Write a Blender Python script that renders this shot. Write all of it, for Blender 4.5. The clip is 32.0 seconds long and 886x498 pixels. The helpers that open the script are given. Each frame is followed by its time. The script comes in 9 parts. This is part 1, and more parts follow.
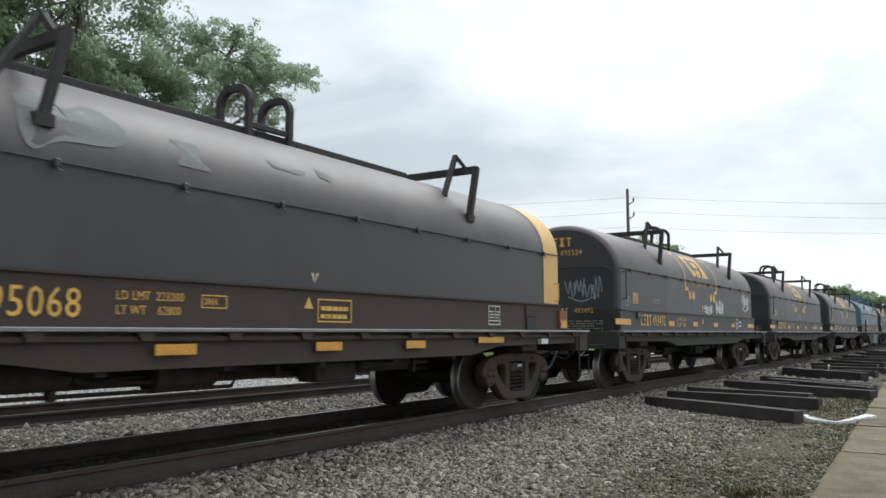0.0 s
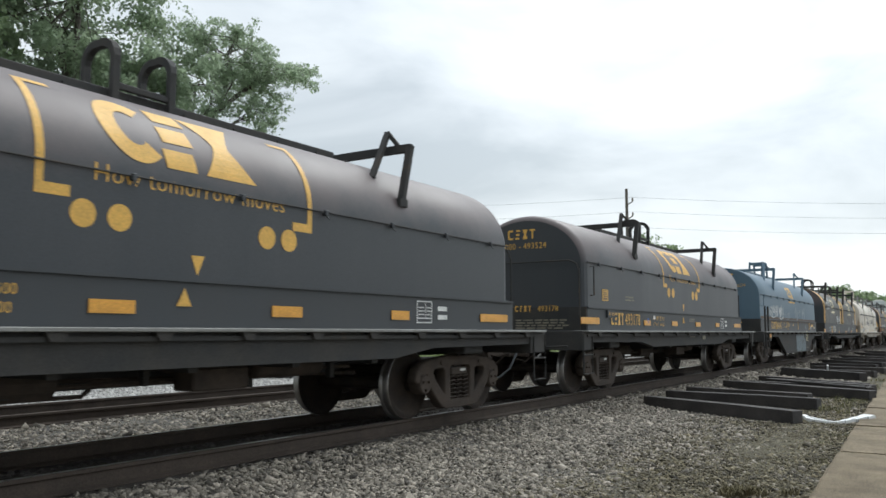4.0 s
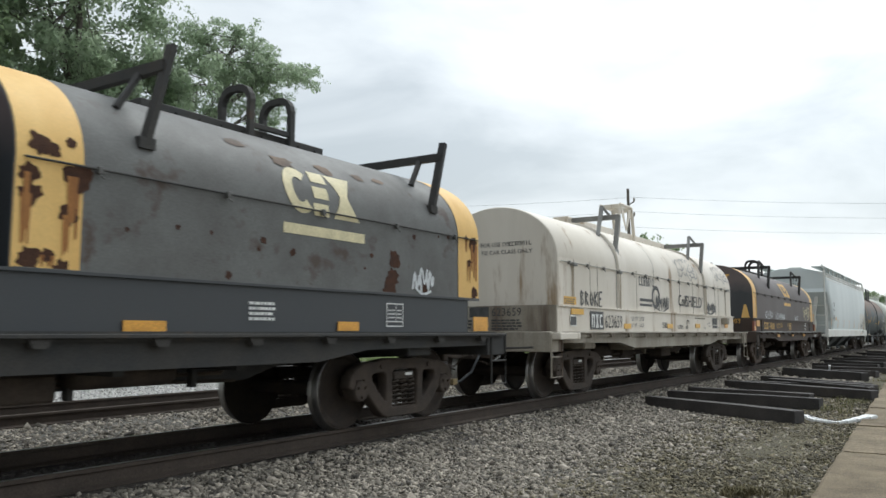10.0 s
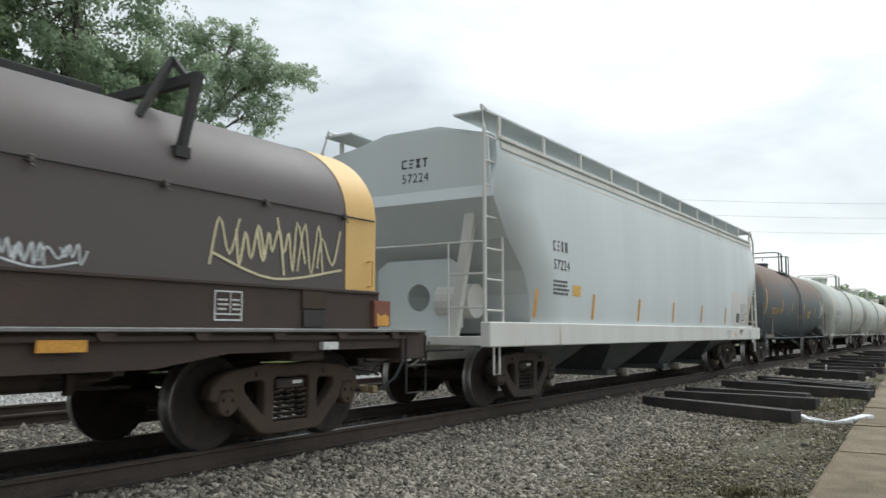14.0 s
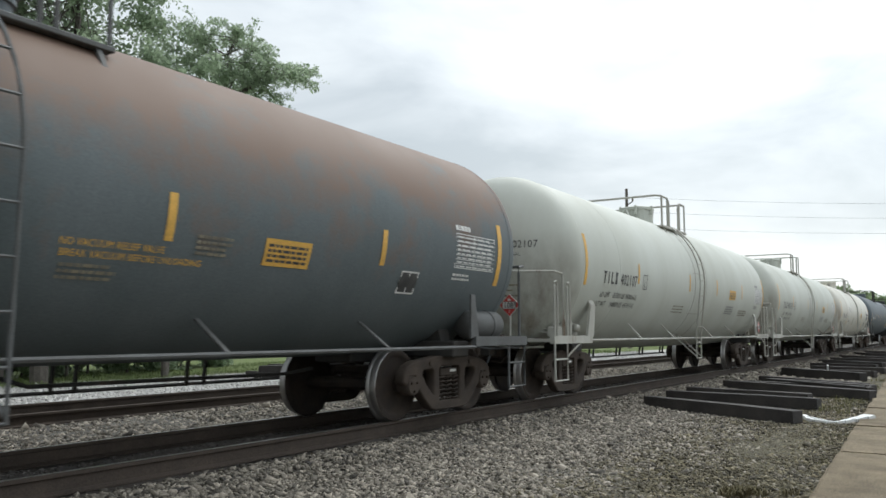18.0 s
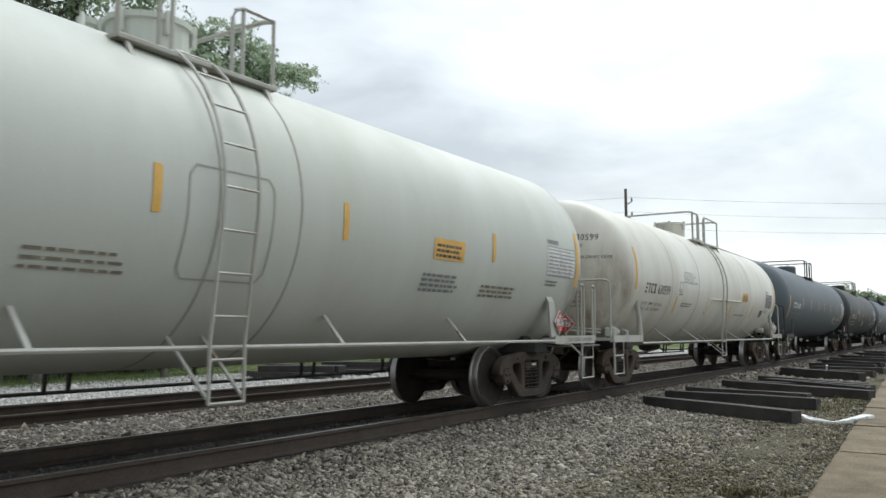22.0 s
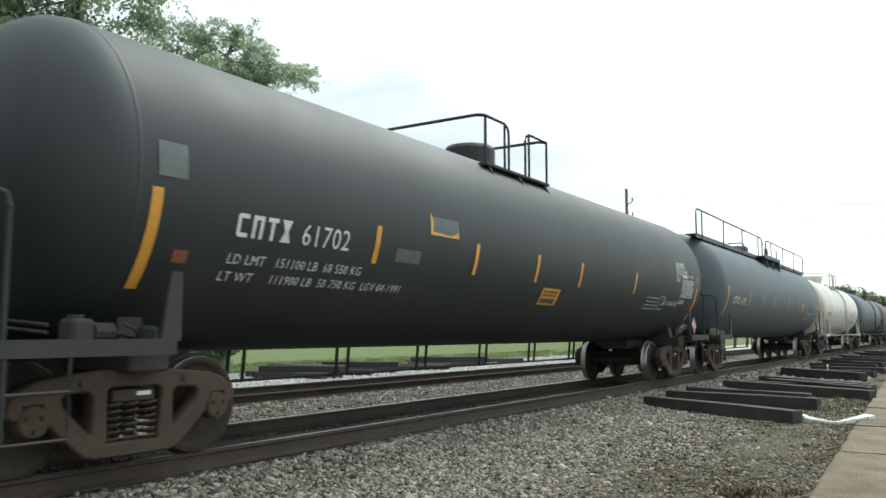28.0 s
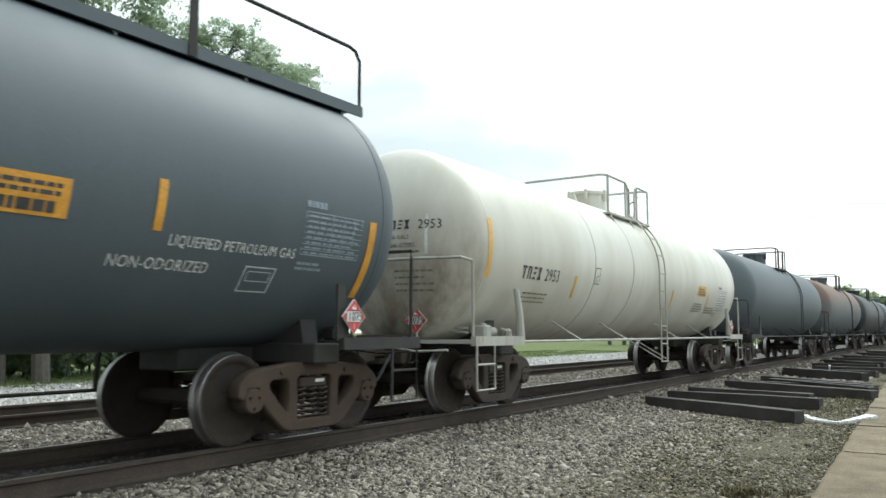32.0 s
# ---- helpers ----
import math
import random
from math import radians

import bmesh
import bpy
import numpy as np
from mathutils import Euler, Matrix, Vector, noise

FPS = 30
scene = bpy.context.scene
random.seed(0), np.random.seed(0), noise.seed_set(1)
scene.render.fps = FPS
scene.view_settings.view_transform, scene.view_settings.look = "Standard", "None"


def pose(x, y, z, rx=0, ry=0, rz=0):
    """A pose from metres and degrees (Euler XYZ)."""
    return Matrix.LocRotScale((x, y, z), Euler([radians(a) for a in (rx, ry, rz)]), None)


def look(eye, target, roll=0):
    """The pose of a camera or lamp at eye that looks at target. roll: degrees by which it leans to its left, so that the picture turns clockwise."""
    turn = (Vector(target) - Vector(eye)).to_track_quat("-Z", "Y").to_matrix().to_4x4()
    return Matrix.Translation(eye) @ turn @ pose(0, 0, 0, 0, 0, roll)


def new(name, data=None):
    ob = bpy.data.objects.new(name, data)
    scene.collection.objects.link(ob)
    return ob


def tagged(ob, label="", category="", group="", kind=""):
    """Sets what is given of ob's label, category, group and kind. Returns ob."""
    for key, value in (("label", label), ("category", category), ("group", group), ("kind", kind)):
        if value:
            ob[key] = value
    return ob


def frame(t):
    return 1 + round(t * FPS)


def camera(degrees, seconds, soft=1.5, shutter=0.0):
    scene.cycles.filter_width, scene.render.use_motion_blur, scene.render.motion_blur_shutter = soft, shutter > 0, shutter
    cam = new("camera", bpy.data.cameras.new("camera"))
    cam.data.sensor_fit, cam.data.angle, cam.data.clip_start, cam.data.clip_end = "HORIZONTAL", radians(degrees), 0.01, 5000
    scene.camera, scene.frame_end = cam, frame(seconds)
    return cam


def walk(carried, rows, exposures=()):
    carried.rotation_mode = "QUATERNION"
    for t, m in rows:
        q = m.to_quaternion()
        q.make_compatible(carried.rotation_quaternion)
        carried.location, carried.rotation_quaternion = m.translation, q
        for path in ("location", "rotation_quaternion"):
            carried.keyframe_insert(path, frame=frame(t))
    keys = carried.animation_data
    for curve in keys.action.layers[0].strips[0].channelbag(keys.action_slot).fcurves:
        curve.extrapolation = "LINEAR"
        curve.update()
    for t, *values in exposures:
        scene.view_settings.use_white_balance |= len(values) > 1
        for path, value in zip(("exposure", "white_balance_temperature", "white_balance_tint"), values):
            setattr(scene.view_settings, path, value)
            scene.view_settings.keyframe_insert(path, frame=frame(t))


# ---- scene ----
# ---------------------------------------------------------------- camera
cam = camera(57.807, 32.0, 1.55, 0.12)
EYE = (0.0, -6.25, 1.13)
PITCH = 5.95
YAW = -57.174
SHAKE = ((0.0, 2.0), (1.0, 0.5), (3.0, 0.5), (6.0, 0.0), (8.0, 0.0), (8.6, 4.0), (9.0, -3.0), (9.5, 10.0), (10.0, 3.0), (10.5, 0.0),
         (12.0, 1.0), (13.0, 0.0), (13.5, -2.0), (16.0, 0.0), (16.5, -2.0), (17.0, 14.5), (17.5, 3.0), (18.0, 0.5),
         (19.0, 2.0), (20.0, -1.0), (25.0, -1.0), (29.0, 0.5), (29.5, -5.0), (30.0, 2.0), (30.5, 0.0), (31.0, -1.0), (31.5, -1.0), (32.0, 3.0))
EXPOSE = ((0.0, 0.62, 6240, 9.5), (9.0, 0.62, 6300, 9.5), (20.0, 0.62, 6330, 9.5), (24.0, 0.61, 6250, 9.5), (25.0, 0.64, 6250, 9.0), (25.5, 0.72, 6270, 8.0), (28.0, 1.00, 6310, 4.0), (32.0, 1.06, 6310, 4.0))
walk(cam, [(t, pose(EYE[0], EYE[1], EYE[2], 90 + PITCH, 0, YAW + math.degrees(d / 1420.0))) for t, d in SHAKE], EXPOSE)

# ---------------------------------------------------------------- world and sun
SUN_EL, SUN_AZ = radians(52), radians(2)


def make_world():
    w = bpy.data.worlds.new("overcast_sky")
    scene.world = w
    w.use_nodes = True
    nt = w.node_tree
    nt.nodes.clear()
    out = nt.nodes.new("ShaderNodeOutputWorld")
    bg = nt.nodes.new("ShaderNodeBackground")
    sky = nt.nodes.new("ShaderNodeTexSky")
    sky.sky_type = "NISHITA"
    sky.sun_disc = False
    sky.sun_elevation = SUN_EL
    sky.sun_rotation = radians(88)
    sky.air_density, sky.dust_density = 1.5, 3.0
    dim = nt.nodes.new("ShaderNodeMix")
    dim.data_type, dim.blend_type = "RGBA", "MULTIPLY"
    dim.inputs["Factor"].default_value = 1.0
    dim.inputs["B"].default_value = (0.09, 0.09, 0.09, 1)
    nt.links.new(sky.outputs[0], dim.inputs["A"])
    tc = nt.nodes.new("ShaderNodeTexCoord")
    mp = nt.nodes.new("ShaderNodeMapping")
    mp.inputs["Scale"].default_value = (1.0, 1.0, 3.2)
    nt.links.new(tc.outputs["Generated"], mp.inputs["Vector"])
    n1 = nt.nodes.new("ShaderNodeTexNoise")
    n1.inputs["Scale"].default_value = 2.6
    n1.inputs["Detail"].default_value = 7
    n1.inputs["Roughness"].default_value = 0.52
    n1.inputs["Distortion"].default_value = 0.4
    nt.links.new(mp.outputs[0], n1.inputs["Vector"])
    ramp = nt.nodes.new("ShaderNodeValToRGB")
    el = ramp.color_ramp.elements
    el[0].position, el[0].color = 0.32, (0.53, 0.58, 0.61, 1)
    el[1].position, el[1].color = 0.60, (0.85, 0.89, 0.895, 1)
    m = el.new(0.46)
    m.color = (0.70, 0.745, 0.768, 1)
    nt.links.new(n1.outputs["Fac"], ramp.inputs["Fac"])
    mix = nt.nodes.new("ShaderNodeMix")
    mix.data_type = "RGBA"
    mix.inputs["Factor"].default_value = 0.86
    nt.links.new(dim.outputs["Result"], mix.inputs["A"])
    nt.links.new(ramp.outputs["Color"], mix.inputs["B"])
    # the overcast is brighter towards the veiled sun
    sep = nt.nodes.new("ShaderNodeSeparateXYZ")
    nt.links.new(tc.outputs["Generated"], sep.inputs[0])
    side = nt.nodes.new("ShaderNodeMapRange")
    side.inputs["From Min"].default_value, side.inputs["From Max"].default_value = -1.0, 1.0
    side.inputs["To Min"].default_value, side.inputs["To Max"].default_value = 0.50, 1.06
    nt.links.new(sep.outputs["X"], side.inputs["Value"])
    tone = nt.nodes.new("ShaderNodeVectorMath")
    tone.operation = "SCALE"
    nt.links.new(mix.outputs["Result"], tone.inputs[0])
    # and, as under any overcast, towards the zenith
    high = nt.nodes.new("ShaderNodeMapRange")
    high.inputs["From Min"].default_value, high.inputs["From Max"].default_value = 0.0, 1.0
    high.inputs["To Min"].default_value, high.inputs["To Max"].default_value = 0.68, 1.4
    sq = nt.nodes.new("ShaderNodeMath")
    sq.operation = "POWER"
    sq.use_clamp = True
    sq.inputs[1].default_value = 2.2
    nt.links.new(sep.outputs["Z"], sq.inputs[0])
    nt.links.new(sq.outputs[0], high.inputs["Value"])
    # thinner cloud away from the trees
    open_side = nt.nodes.new("ShaderNodeMapRange")
    open_side.inputs["From Min"].default_value, open_side.inputs["From Max"].default_value = -1.0, 0.6
    open_side.inputs["To Min"].default_value, open_side.inputs["To Max"].default_value = 1.4, 1.0
    nt.links.new(sep.outputs["Y"], open_side.inputs["Value"])
    both = nt.nodes.new("ShaderNodeMath")
    both.operation = "MULTIPLY"
    nt.links.new(side.outputs[0], both.inputs[0])
    nt.links.new(high.outputs[0], both.inputs[1])
    all_three = nt.nodes.new("ShaderNodeMath")
    all_three.operation = "MULTIPLY"
    nt.links.new(both.outputs[0], all_three.inputs[0])
    nt.links.new(open_side.outputs[0], all_three.inputs[1])
    nt.links.new(all_three.outputs[0], tone.inputs["Scale"])
    nt.links.new(tone.outputs[0], bg.inputs["Color"])
    bg.inputs["Strength"].default_value = 1.08
    nt.links.new(bg.outputs[0], out.inputs[0])


make_world()
sun_data = bpy.data.lights.new("sun", "SUN")
sun_data.energy, sun_data.angle, sun_data.color = 0.9, radians(35), (0.97, 0.985, 0.95)
sun = new("sun", sun_data)
sun.matrix_world = look((40 * math.cos(SUN_AZ), 40 * math.sin(SUN_AZ), 40 * math.tan(SUN_EL)), (0, 0, 0))


# ---------------------------------------------------------------- materials
def material(name, base, rough=0.6, metal=0.0, second=None, scale=6.0, amount=0.5, grain=60.0, bump=0.15, rust=None,
             rust_cover=0.0, rust_scale=1.5, streak=False, per_object=0.0, island=0.0, spec=0.5, speck=0.17):
    """Base colour broken up at two scales, with optional rust or dirt patches of their own shape, and fine relief."""
    mat = bpy.data.materials.new(name)
    mat.use_nodes = True
    nt = mat.node_tree
    bsdf = nt.nodes["Principled BSDF"]
    bsdf.inputs["Roughness"].default_value = rough
    bsdf.inputs["Metallic"].default_value = metal
    bsdf.inputs["Specular IOR Level"].default_value = spec
    tc = nt.nodes.new("ShaderNodeTexCoord")
    mp = nt.nodes.new("ShaderNodeMapping")
    mp.inputs["Scale"].default_value = (1.0, 1.0, 0.16) if streak else (1, 1, 1)
    nt.links.new(tc.outputs["Object"], mp.inputs["Vector"])
    big = nt.nodes.new("ShaderNodeTexNoise")
    big.inputs["Scale"].default_value = scale
    big.inputs["Detail"].default_value = 6
    big.inputs["Roughness"].default_value = 0.6
    nt.links.new(mp.outputs[0], big.inputs["Vector"])
    fine = nt.nodes.new("ShaderNodeTexNoise")
    fine.inputs["Scale"].default_value = grain
    fine.inputs["Detail"].default_value = 3
    nt.links.new(tc.outputs["Object"], fine.inputs["Vector"])
    second = second or tuple(c * 0.6 for c in base)
    ramp = nt.nodes.new("ShaderNodeMapRange")
    ramp.inputs["From Min"].default_value, ramp.inputs["From Max"].default_value = 0.35, 0.68
    ramp.inputs["To Min"].default_value, ramp.inputs["To Max"].default_value = 0.0, amount
    nt.links.new(big.outputs["Fac"], ramp.inputs["Value"])
    mix = nt.nodes.new("ShaderNodeMix")
    mix.data_type = "RGBA"
    mix.inputs["A"].default_value = (*base, 1)
    mix.inputs["B"].default_value = (*second, 1)
    nt.links.new(ramp.outputs[0], mix.inputs["Factor"])
    col = mix.outputs["Result"]
    gr = nt.nodes.new("ShaderNodeMapRange")
    gr.inputs["From Min"].default_value, gr.inputs["From Max"].default_value = 0.3, 0.7
    gr.inputs["To Min"].default_value, gr.inputs["To Max"].default_value = 1 - speck, 1 + speck
    nt.links.new(fine.outputs["Fac"], gr.inputs["Value"])
    val = gr.outputs[0]
    if per_object or island:
        src = nt.nodes.new("ShaderNodeObjectInfo") if per_object else nt.nodes.new("ShaderNodeNewGeometry")
        rnd = src.outputs["Random"] if per_object else src.outputs["Random Per Island"]
        k = per_object or island
        mr = nt.nodes.new("ShaderNodeMapRange")
        mr.inputs["To Min"].default_value, mr.inputs["To Max"].default_value = 1 - k, 1 + k
        nt.links.new(rnd, mr.inputs["Value"])
        mul = nt.nodes.new("ShaderNodeMath")
        mul.operation = "MULTIPLY"
        nt.links.new(val, mul.inputs[0])
        nt.links.new(mr.outputs[0], mul.inputs[1])
        val = mul.outputs[0]
    sc = nt.nodes.new("ShaderNodeVectorMath")
    sc.operation = "SCALE"
    nt.links.new(col, sc.inputs[0])
    nt.links.new(val, sc.inputs["Scale"])
    col = sc.outputs[0]
    if rust:
        rn = nt.nodes.new("ShaderNodeTexNoise")
        rn.inputs["Scale"].default_value = rust_scale
        rn.inputs["Detail"].default_value = 8
        rn.inputs["Roughness"].default_value = 0.62
        nt.links.new(mp.outputs[0], rn.inputs["Vector"])
        rr = nt.nodes.new("ShaderNodeMapRange")
        edge = 0.72 - 0.42 * rust_cover
        rr.inputs["From Min"].default_value, rr.inputs["From Max"].default_value = edge, edge + 0.09
        nt.links.new(rn.outputs["Fac"], rr.inputs["Value"])
        rm = nt.nodes.new("ShaderNodeMix")
        rm.data_type = "RGBA"
        rm.inputs["B"].default_value = (*rust, 1)
        nt.links.new(rr.outputs[0], rm.inputs["Factor"])
        nt.links.new(col, rm.inputs["A"])
        col = rm.outputs["Result"]
    nt.links.new(col, bsdf.inputs["Base Color"])
    ro = nt.nodes.new("ShaderNodeMapRange")
    ro.inputs["To Min"].default_value, ro.inputs["To Max"].default_value = max(0.02, rough - 0.12), min(1, rough + 0.14)
    nt.links.new(big.outputs["Fac"], ro.inputs["Value"])
    nt.links.new(ro.outputs[0], bsdf.inputs["Roughness"])
    bp = nt.nodes.new("ShaderNodeBump")
    bp.inputs["Strength"].default_value = bump
    bp.inputs["Distance"].default_value = 0.01
    nt.links.new(fine.outputs["Fac"], bp.inputs["Height"])
    nt.links.new(bp.outputs[0], bsdf.inputs["Normal"])
    return mat




def brown_back(name, base, second, rust, z0, z1, ragged=4.4, cover=0.85, rough=0.5):
    """Weathered paint with a ragged bloom above a height: rust on a tank's back, where water stands; lighter brown on a
    hood's crown.
    """
    mat = material(name, base, rough, second=second, scale=1.2, amount=0.9, bump=0.05, streak=True, speck=0.16, spec=0.5)
    nt = mat.node_tree
    bsdf = nt.nodes["Principled BSDF"]
    paint = bsdf.inputs["Base Color"].links[0].from_socket
    tc = nt.nodes.new("ShaderNodeTexCoord")
    sep = nt.nodes.new("ShaderNodeSeparateXYZ")
    nt.links.new(tc.outputs["Object"], sep.inputs[0])
    big = nt.nodes.new("ShaderNodeTexNoise")
    big.inputs["Scale"].default_value = 1.1
    big.inputs["Detail"].default_value = 9
    big.inputs["Roughness"].default_value = 0.68
    nt.links.new(tc.outputs["Object"], big.inputs["Vector"])
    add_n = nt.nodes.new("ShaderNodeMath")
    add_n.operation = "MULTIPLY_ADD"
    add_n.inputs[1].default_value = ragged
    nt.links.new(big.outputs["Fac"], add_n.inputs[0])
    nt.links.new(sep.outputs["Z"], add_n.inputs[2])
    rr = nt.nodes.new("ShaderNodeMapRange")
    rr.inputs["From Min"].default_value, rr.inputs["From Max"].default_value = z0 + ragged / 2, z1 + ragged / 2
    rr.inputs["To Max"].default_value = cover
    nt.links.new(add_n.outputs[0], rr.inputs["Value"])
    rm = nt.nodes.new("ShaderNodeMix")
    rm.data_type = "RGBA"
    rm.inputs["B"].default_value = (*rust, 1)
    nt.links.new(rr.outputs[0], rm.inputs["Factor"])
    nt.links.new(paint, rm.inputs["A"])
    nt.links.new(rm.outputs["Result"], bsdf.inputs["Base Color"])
    return mat


def end_stains(mat, x0, z1, stain, strength):
    """Brown brake dust and rust splashed over the low parts of a tank's two ends, ragged at the edges."""
    nt = mat.node_tree
    bsdf = nt.nodes["Principled BSDF"]
    paint = bsdf.inputs["Base Color"].links[0].from_socket
    tc = nt.nodes.new("ShaderNodeTexCoord")
    sep = nt.nodes.new("ShaderNodeSeparateXYZ")
    nt.links.new(tc.outputs["Object"], sep.inputs[0])
    mp = nt.nodes.new("ShaderNodeMapping")
    mp.inputs["Scale"].default_value = (1.0, 1.0, 0.45)
    nt.links.new(tc.outputs["Object"], mp.inputs["Vector"])
    n = nt.nodes.new("ShaderNodeTexNoise")
    n.inputs["Scale"].default_value = 1.7
    n.inputs["Detail"].default_value = 8
    n.inputs["Roughness"].default_value = 0.65
    nt.links.new(mp.outputs[0], n.inputs["Vector"])
    far = nt.nodes.new("ShaderNodeMath")
    far.operation = "ABSOLUTE"
    nt.links.new(sep.outputs["X"], far.inputs[0])

    def ramp(sock, a, b):
        r = nt.nodes.new("ShaderNodeMapRange")
        r.inputs["From Min"].default_value, r.inputs["From Max"].default_value = a, b
        nt.links.new(sock, r.inputs["Value"])
        return r.outputs[0]

    def times(a, b):
        m = nt.nodes.new("ShaderNodeMath")
        m.operation = "MULTIPLY"
        nt.links.new(a, m.inputs[0])
        if isinstance(b, float):
            m.inputs[1].default_value = b
        else:
            nt.links.new(b, m.inputs[1])
        return m.outputs[0]

    f = times(times(ramp(far.outputs[0], x0, x0 + 0.5), ramp(sep.outputs["Z"], z1, z1 - 1.1)), ramp(n.outputs["Fac"], 0.34, 0.62))
    rm = nt.nodes.new("ShaderNodeMix")
    rm.data_type = "RGBA"
    rm.inputs["B"].default_value = (*stain, 1)
    nt.links.new(times(f, strength), rm.inputs["Factor"])
    nt.links.new(paint, rm.inputs["A"])
    nt.links.new(rm.outputs["Result"], bsdf.inputs["Base Color"])


M = {}
M["black_paint"] = material("black_paint", (0.038, 0.043, 0.048), 0.55, second=(0.050, 0.052, 0.054), scale=1.2, amount=0.8, bump=0.03, streak=True, speck=0.08, spec=0.5)
M["tank_black"] = material("tank_black", (0.018, 0.023, 0.024), 0.56, second=(0.033, 0.037, 0.037), scale=0.9, amount=0.8, bump=0.02, streak=True, speck=0.08, spec=0.5)
M["tank_slate"] = material("tank_slate", (0.072, 0.093, 0.106), 0.58, second=(0.098, 0.118, 0.130), scale=0.9, amount=0.8, bump=0.02, streak=True, speck=0.08, spec=0.5)
M["tank_rusty"] = brown_back("tank_rusty", (0.092, 0.113, 0.118), (0.128, 0.148, 0.155), (0.175, 0.108, 0.074), 2.1, 3.2, 5.0, 0.9, 0.66)
M["tank_white"] = material("tank_white", (0.54, 0.56, 0.51), 0.55, second=(0.45, 0.46, 0.40), scale=0.8, amount=0.8, bump=0.012, streak=True, speck=0.03, spec=0.5)
M["tank_cream"] = material("tank_cream", (0.66, 0.65, 0.58), 0.42, second=(0.50, 0.47, 0.39), scale=0.9, amount=0.8, bump=0.015, streak=True, rust=(0.30, 0.23, 0.16), rust_cover=0.2, rust_scale=1.1, speck=0.03, spec=0.5)
M["tank_trim"] = material("tank_trim", (0.44, 0.44, 0.40), 0.5, second=(0.33, 0.31, 0.26), scale=2.0, amount=0.9, bump=0.05, streak=True, rust=(0.19, 0.12, 0.075), rust_cover=0.28, rust_scale=3.0, speck=0.05)
M["hopper_grey"] = material("hopper_grey", (0.66, 0.70, 0.69), 0.5, second=(0.56, 0.60, 0.59), scale=0.7, amount=0.7, bump=0.008, streak=True, speck=0.02, spec=0.5)
M["hopper_light"] = material("hopper_light", (0.69, 0.685, 0.64), 0.55, second=(0.58, 0.56, 0.50), scale=1.2, amount=0.8, bump=0.05, streak=True, rust=(0.34, 0.22, 0.13), rust_cover=0.16, speck=0.04)
end_stains(M["tank_white"], 7.1, 2.9, (0.13, 0.095, 0.065), 0.85)
end_stains(M["tank_cream"], 6.9, 3.0, (0.14, 0.085, 0.05), 0.9)
# dark hoods turn lighter and browner from the seam up
M["hood_black"] = brown_back("hood_black", (0.034, 0.039, 0.045), (0.050, 0.054, 0.059), (0.125, 0.098, 0.095), 2.38, 2.85, 1.0, 0.9, 0.46)
M["hood_banded"] = brown_back("hood_banded", (0.032, 0.035, 0.039), (0.050, 0.050, 0.052), (0.108, 0.086, 0.082), 2.34, 2.85, 1.0, 0.95, 0.46)
M["hood_grey"] = material("hood_grey", (0.122, 0.124, 0.118), 0.6, second=(0.085, 0.082, 0.077), scale=1.6, amount=0.9, bump=0.12, rust=(0.062, 0.042, 0.032), rust_cover=0.34, rust_scale=2.3, spec=0.5)
M["hood_brown"] = material("hood_brown", (0.082, 0.066, 0.062), 0.54, second=(0.09, 0.072, 0.066), scale=0.8, amount=0.7, bump=0.03, streak=True, speck=0.07, spec=0.5)
M["hood_blue"] = material("hood_blue", (0.080, 0.138, 0.188), 0.5, second=(0.112, 0.172, 0.218), scale=0.8, amount=0.8, bump=0.015, streak=True, speck=0.05, spec=0.5)
M["hood_white"] = material("hood_white", (0.70, 0.645, 0.56), 0.5, second=(0.56, 0.505, 0.42), scale=0.9, amount=0.8, bump=0.012, streak=True, rust=(0.33, 0.24, 0.15), rust_cover=0.32, rust_scale=2.2, spec=0.5, speck=0.05)
M["frame_black"] = material("frame_black", (0.038, 0.039, 0.039), 0.72, second=(0.062, 0.057, 0.051), scale=2.0, amount=0.9, bump=0.15, rust=(0.085, 0.060, 0.044), rust_cover=0.22, rust_scale=2.0, spec=0.25)
M["frame_brown"] = material("frame_brown", (0.050, 0.036, 0.029), 0.7, second=(0.074, 0.051, 0.040), scale=2.0, amount=0.8, bump=0.15, spec=0.35)
M["frame_grey"] = material("frame_grey", (0.36, 0.325, 0.265), 0.65, second=(0.20, 0.17, 0.13), scale=1.6, amount=0.95, bump=0.1, streak=True, rust=(0.12, 0.085, 0.062), rust_cover=0.36)
M["deck_lip"] = material("deck_lip", (0.24, 0.24, 0.225), 0.5, second=(0.13, 0.125, 0.115), scale=2.0, amount=0.8, bump=0.1)
M["truck"] = material("truck", (0.046, 0.038, 0.032), 0.85, second=(0.085, 0.066, 0.053), scale=4.0, amount=0.9, bump=0.3, grain=90, spec=0.25)
M["truck_rust"] = material("truck_rust", (0.056, 0.042, 0.033), 0.82, second=(0.092, 0.064, 0.046), scale=4.0, amount=0.8, bump=0.3, grain=90, spec=0.25)
M["wheel"] = material("wheel", (0.032, 0.027, 0.024), 0.78, second=(0.06, 0.045, 0.035), scale=5.0, amount=0.8, bump=0.15, spec=0.2)
M["steel"] = material("steel", (0.40, 0.39, 0.38), 0.42, metal=1.0, second=(0.4, 0.38, 0.36), scale=6.0, amount=0.5, bump=0.05)
M["rail_side"] = material("rail_side", (0.050, 0.040, 0.033), 0.85, second=(0.080, 0.062, 0.050), scale=3.0, amount=0.8, bump=0.25, spec=0.25)
M["yellow"] = material("yellow", (0.72, 0.455, 0.15), 0.5, second=(0.64, 0.40, 0.13), scale=2.0, amount=0.6, bump=0.01, streak=True, speck=0.05)
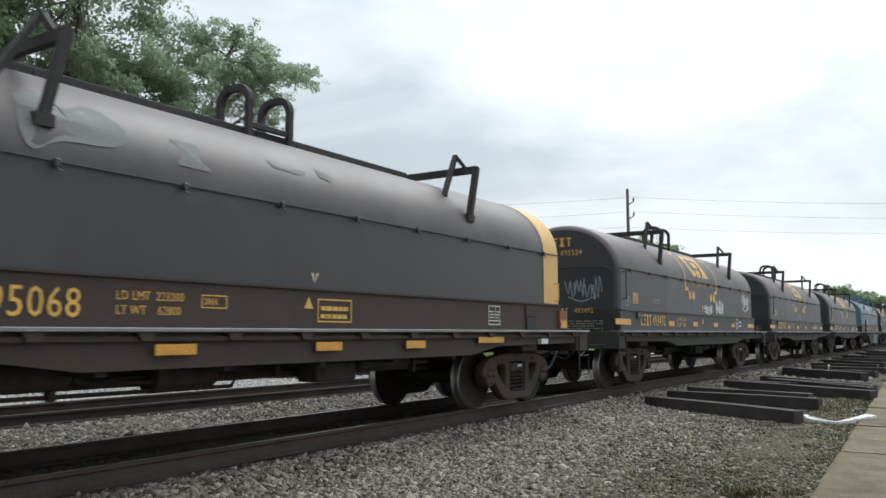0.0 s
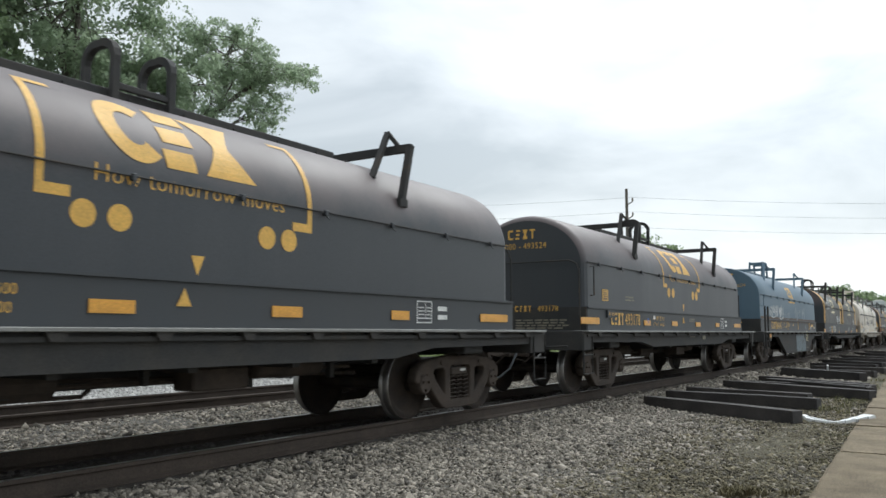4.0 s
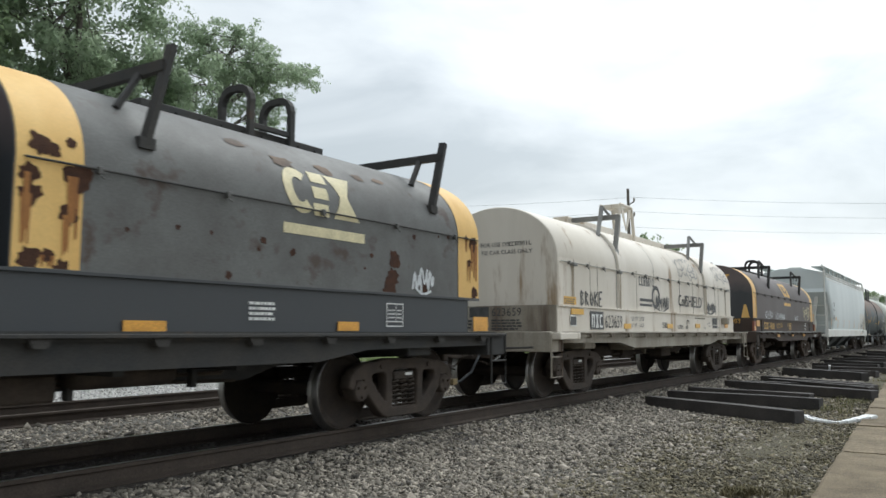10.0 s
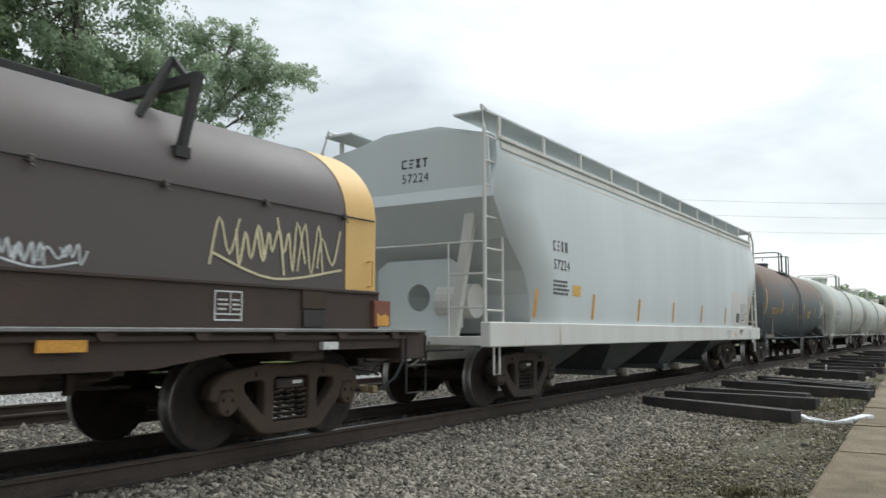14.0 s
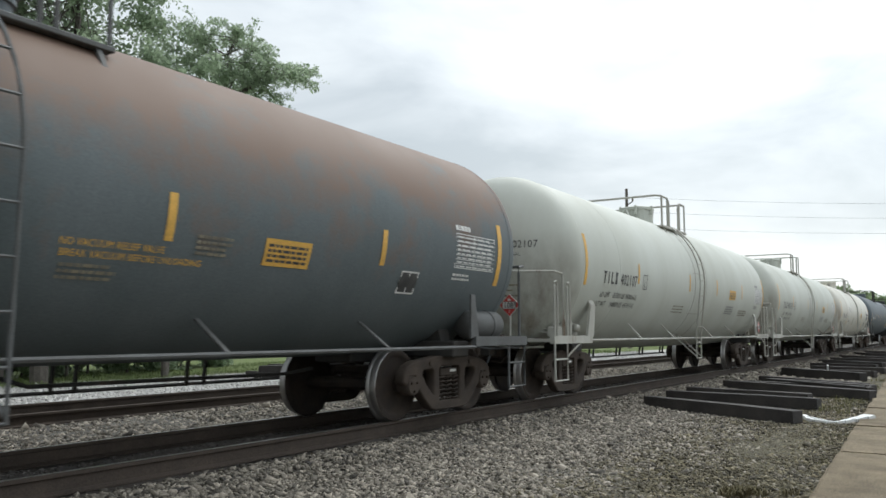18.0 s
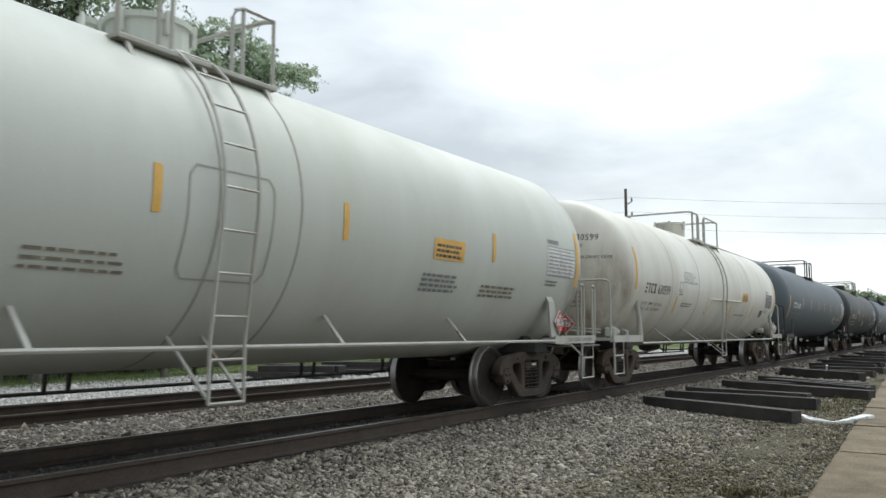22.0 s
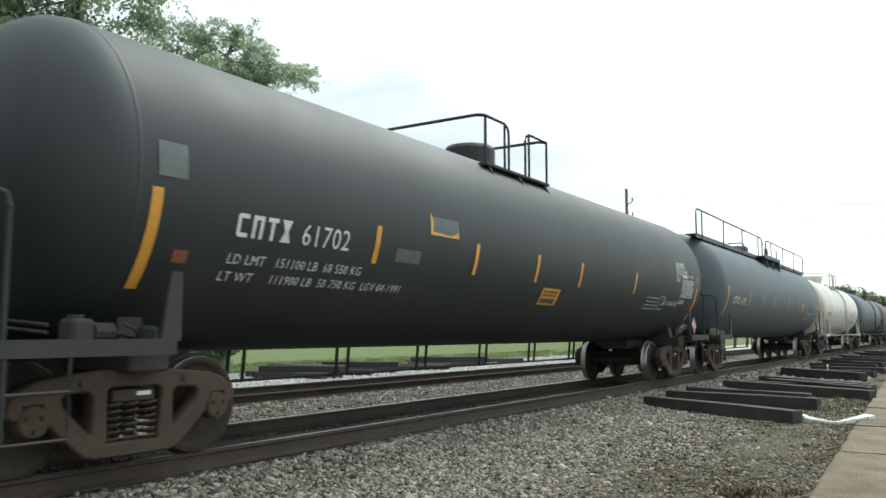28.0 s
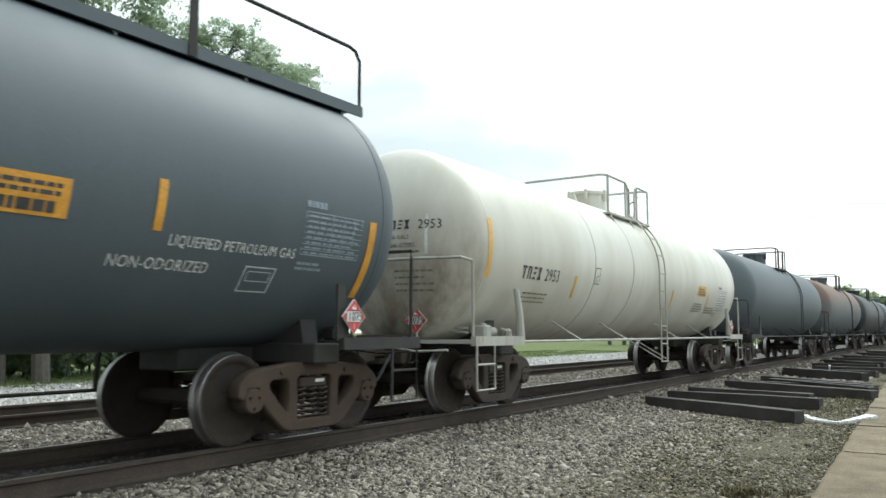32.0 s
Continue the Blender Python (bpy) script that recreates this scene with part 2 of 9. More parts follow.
M["yellow_worn"] = material("yellow_worn", (0.74, 0.48, 0.16), 0.6, second=(0.62, 0.36, 0.10), scale=2.6, amount=0.7, bump=0.05, streak=True, speck=0.06)
M["rust_dark"] = material("rust_dark", (0.050, 0.027, 0.020), 0.9, second=(0.085, 0.042, 0.026), scale=14.0, amount=0.9, bump=0.5, grain=80, spec=0.2)
M["rust_run"] = material("rust_run", (0.34, 0.15, 0.04), 0.8, second=(0.22, 0.09, 0.03), scale=8.0, amount=0.9, bump=0.1, streak=True)
M["orange"] = material("orange", (0.74, 0.36, 0.05), 0.4, second=(0.5, 0.24, 0.04), scale=5.0, amount=0.7, bump=0.04)
M["lettering_yellow"] = material("lettering_yellow", (0.76, 0.44, 0.085), 0.5, second=(0.56, 0.33, 0.075), scale=5.0, amount=0.7, bump=0.03)
M["lettering_cream"] = material("lettering_cream", (0.70, 0.62, 0.38), 0.5, second=(0.5, 0.44, 0.27), scale=5.0, amount=0.7, bump=0.03)
M["lettering_white"] = material("lettering_white", (0.75, 0.75, 0.72), 0.5, second=(0.5, 0.5, 0.48), scale=6.0, amount=0.7, bump=0.03)
M["lettering_black"] = material("lettering_black", (0.035, 0.035, 0.036), 0.5, second=(0.1, 0.1, 0.1), scale=6.0, amount=0.7, bump=0.03)
M["lettering_grey"] = material("lettering_grey", (0.16, 0.165, 0.17), 0.5, second=(0.28, 0.28, 0.28), scale=6.0, amount=0.8, bump=0.03)
M["lettering_faded"] = material("lettering_faded", (0.27, 0.24, 0.17), 0.6, second=(0.13, 0.12, 0.10), scale=7.0, amount=0.9, bump=0.03)
M["spray_white"] = material("spray_white", (0.66, 0.68, 0.68), 0.6, second=(0.42, 0.44, 0.45), scale=5.0, amount=0.9, bump=0.02)
M["spray_pale"] = material("spray_pale", (0.30, 0.35, 0.39), 0.6, second=(0.2, 0.25, 0.29), scale=5.0, amount=0.9, bump=0.02)
M["red"] = material("red", (0.55, 0.06, 0.05), 0.45, second=(0.4, 0.05, 0.04), scale=8.0, amount=0.5, bump=0.02)
M["red_oxide"] = material("red_oxide", (0.26, 0.085, 0.045), 0.6, second=(0.17, 0.06, 0.04), scale=5.0, amount=0.7, bump=0.1)
M["grey_patch"] = material("grey_patch", (0.12, 0.13, 0.13), 0.55, second=(0.08, 0.09, 0.09), scale=3.0, amount=0.7, bump=0.05)
M["stone"] = material("stone", (0.275, 0.245, 0.20), 0.9, second=(0.082, 0.070, 0.055), scale=9.0, amount=0.7, bump=0.3, grain=140, island=0.75)
M["stone_brown"] = material("stone_brown", (0.17, 0.146, 0.094), 0.95, second=(0.065, 0.056, 0.034), scale=3.0, amount=0.9, bump=0.3, grain=140, island=0.8)
# stones between the rails: oil plus the train's shade in the colour
M["stone_oil_shade"] = material("stone_oil_shade", (0.10, 0.09, 0.082), 0.9, second=(0.06, 0.052, 0.046), scale=9.0, amount=0.7, bump=0.3, grain=140, island=0.45)
M["stone_pale"] = material("stone_pale", (0.47, 0.46, 0.44), 0.9, second=(0.36, 0.35, 0.33), scale=9.0, amount=0.6, bump=0.3, grain=140, island=0.35)
M["tie_wood"] = material("tie_wood", (0.030, 0.027, 0.026), 0.85, second=(0.062, 0.055, 0.05), scale=3.0, amount=0.8, bump=0.5, grain=45, per_object=0.2)
M["concrete"] = material("concrete", (0.205, 0.160, 0.098), 0.92, second=(0.10, 0.076, 0.045), scale=1.6, amount=0.95, bump=0.8, grain=45, speck=0.35)


def leaf_material(name, base, second, through_col):
    """Leaves that pass part of the sky's light through."""
    mat = material(name, base, 0.6, second=second, scale=0.5, amount=0.9, bump=0.02, grain=3, island=0.35)
    nt = mat.node_tree
    bsdf = nt.nodes["Principled BSDF"]
    out = nt.nodes["Material Output"]
    tr = nt.nodes.new("ShaderNodeBsdfTranslucent")
    tr.inputs["Color"].default_value = (*through_col, 1)
    mx = nt.nodes.new("ShaderNodeMixShader")
    mx.inputs[0].default_value = 0.52
    nt.links.new(bsdf.outputs[0], mx.inputs[1])
    nt.links.new(tr.outputs[0], mx.inputs[2])
    nt.links.new(mx.outputs[0], out.inputs["Surface"])
    return mat


M["leaf"] = leaf_material("leaf", (0.155, 0.215, 0.13), (0.19, 0.25, 0.155), (0.50, 0.60, 0.42))
M["leaf_dark"] = leaf_material("leaf_dark", (0.115, 0.155, 0.095), (0.145, 0.19, 0.115), (0.36, 0.46, 0.25))
M["bark"] = material("bark", (0.13, 0.115, 0.10), 0.95, second=(0.08, 0.07, 0.06), scale=7.0, amount=0.8, bump=0.6, grain=30)
M["grass"] = material("grass", (0.11, 0.155, 0.045), 0.8, second=(0.16, 0.20, 0.07), scale=1.2, amount=0.9, bump=0.2, grain=20, island=0.3)
M["weed"] = material("weed", (0.13, 0.135, 0.055), 0.8, second=(0.20, 0.17, 0.08), scale=4.0, amount=0.9, bump=0.1, grain=20, island=0.35)
M["stain"] = material("stain", (0.26, 0.20, 0.13), 0.7, second=(0.42, 0.36, 0.27), scale=5.0, amount=0.9, bump=0.02, streak=True)
M["trim_slate"] = material("trim_slate", (0.115, 0.12, 0.12), 0.6, second=(0.075, 0.072, 0.068), scale=2.0, amount=0.8, bump=0.08, spec=0.4)
M["spray_steel"] = material("spray_steel", (0.165, 0.21, 0.23), 0.6, second=(0.12, 0.155, 0.175), scale=3.0, amount=0.9, bump=0.02, speck=0.08)
M["rust_edge"] = material("rust_edge", (0.135, 0.085, 0.052), 0.75, second=(0.085, 0.07, 0.062), scale=2.4, amount=0.95, bump=0.05)
M["dry_weed"] = material("dry_weed", (0.15, 0.122, 0.066), 0.85, second=(0.115, 0.102, 0.05), scale=4.0, amount=0.9, bump=0.1, grain=20, island=0.35)
M["pole_wood"] = material("pole_wood", (0.16, 0.14, 0.12), 0.9, second=(0.10, 0.09, 0.08), scale=4.0, amount=0.8, bump=0.3)
M["bare_patch"] = material("bare_patch", (0.165, 0.175, 0.165), 0.6, second=(0.11, 0.11, 0.105), scale=2.5, amount=0.8, bump=0.05)
M["seam"] = material("seam", (0.36, 0.36, 0.32), 0.6, second=(0.25, 0.22, 0.17), scale=2.0, amount=0.8, bump=0.05)
M["wire"] = material("wire", (0.30, 0.31, 0.32), 0.6)
M["hose_tan"] = material("hose_tan", (0.32, 0.24, 0.12), 0.7)
M["spray_blue"] = material("spray_blue", (0.03, 0.10, 0.30), 0.6, second=(0.04, 0.13, 0.36), scale=5.0, amount=0.8, bump=0.02)
M["plastic_white"] = material("plastic_white", (0.78, 0.79, 0.79), 0.4, second=(0.6, 0.6, 0.58), scale=12.0, amount=0.5, bump=0.1)


def ground_material():
    """Ballast grit by the tracks, trodden dirt beside the platform, pale stone and grass beyond the second track."""
    mat = bpy.data.materials.new("ground")
    mat.use_nodes = True
    nt = mat.node_tree
    bsdf = nt.nodes["Principled BSDF"]
    bsdf.inputs["Roughness"].default_value = 0.95
    tc = nt.nodes.new("ShaderNodeTexCoord")
    sep = nt.nodes.new("ShaderNodeSeparateXYZ")
    nt.links.new(tc.outputs["Object"], sep.inputs[0])
    n = nt.nodes.new("ShaderNodeTexNoise")
    n.inputs["Scale"].default_value = 0.7
    n.inputs["Detail"].default_value = 8
    nt.links.new(tc.outputs["Object"], n.inputs["Vector"])
    v = nt.nodes.new("ShaderNodeTexVoronoi")
    v.inputs["Scale"].default_value = 26
    nt.links.new(tc.outputs["Object"], v.inputs["Vector"])
    fine = nt.nodes.new("ShaderNodeTexNoise")
    fine.inputs["Scale"].default_value = 90
    nt.links.new(tc.outputs["Object"], fine.inputs["Vector"])
    wob = nt.nodes.new("ShaderNodeMath")
    wob.operation = "MULTIPLY_ADD"
    wob.inputs[1].default_value = 2.4
    nt.links.new(n.outputs["Fac"], wob.inputs[0])
    nt.links.new(sep.outputs["Y"], wob.inputs[2])

    def step(a, b):
        r = nt.nodes.new("ShaderNodeMapRange")
        r.inputs["From Min"].default_value, r.inputs["From Max"].default_value = a, b
        nt.links.new(wob.outputs[0], r.inputs["Value"])
        return r.outputs[0]

    def blend(fac, a, b):
        m = nt.nodes.new("ShaderNodeMix")
        m.data_type = "RGBA"
        for key, c in (("A", a), ("B", b)):
            if isinstance(c, tuple):
                m.inputs[key].default_value = (*c, 1)
            else:
                nt.links.new(c, m.inputs[key])
        nt.links.new(fac, m.inputs["Factor"])
        return m.outputs["Result"]

    stain = nt.nodes.new("ShaderNodeTexNoise")
    stain.inputs["Scale"].default_value = 1.6
    stain.inputs["Detail"].default_value = 9
    stain.inputs["Roughness"].default_value = 0.7
    nt.links.new(tc.outputs["Object"], stain.inputs["Vector"])
    patch = nt.nodes.new("ShaderNodeMapRange")
    patch.inputs["From Min"].default_value, patch.inputs["From Max"].default_value = 0.38, 0.60
    nt.links.new(stain.outputs["Fac"], patch.inputs["Value"])
    dirt = blend(patch.outputs[0], blend(fine.outputs["Fac"], (0.024, 0.021, 0.012), (0.068, 0.058, 0.034)), blend(fine.outputs["Fac"], (0.068, 0.060, 0.032), (0.150, 0.130, 0.074)))
    grit = blend(v.outputs["Distance"], (0.038, 0.034, 0.029), (0.14, 0.13, 0.112))
    pale = blend(v.outputs["Distance"], (0.30, 0.29, 0.275), (0.50, 0.485, 0.46))
    green = blend(n.outputs["Fac"], (0.12, 0.125, 0.04), (0.085, 0.145, 0.028))
    c = blend(step(-2.6, -1.4), dirt, grit)
    # an old oil stain on the dirt by the platform
    spot = nt.nodes.new("ShaderNodeVectorMath")
    spot.operation = "DISTANCE"
    spot.inputs[1].default_value = (9.15, -4.62, -0.36)
    nt.links.new(tc.outputs["Object"], spot.inputs[0])
    ragged = nt.nodes.new("ShaderNodeMath")
    ragged.operation = "MULTIPLY_ADD"
    ragged.inputs[1].default_value = 0.9
    nt.links.new(stain.outputs["Fac"], ragged.inputs[0])
    nt.links.new(spot.outputs["Value"], ragged.inputs[2])
    soak = nt.nodes.new("ShaderNodeMapRange")
    soak.inputs["From Min"].default_value, soak.inputs["From Max"].default_value = 1.0, 0.65
    soak.inputs["To Max"].default_value = 0.75
    nt.links.new(ragged.outputs[0], soak.inputs["Value"])
    c = blend(soak.outputs[0], c, (0.02, 0.017, 0.012))
    # band under the train: oily ground with the cars' shade painted in
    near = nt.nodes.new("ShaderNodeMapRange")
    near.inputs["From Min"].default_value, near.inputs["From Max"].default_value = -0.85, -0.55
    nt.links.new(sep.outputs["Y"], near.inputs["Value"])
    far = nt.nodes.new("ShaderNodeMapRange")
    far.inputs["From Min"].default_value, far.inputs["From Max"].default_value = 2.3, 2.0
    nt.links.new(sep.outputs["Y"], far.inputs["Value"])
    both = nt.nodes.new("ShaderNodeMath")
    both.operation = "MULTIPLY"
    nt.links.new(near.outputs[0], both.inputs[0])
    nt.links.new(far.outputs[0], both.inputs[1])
    oil_shade = blend(fine.outputs["Fac"], (0.034, 0.029, 0.025), (0.075, 0.062, 0.052))
    c = blend(both.outputs[0], c, oil_shade)
    c = blend(step(8.3, 8.9), c, pale)
    c = blend(step(16.0, 17.4), c, green)
    nt.links.new(c, bsdf.inputs["Base Color"])
    bp = nt.nodes.new("ShaderNodeBump")
    bp.inputs["Strength"].default_value = 0.8
    bp.inputs["Distance"].default_value = 0.03
    nt.links.new(v.outputs["Distance"], bp.inputs["Height"])
    nt.links.new(bp.outputs[0], bsdf.inputs["Normal"])
    return mat


M["ground"] = ground_material()

# ---------------------------------------------------------------- mesh helpers
def finish(bm, name, mats, smooth=False):
    me = bpy.data.meshes.new(name)
    bm.to_mesh(me)
    bm.free()
    for m in mats if isinstance(mats, (list, tuple)) else [mats]:
        me.materials.append(m)
    if smooth:
        me.polygons.foreach_set("use_smooth", [True] * len(me.polygons))
    return me


def part(name, bm, mats, parent, label="", smooth=False, m=None):
    """Links a bmesh, or a ready mesh, as one mesh object under a thing or a part."""
    me = bm if isinstance(bm, bpy.types.Mesh) else finish(bm, name, mats, smooth)
    ob = new(name, me)
    ob.parent = parent
    if m is not None:
        ob.matrix_basis = m
    if label:
        ob["label"] = label
    return ob


def box(bm, x0, y0, z0, x1, y1, z1, bevel=0.0, mat=0):
    vs = [bm.verts.new((x, y, z)) for x in (x0, x1) for y in (y0, y1) for z in (z0, z1)]
    fs = [bm.faces.new([vs[i] for i in q]) for q in ((0, 1, 3, 2), (4, 6, 7, 5), (0, 4, 5, 1), (2, 3, 7, 6), (0, 2, 6, 4), (1, 5, 7, 3))]
    for f in fs:
        f.material_index = mat
    if bevel:
        es = list({e for f in fs for e in f.edges})
        bmesh.ops.bevel(bm, geom=es, offset=bevel, segments=1, affect="EDGES")


def prism(bm, pts, y0, y1, mat=0):
    """A polygon in the x-z plane, pulled from y0 to y1."""
    a = [bm.verts.new((x, y0, z)) for x, z in pts]
    b = [bm.verts.new((x, y1, z)) for x, z in pts]
    n = len(pts)
    fs = [bm.faces.new(a), bm.faces.new(b[::-1])]
    for i in range(n):
        fs.append(bm.faces.new((a[i], b[i], b[(i + 1) % n], a[(i + 1) % n])))
    for f in fs:
        f.material_index = mat
    return fs


def weld(bm):
    """Join pieces that share their corners."""
    bmesh.ops.remove_doubles(bm, verts=bm.verts, dist=1e-4)


def slab(bm, pts, x0, x1, mat=0):
    """A polygon in the y-z plane, pulled from x0 to x1."""
    a = [bm.verts.new((x0, y, z)) for y, z in pts]
    b = [bm.verts.new((x1, y, z)) for y, z in pts]
    n = len(pts)
    fs = [bm.faces.new(a), bm.faces.new(b[::-1])]
    for i in range(n):
        fs.append(bm.faces.new((a[i], b[i], b[(i + 1) % n], a[(i + 1) % n])))
    for f in fs:
        f.material_index = mat


def tube(bm, pts, r, sides=6, mat=0):
    """A round bar through the points."""
    pts = [Vector(p) for p in pts]
    rings = []
    for i, p in enumerate(pts):
        d = (pts[min(i + 1, len(pts) - 1)] - pts[max(i - 1, 0)]).normalized()
        ref = Vector((0, 0, 1)) if abs(d.z) < 0.9 else Vector((1, 0, 0))
        u = d.cross(ref).normalized()
        v = d.cross(u)
        rad = r[i] if isinstance(r, (list, tuple)) else r
        rings.append([bm.verts.new(p + (u * math.cos(2 * math.pi * k / sides) + v * math.sin(2 * math.pi * k / sides)) * rad) for k in range(sides)])
    for a, b in zip(rings, rings[1:]):
        for k in range(sides):
            bm.faces.new((a[k], a[(k + 1) % sides], b[(k + 1) % sides], b[k])).material_index = mat
    bm.faces.new(rings[0][::-1]).material_index = mat
    bm.faces.new(rings[-1]).material_index = mat


def beam(bm, p, q, w, h, mat=0):
    """A flat bar from p to q, w wide across the slope and h thick."""
    p, q = Vector(p), Vector(q)
    d = (q - p).normalized()
    ref = Vector((0, 0, 1)) if abs(d.z) < 0.95 else Vector((1, 0, 0))
    u = d.cross(ref).normalized() * (w / 2)
    v = d.cross(u).normalized() * (h / 2)
    a = [bm.verts.new(p + s * u + t * v) for s, t in ((-1, -1), (1, -1), (1, 1), (-1, 1))]
    b = [bm.verts.new(q + s * u + t * v) for s, t in ((-1, -1), (1, -1), (1, 1), (-1, 1))]
    fs = [bm.faces.new(a[::-1]), bm.faces.new(b)]
    for i in range(4):
        fs.append(bm.faces.new((a[i], a[(i + 1) % 4], b[(i + 1) % 4], b[i])))
    for f in fs:
        f.material_index = mat


def lathe_y(bm, prof, segs=28, cx=0.0, cz=0.0, mats=None):
    """A profile of (y, radius) turned about the axle along y."""
    rings = []
    for y, r in prof:
        rings.append([bm.verts.new((cx + r * math.cos(2 * math.pi * k / segs), y, cz + r * math.sin(2 * math.pi * k / segs))) for k in range(segs)])
    for i, (a, b) in enumerate(zip(rings, rings[1:])):
        for k in range(segs):
            f = bm.faces.new((a[k], a[(k + 1) % segs], b[(k + 1) % segs], b[k]))
            f.material_index = mats[i] if mats else 0
            f.smooth = True
    bm.faces.new(rings[0][::-1])
    bm.faces.new(rings[-1])


def lathe_x(bm, prof, segs=48, cy=0.0, cz=0.0, smooth=True):
    rings = []
    for x, r in prof:
        if r < 1e-4:
            rings.append([bm.verts.new((x, cy, cz))])
        else:
            rings.append([bm.verts.new((x, cy + r * math.sin(2 * math.pi * k / segs), cz + r * math.cos(2 * math.pi * k / segs))) for k in range(segs)])
    for a, b in zip(rings, rings[1:]):
        for k in range(segs):
            j = (k + 1) % segs
            if len(a) == 1:
                f = bm.faces.new((a[0], b[j], b[k]))
            elif len(b) == 1:
                f = bm.faces.new((a[k], a[j], b[0]))
            else:
                f = bm.faces.new((a[k], a[j], b[j], b[k]))
            f.smooth = smooth


def lathe_z(bm, prof, cx, cy, segs=24):
    rings = [[bm.verts.new((cx + r * math.cos(2 * math.pi * k / segs), cy + r * math.sin(2 * math.pi * k / segs), z)) for k in range(segs)] for z, r in prof]
    for a, b in zip(rings, rings[1:]):
        for k in range(segs):
            bm.faces.new((a[k], a[(k + 1) % segs], b[(k + 1) % segs], b[k]))
    bm.faces.new(rings[0][::-1])
    bm.faces.new(rings[-1])


# ---------------------------------------------------------------- writing and paint on curved sheets
def flat_text(words, height, spread=1.0):
    """Built-in letters as flat polygons: vertices from the lower left, and faces."""
    cu = bpy.data.curves.new("words", "FONT")
    cu.body = words
    cu.resolution_u = 2
    cu.space_character = 1.06
    ob = bpy.data.objects.new("words", cu)
    me = bpy.data.meshes.new_from_object(ob)
    k = height / 0.7
    vs = [(v.co.x * k * spread, v.co.y * k) for v in me.vertices]
    fs = [tuple(p.vertices) for p in me.polygons]
    bpy.data.objects.remove(ob)
    bpy.data.curves.remove(cu)
    bpy.data.meshes.remove(me)
    return vs, fs


FINE_PRINT = {"small_stencil", "notice_print", "weight_stencil", "head_stencil", "chart_heading", "chart_footnote", "inspection_table", "inspection_grid", "graffiti",
              "boxed_stencil", "consolidated_stencil", "slogan", "caution_stencil", "vacuum_stencil", "chalk_scrawl", "stencil", "end_lettering", "cargo_stencil", "car_number", "head_number"}


def smooth(pts, n=5):
    """A soft curve through the points."""
    out = []
    for i in range(len(pts) - 1):
        p0, p1, p2, p3 = (Vector(pts[min(max(j, 0), len(pts) - 1)]) for j in (i - 1, i, i + 1, i + 2))
        for k in range(n):
            t = k / n
            q = 0.5 * ((2 * p1) + (p2 - p0) * t + (2 * p0 - 5 * p1 + 4 * p2 - p3) * t * t + (3 * p1 - p0 - 3 * p2 + p3) * t ** 3)
            out.append((q.x, q.y))
    return out + [tuple(pts[-1])]


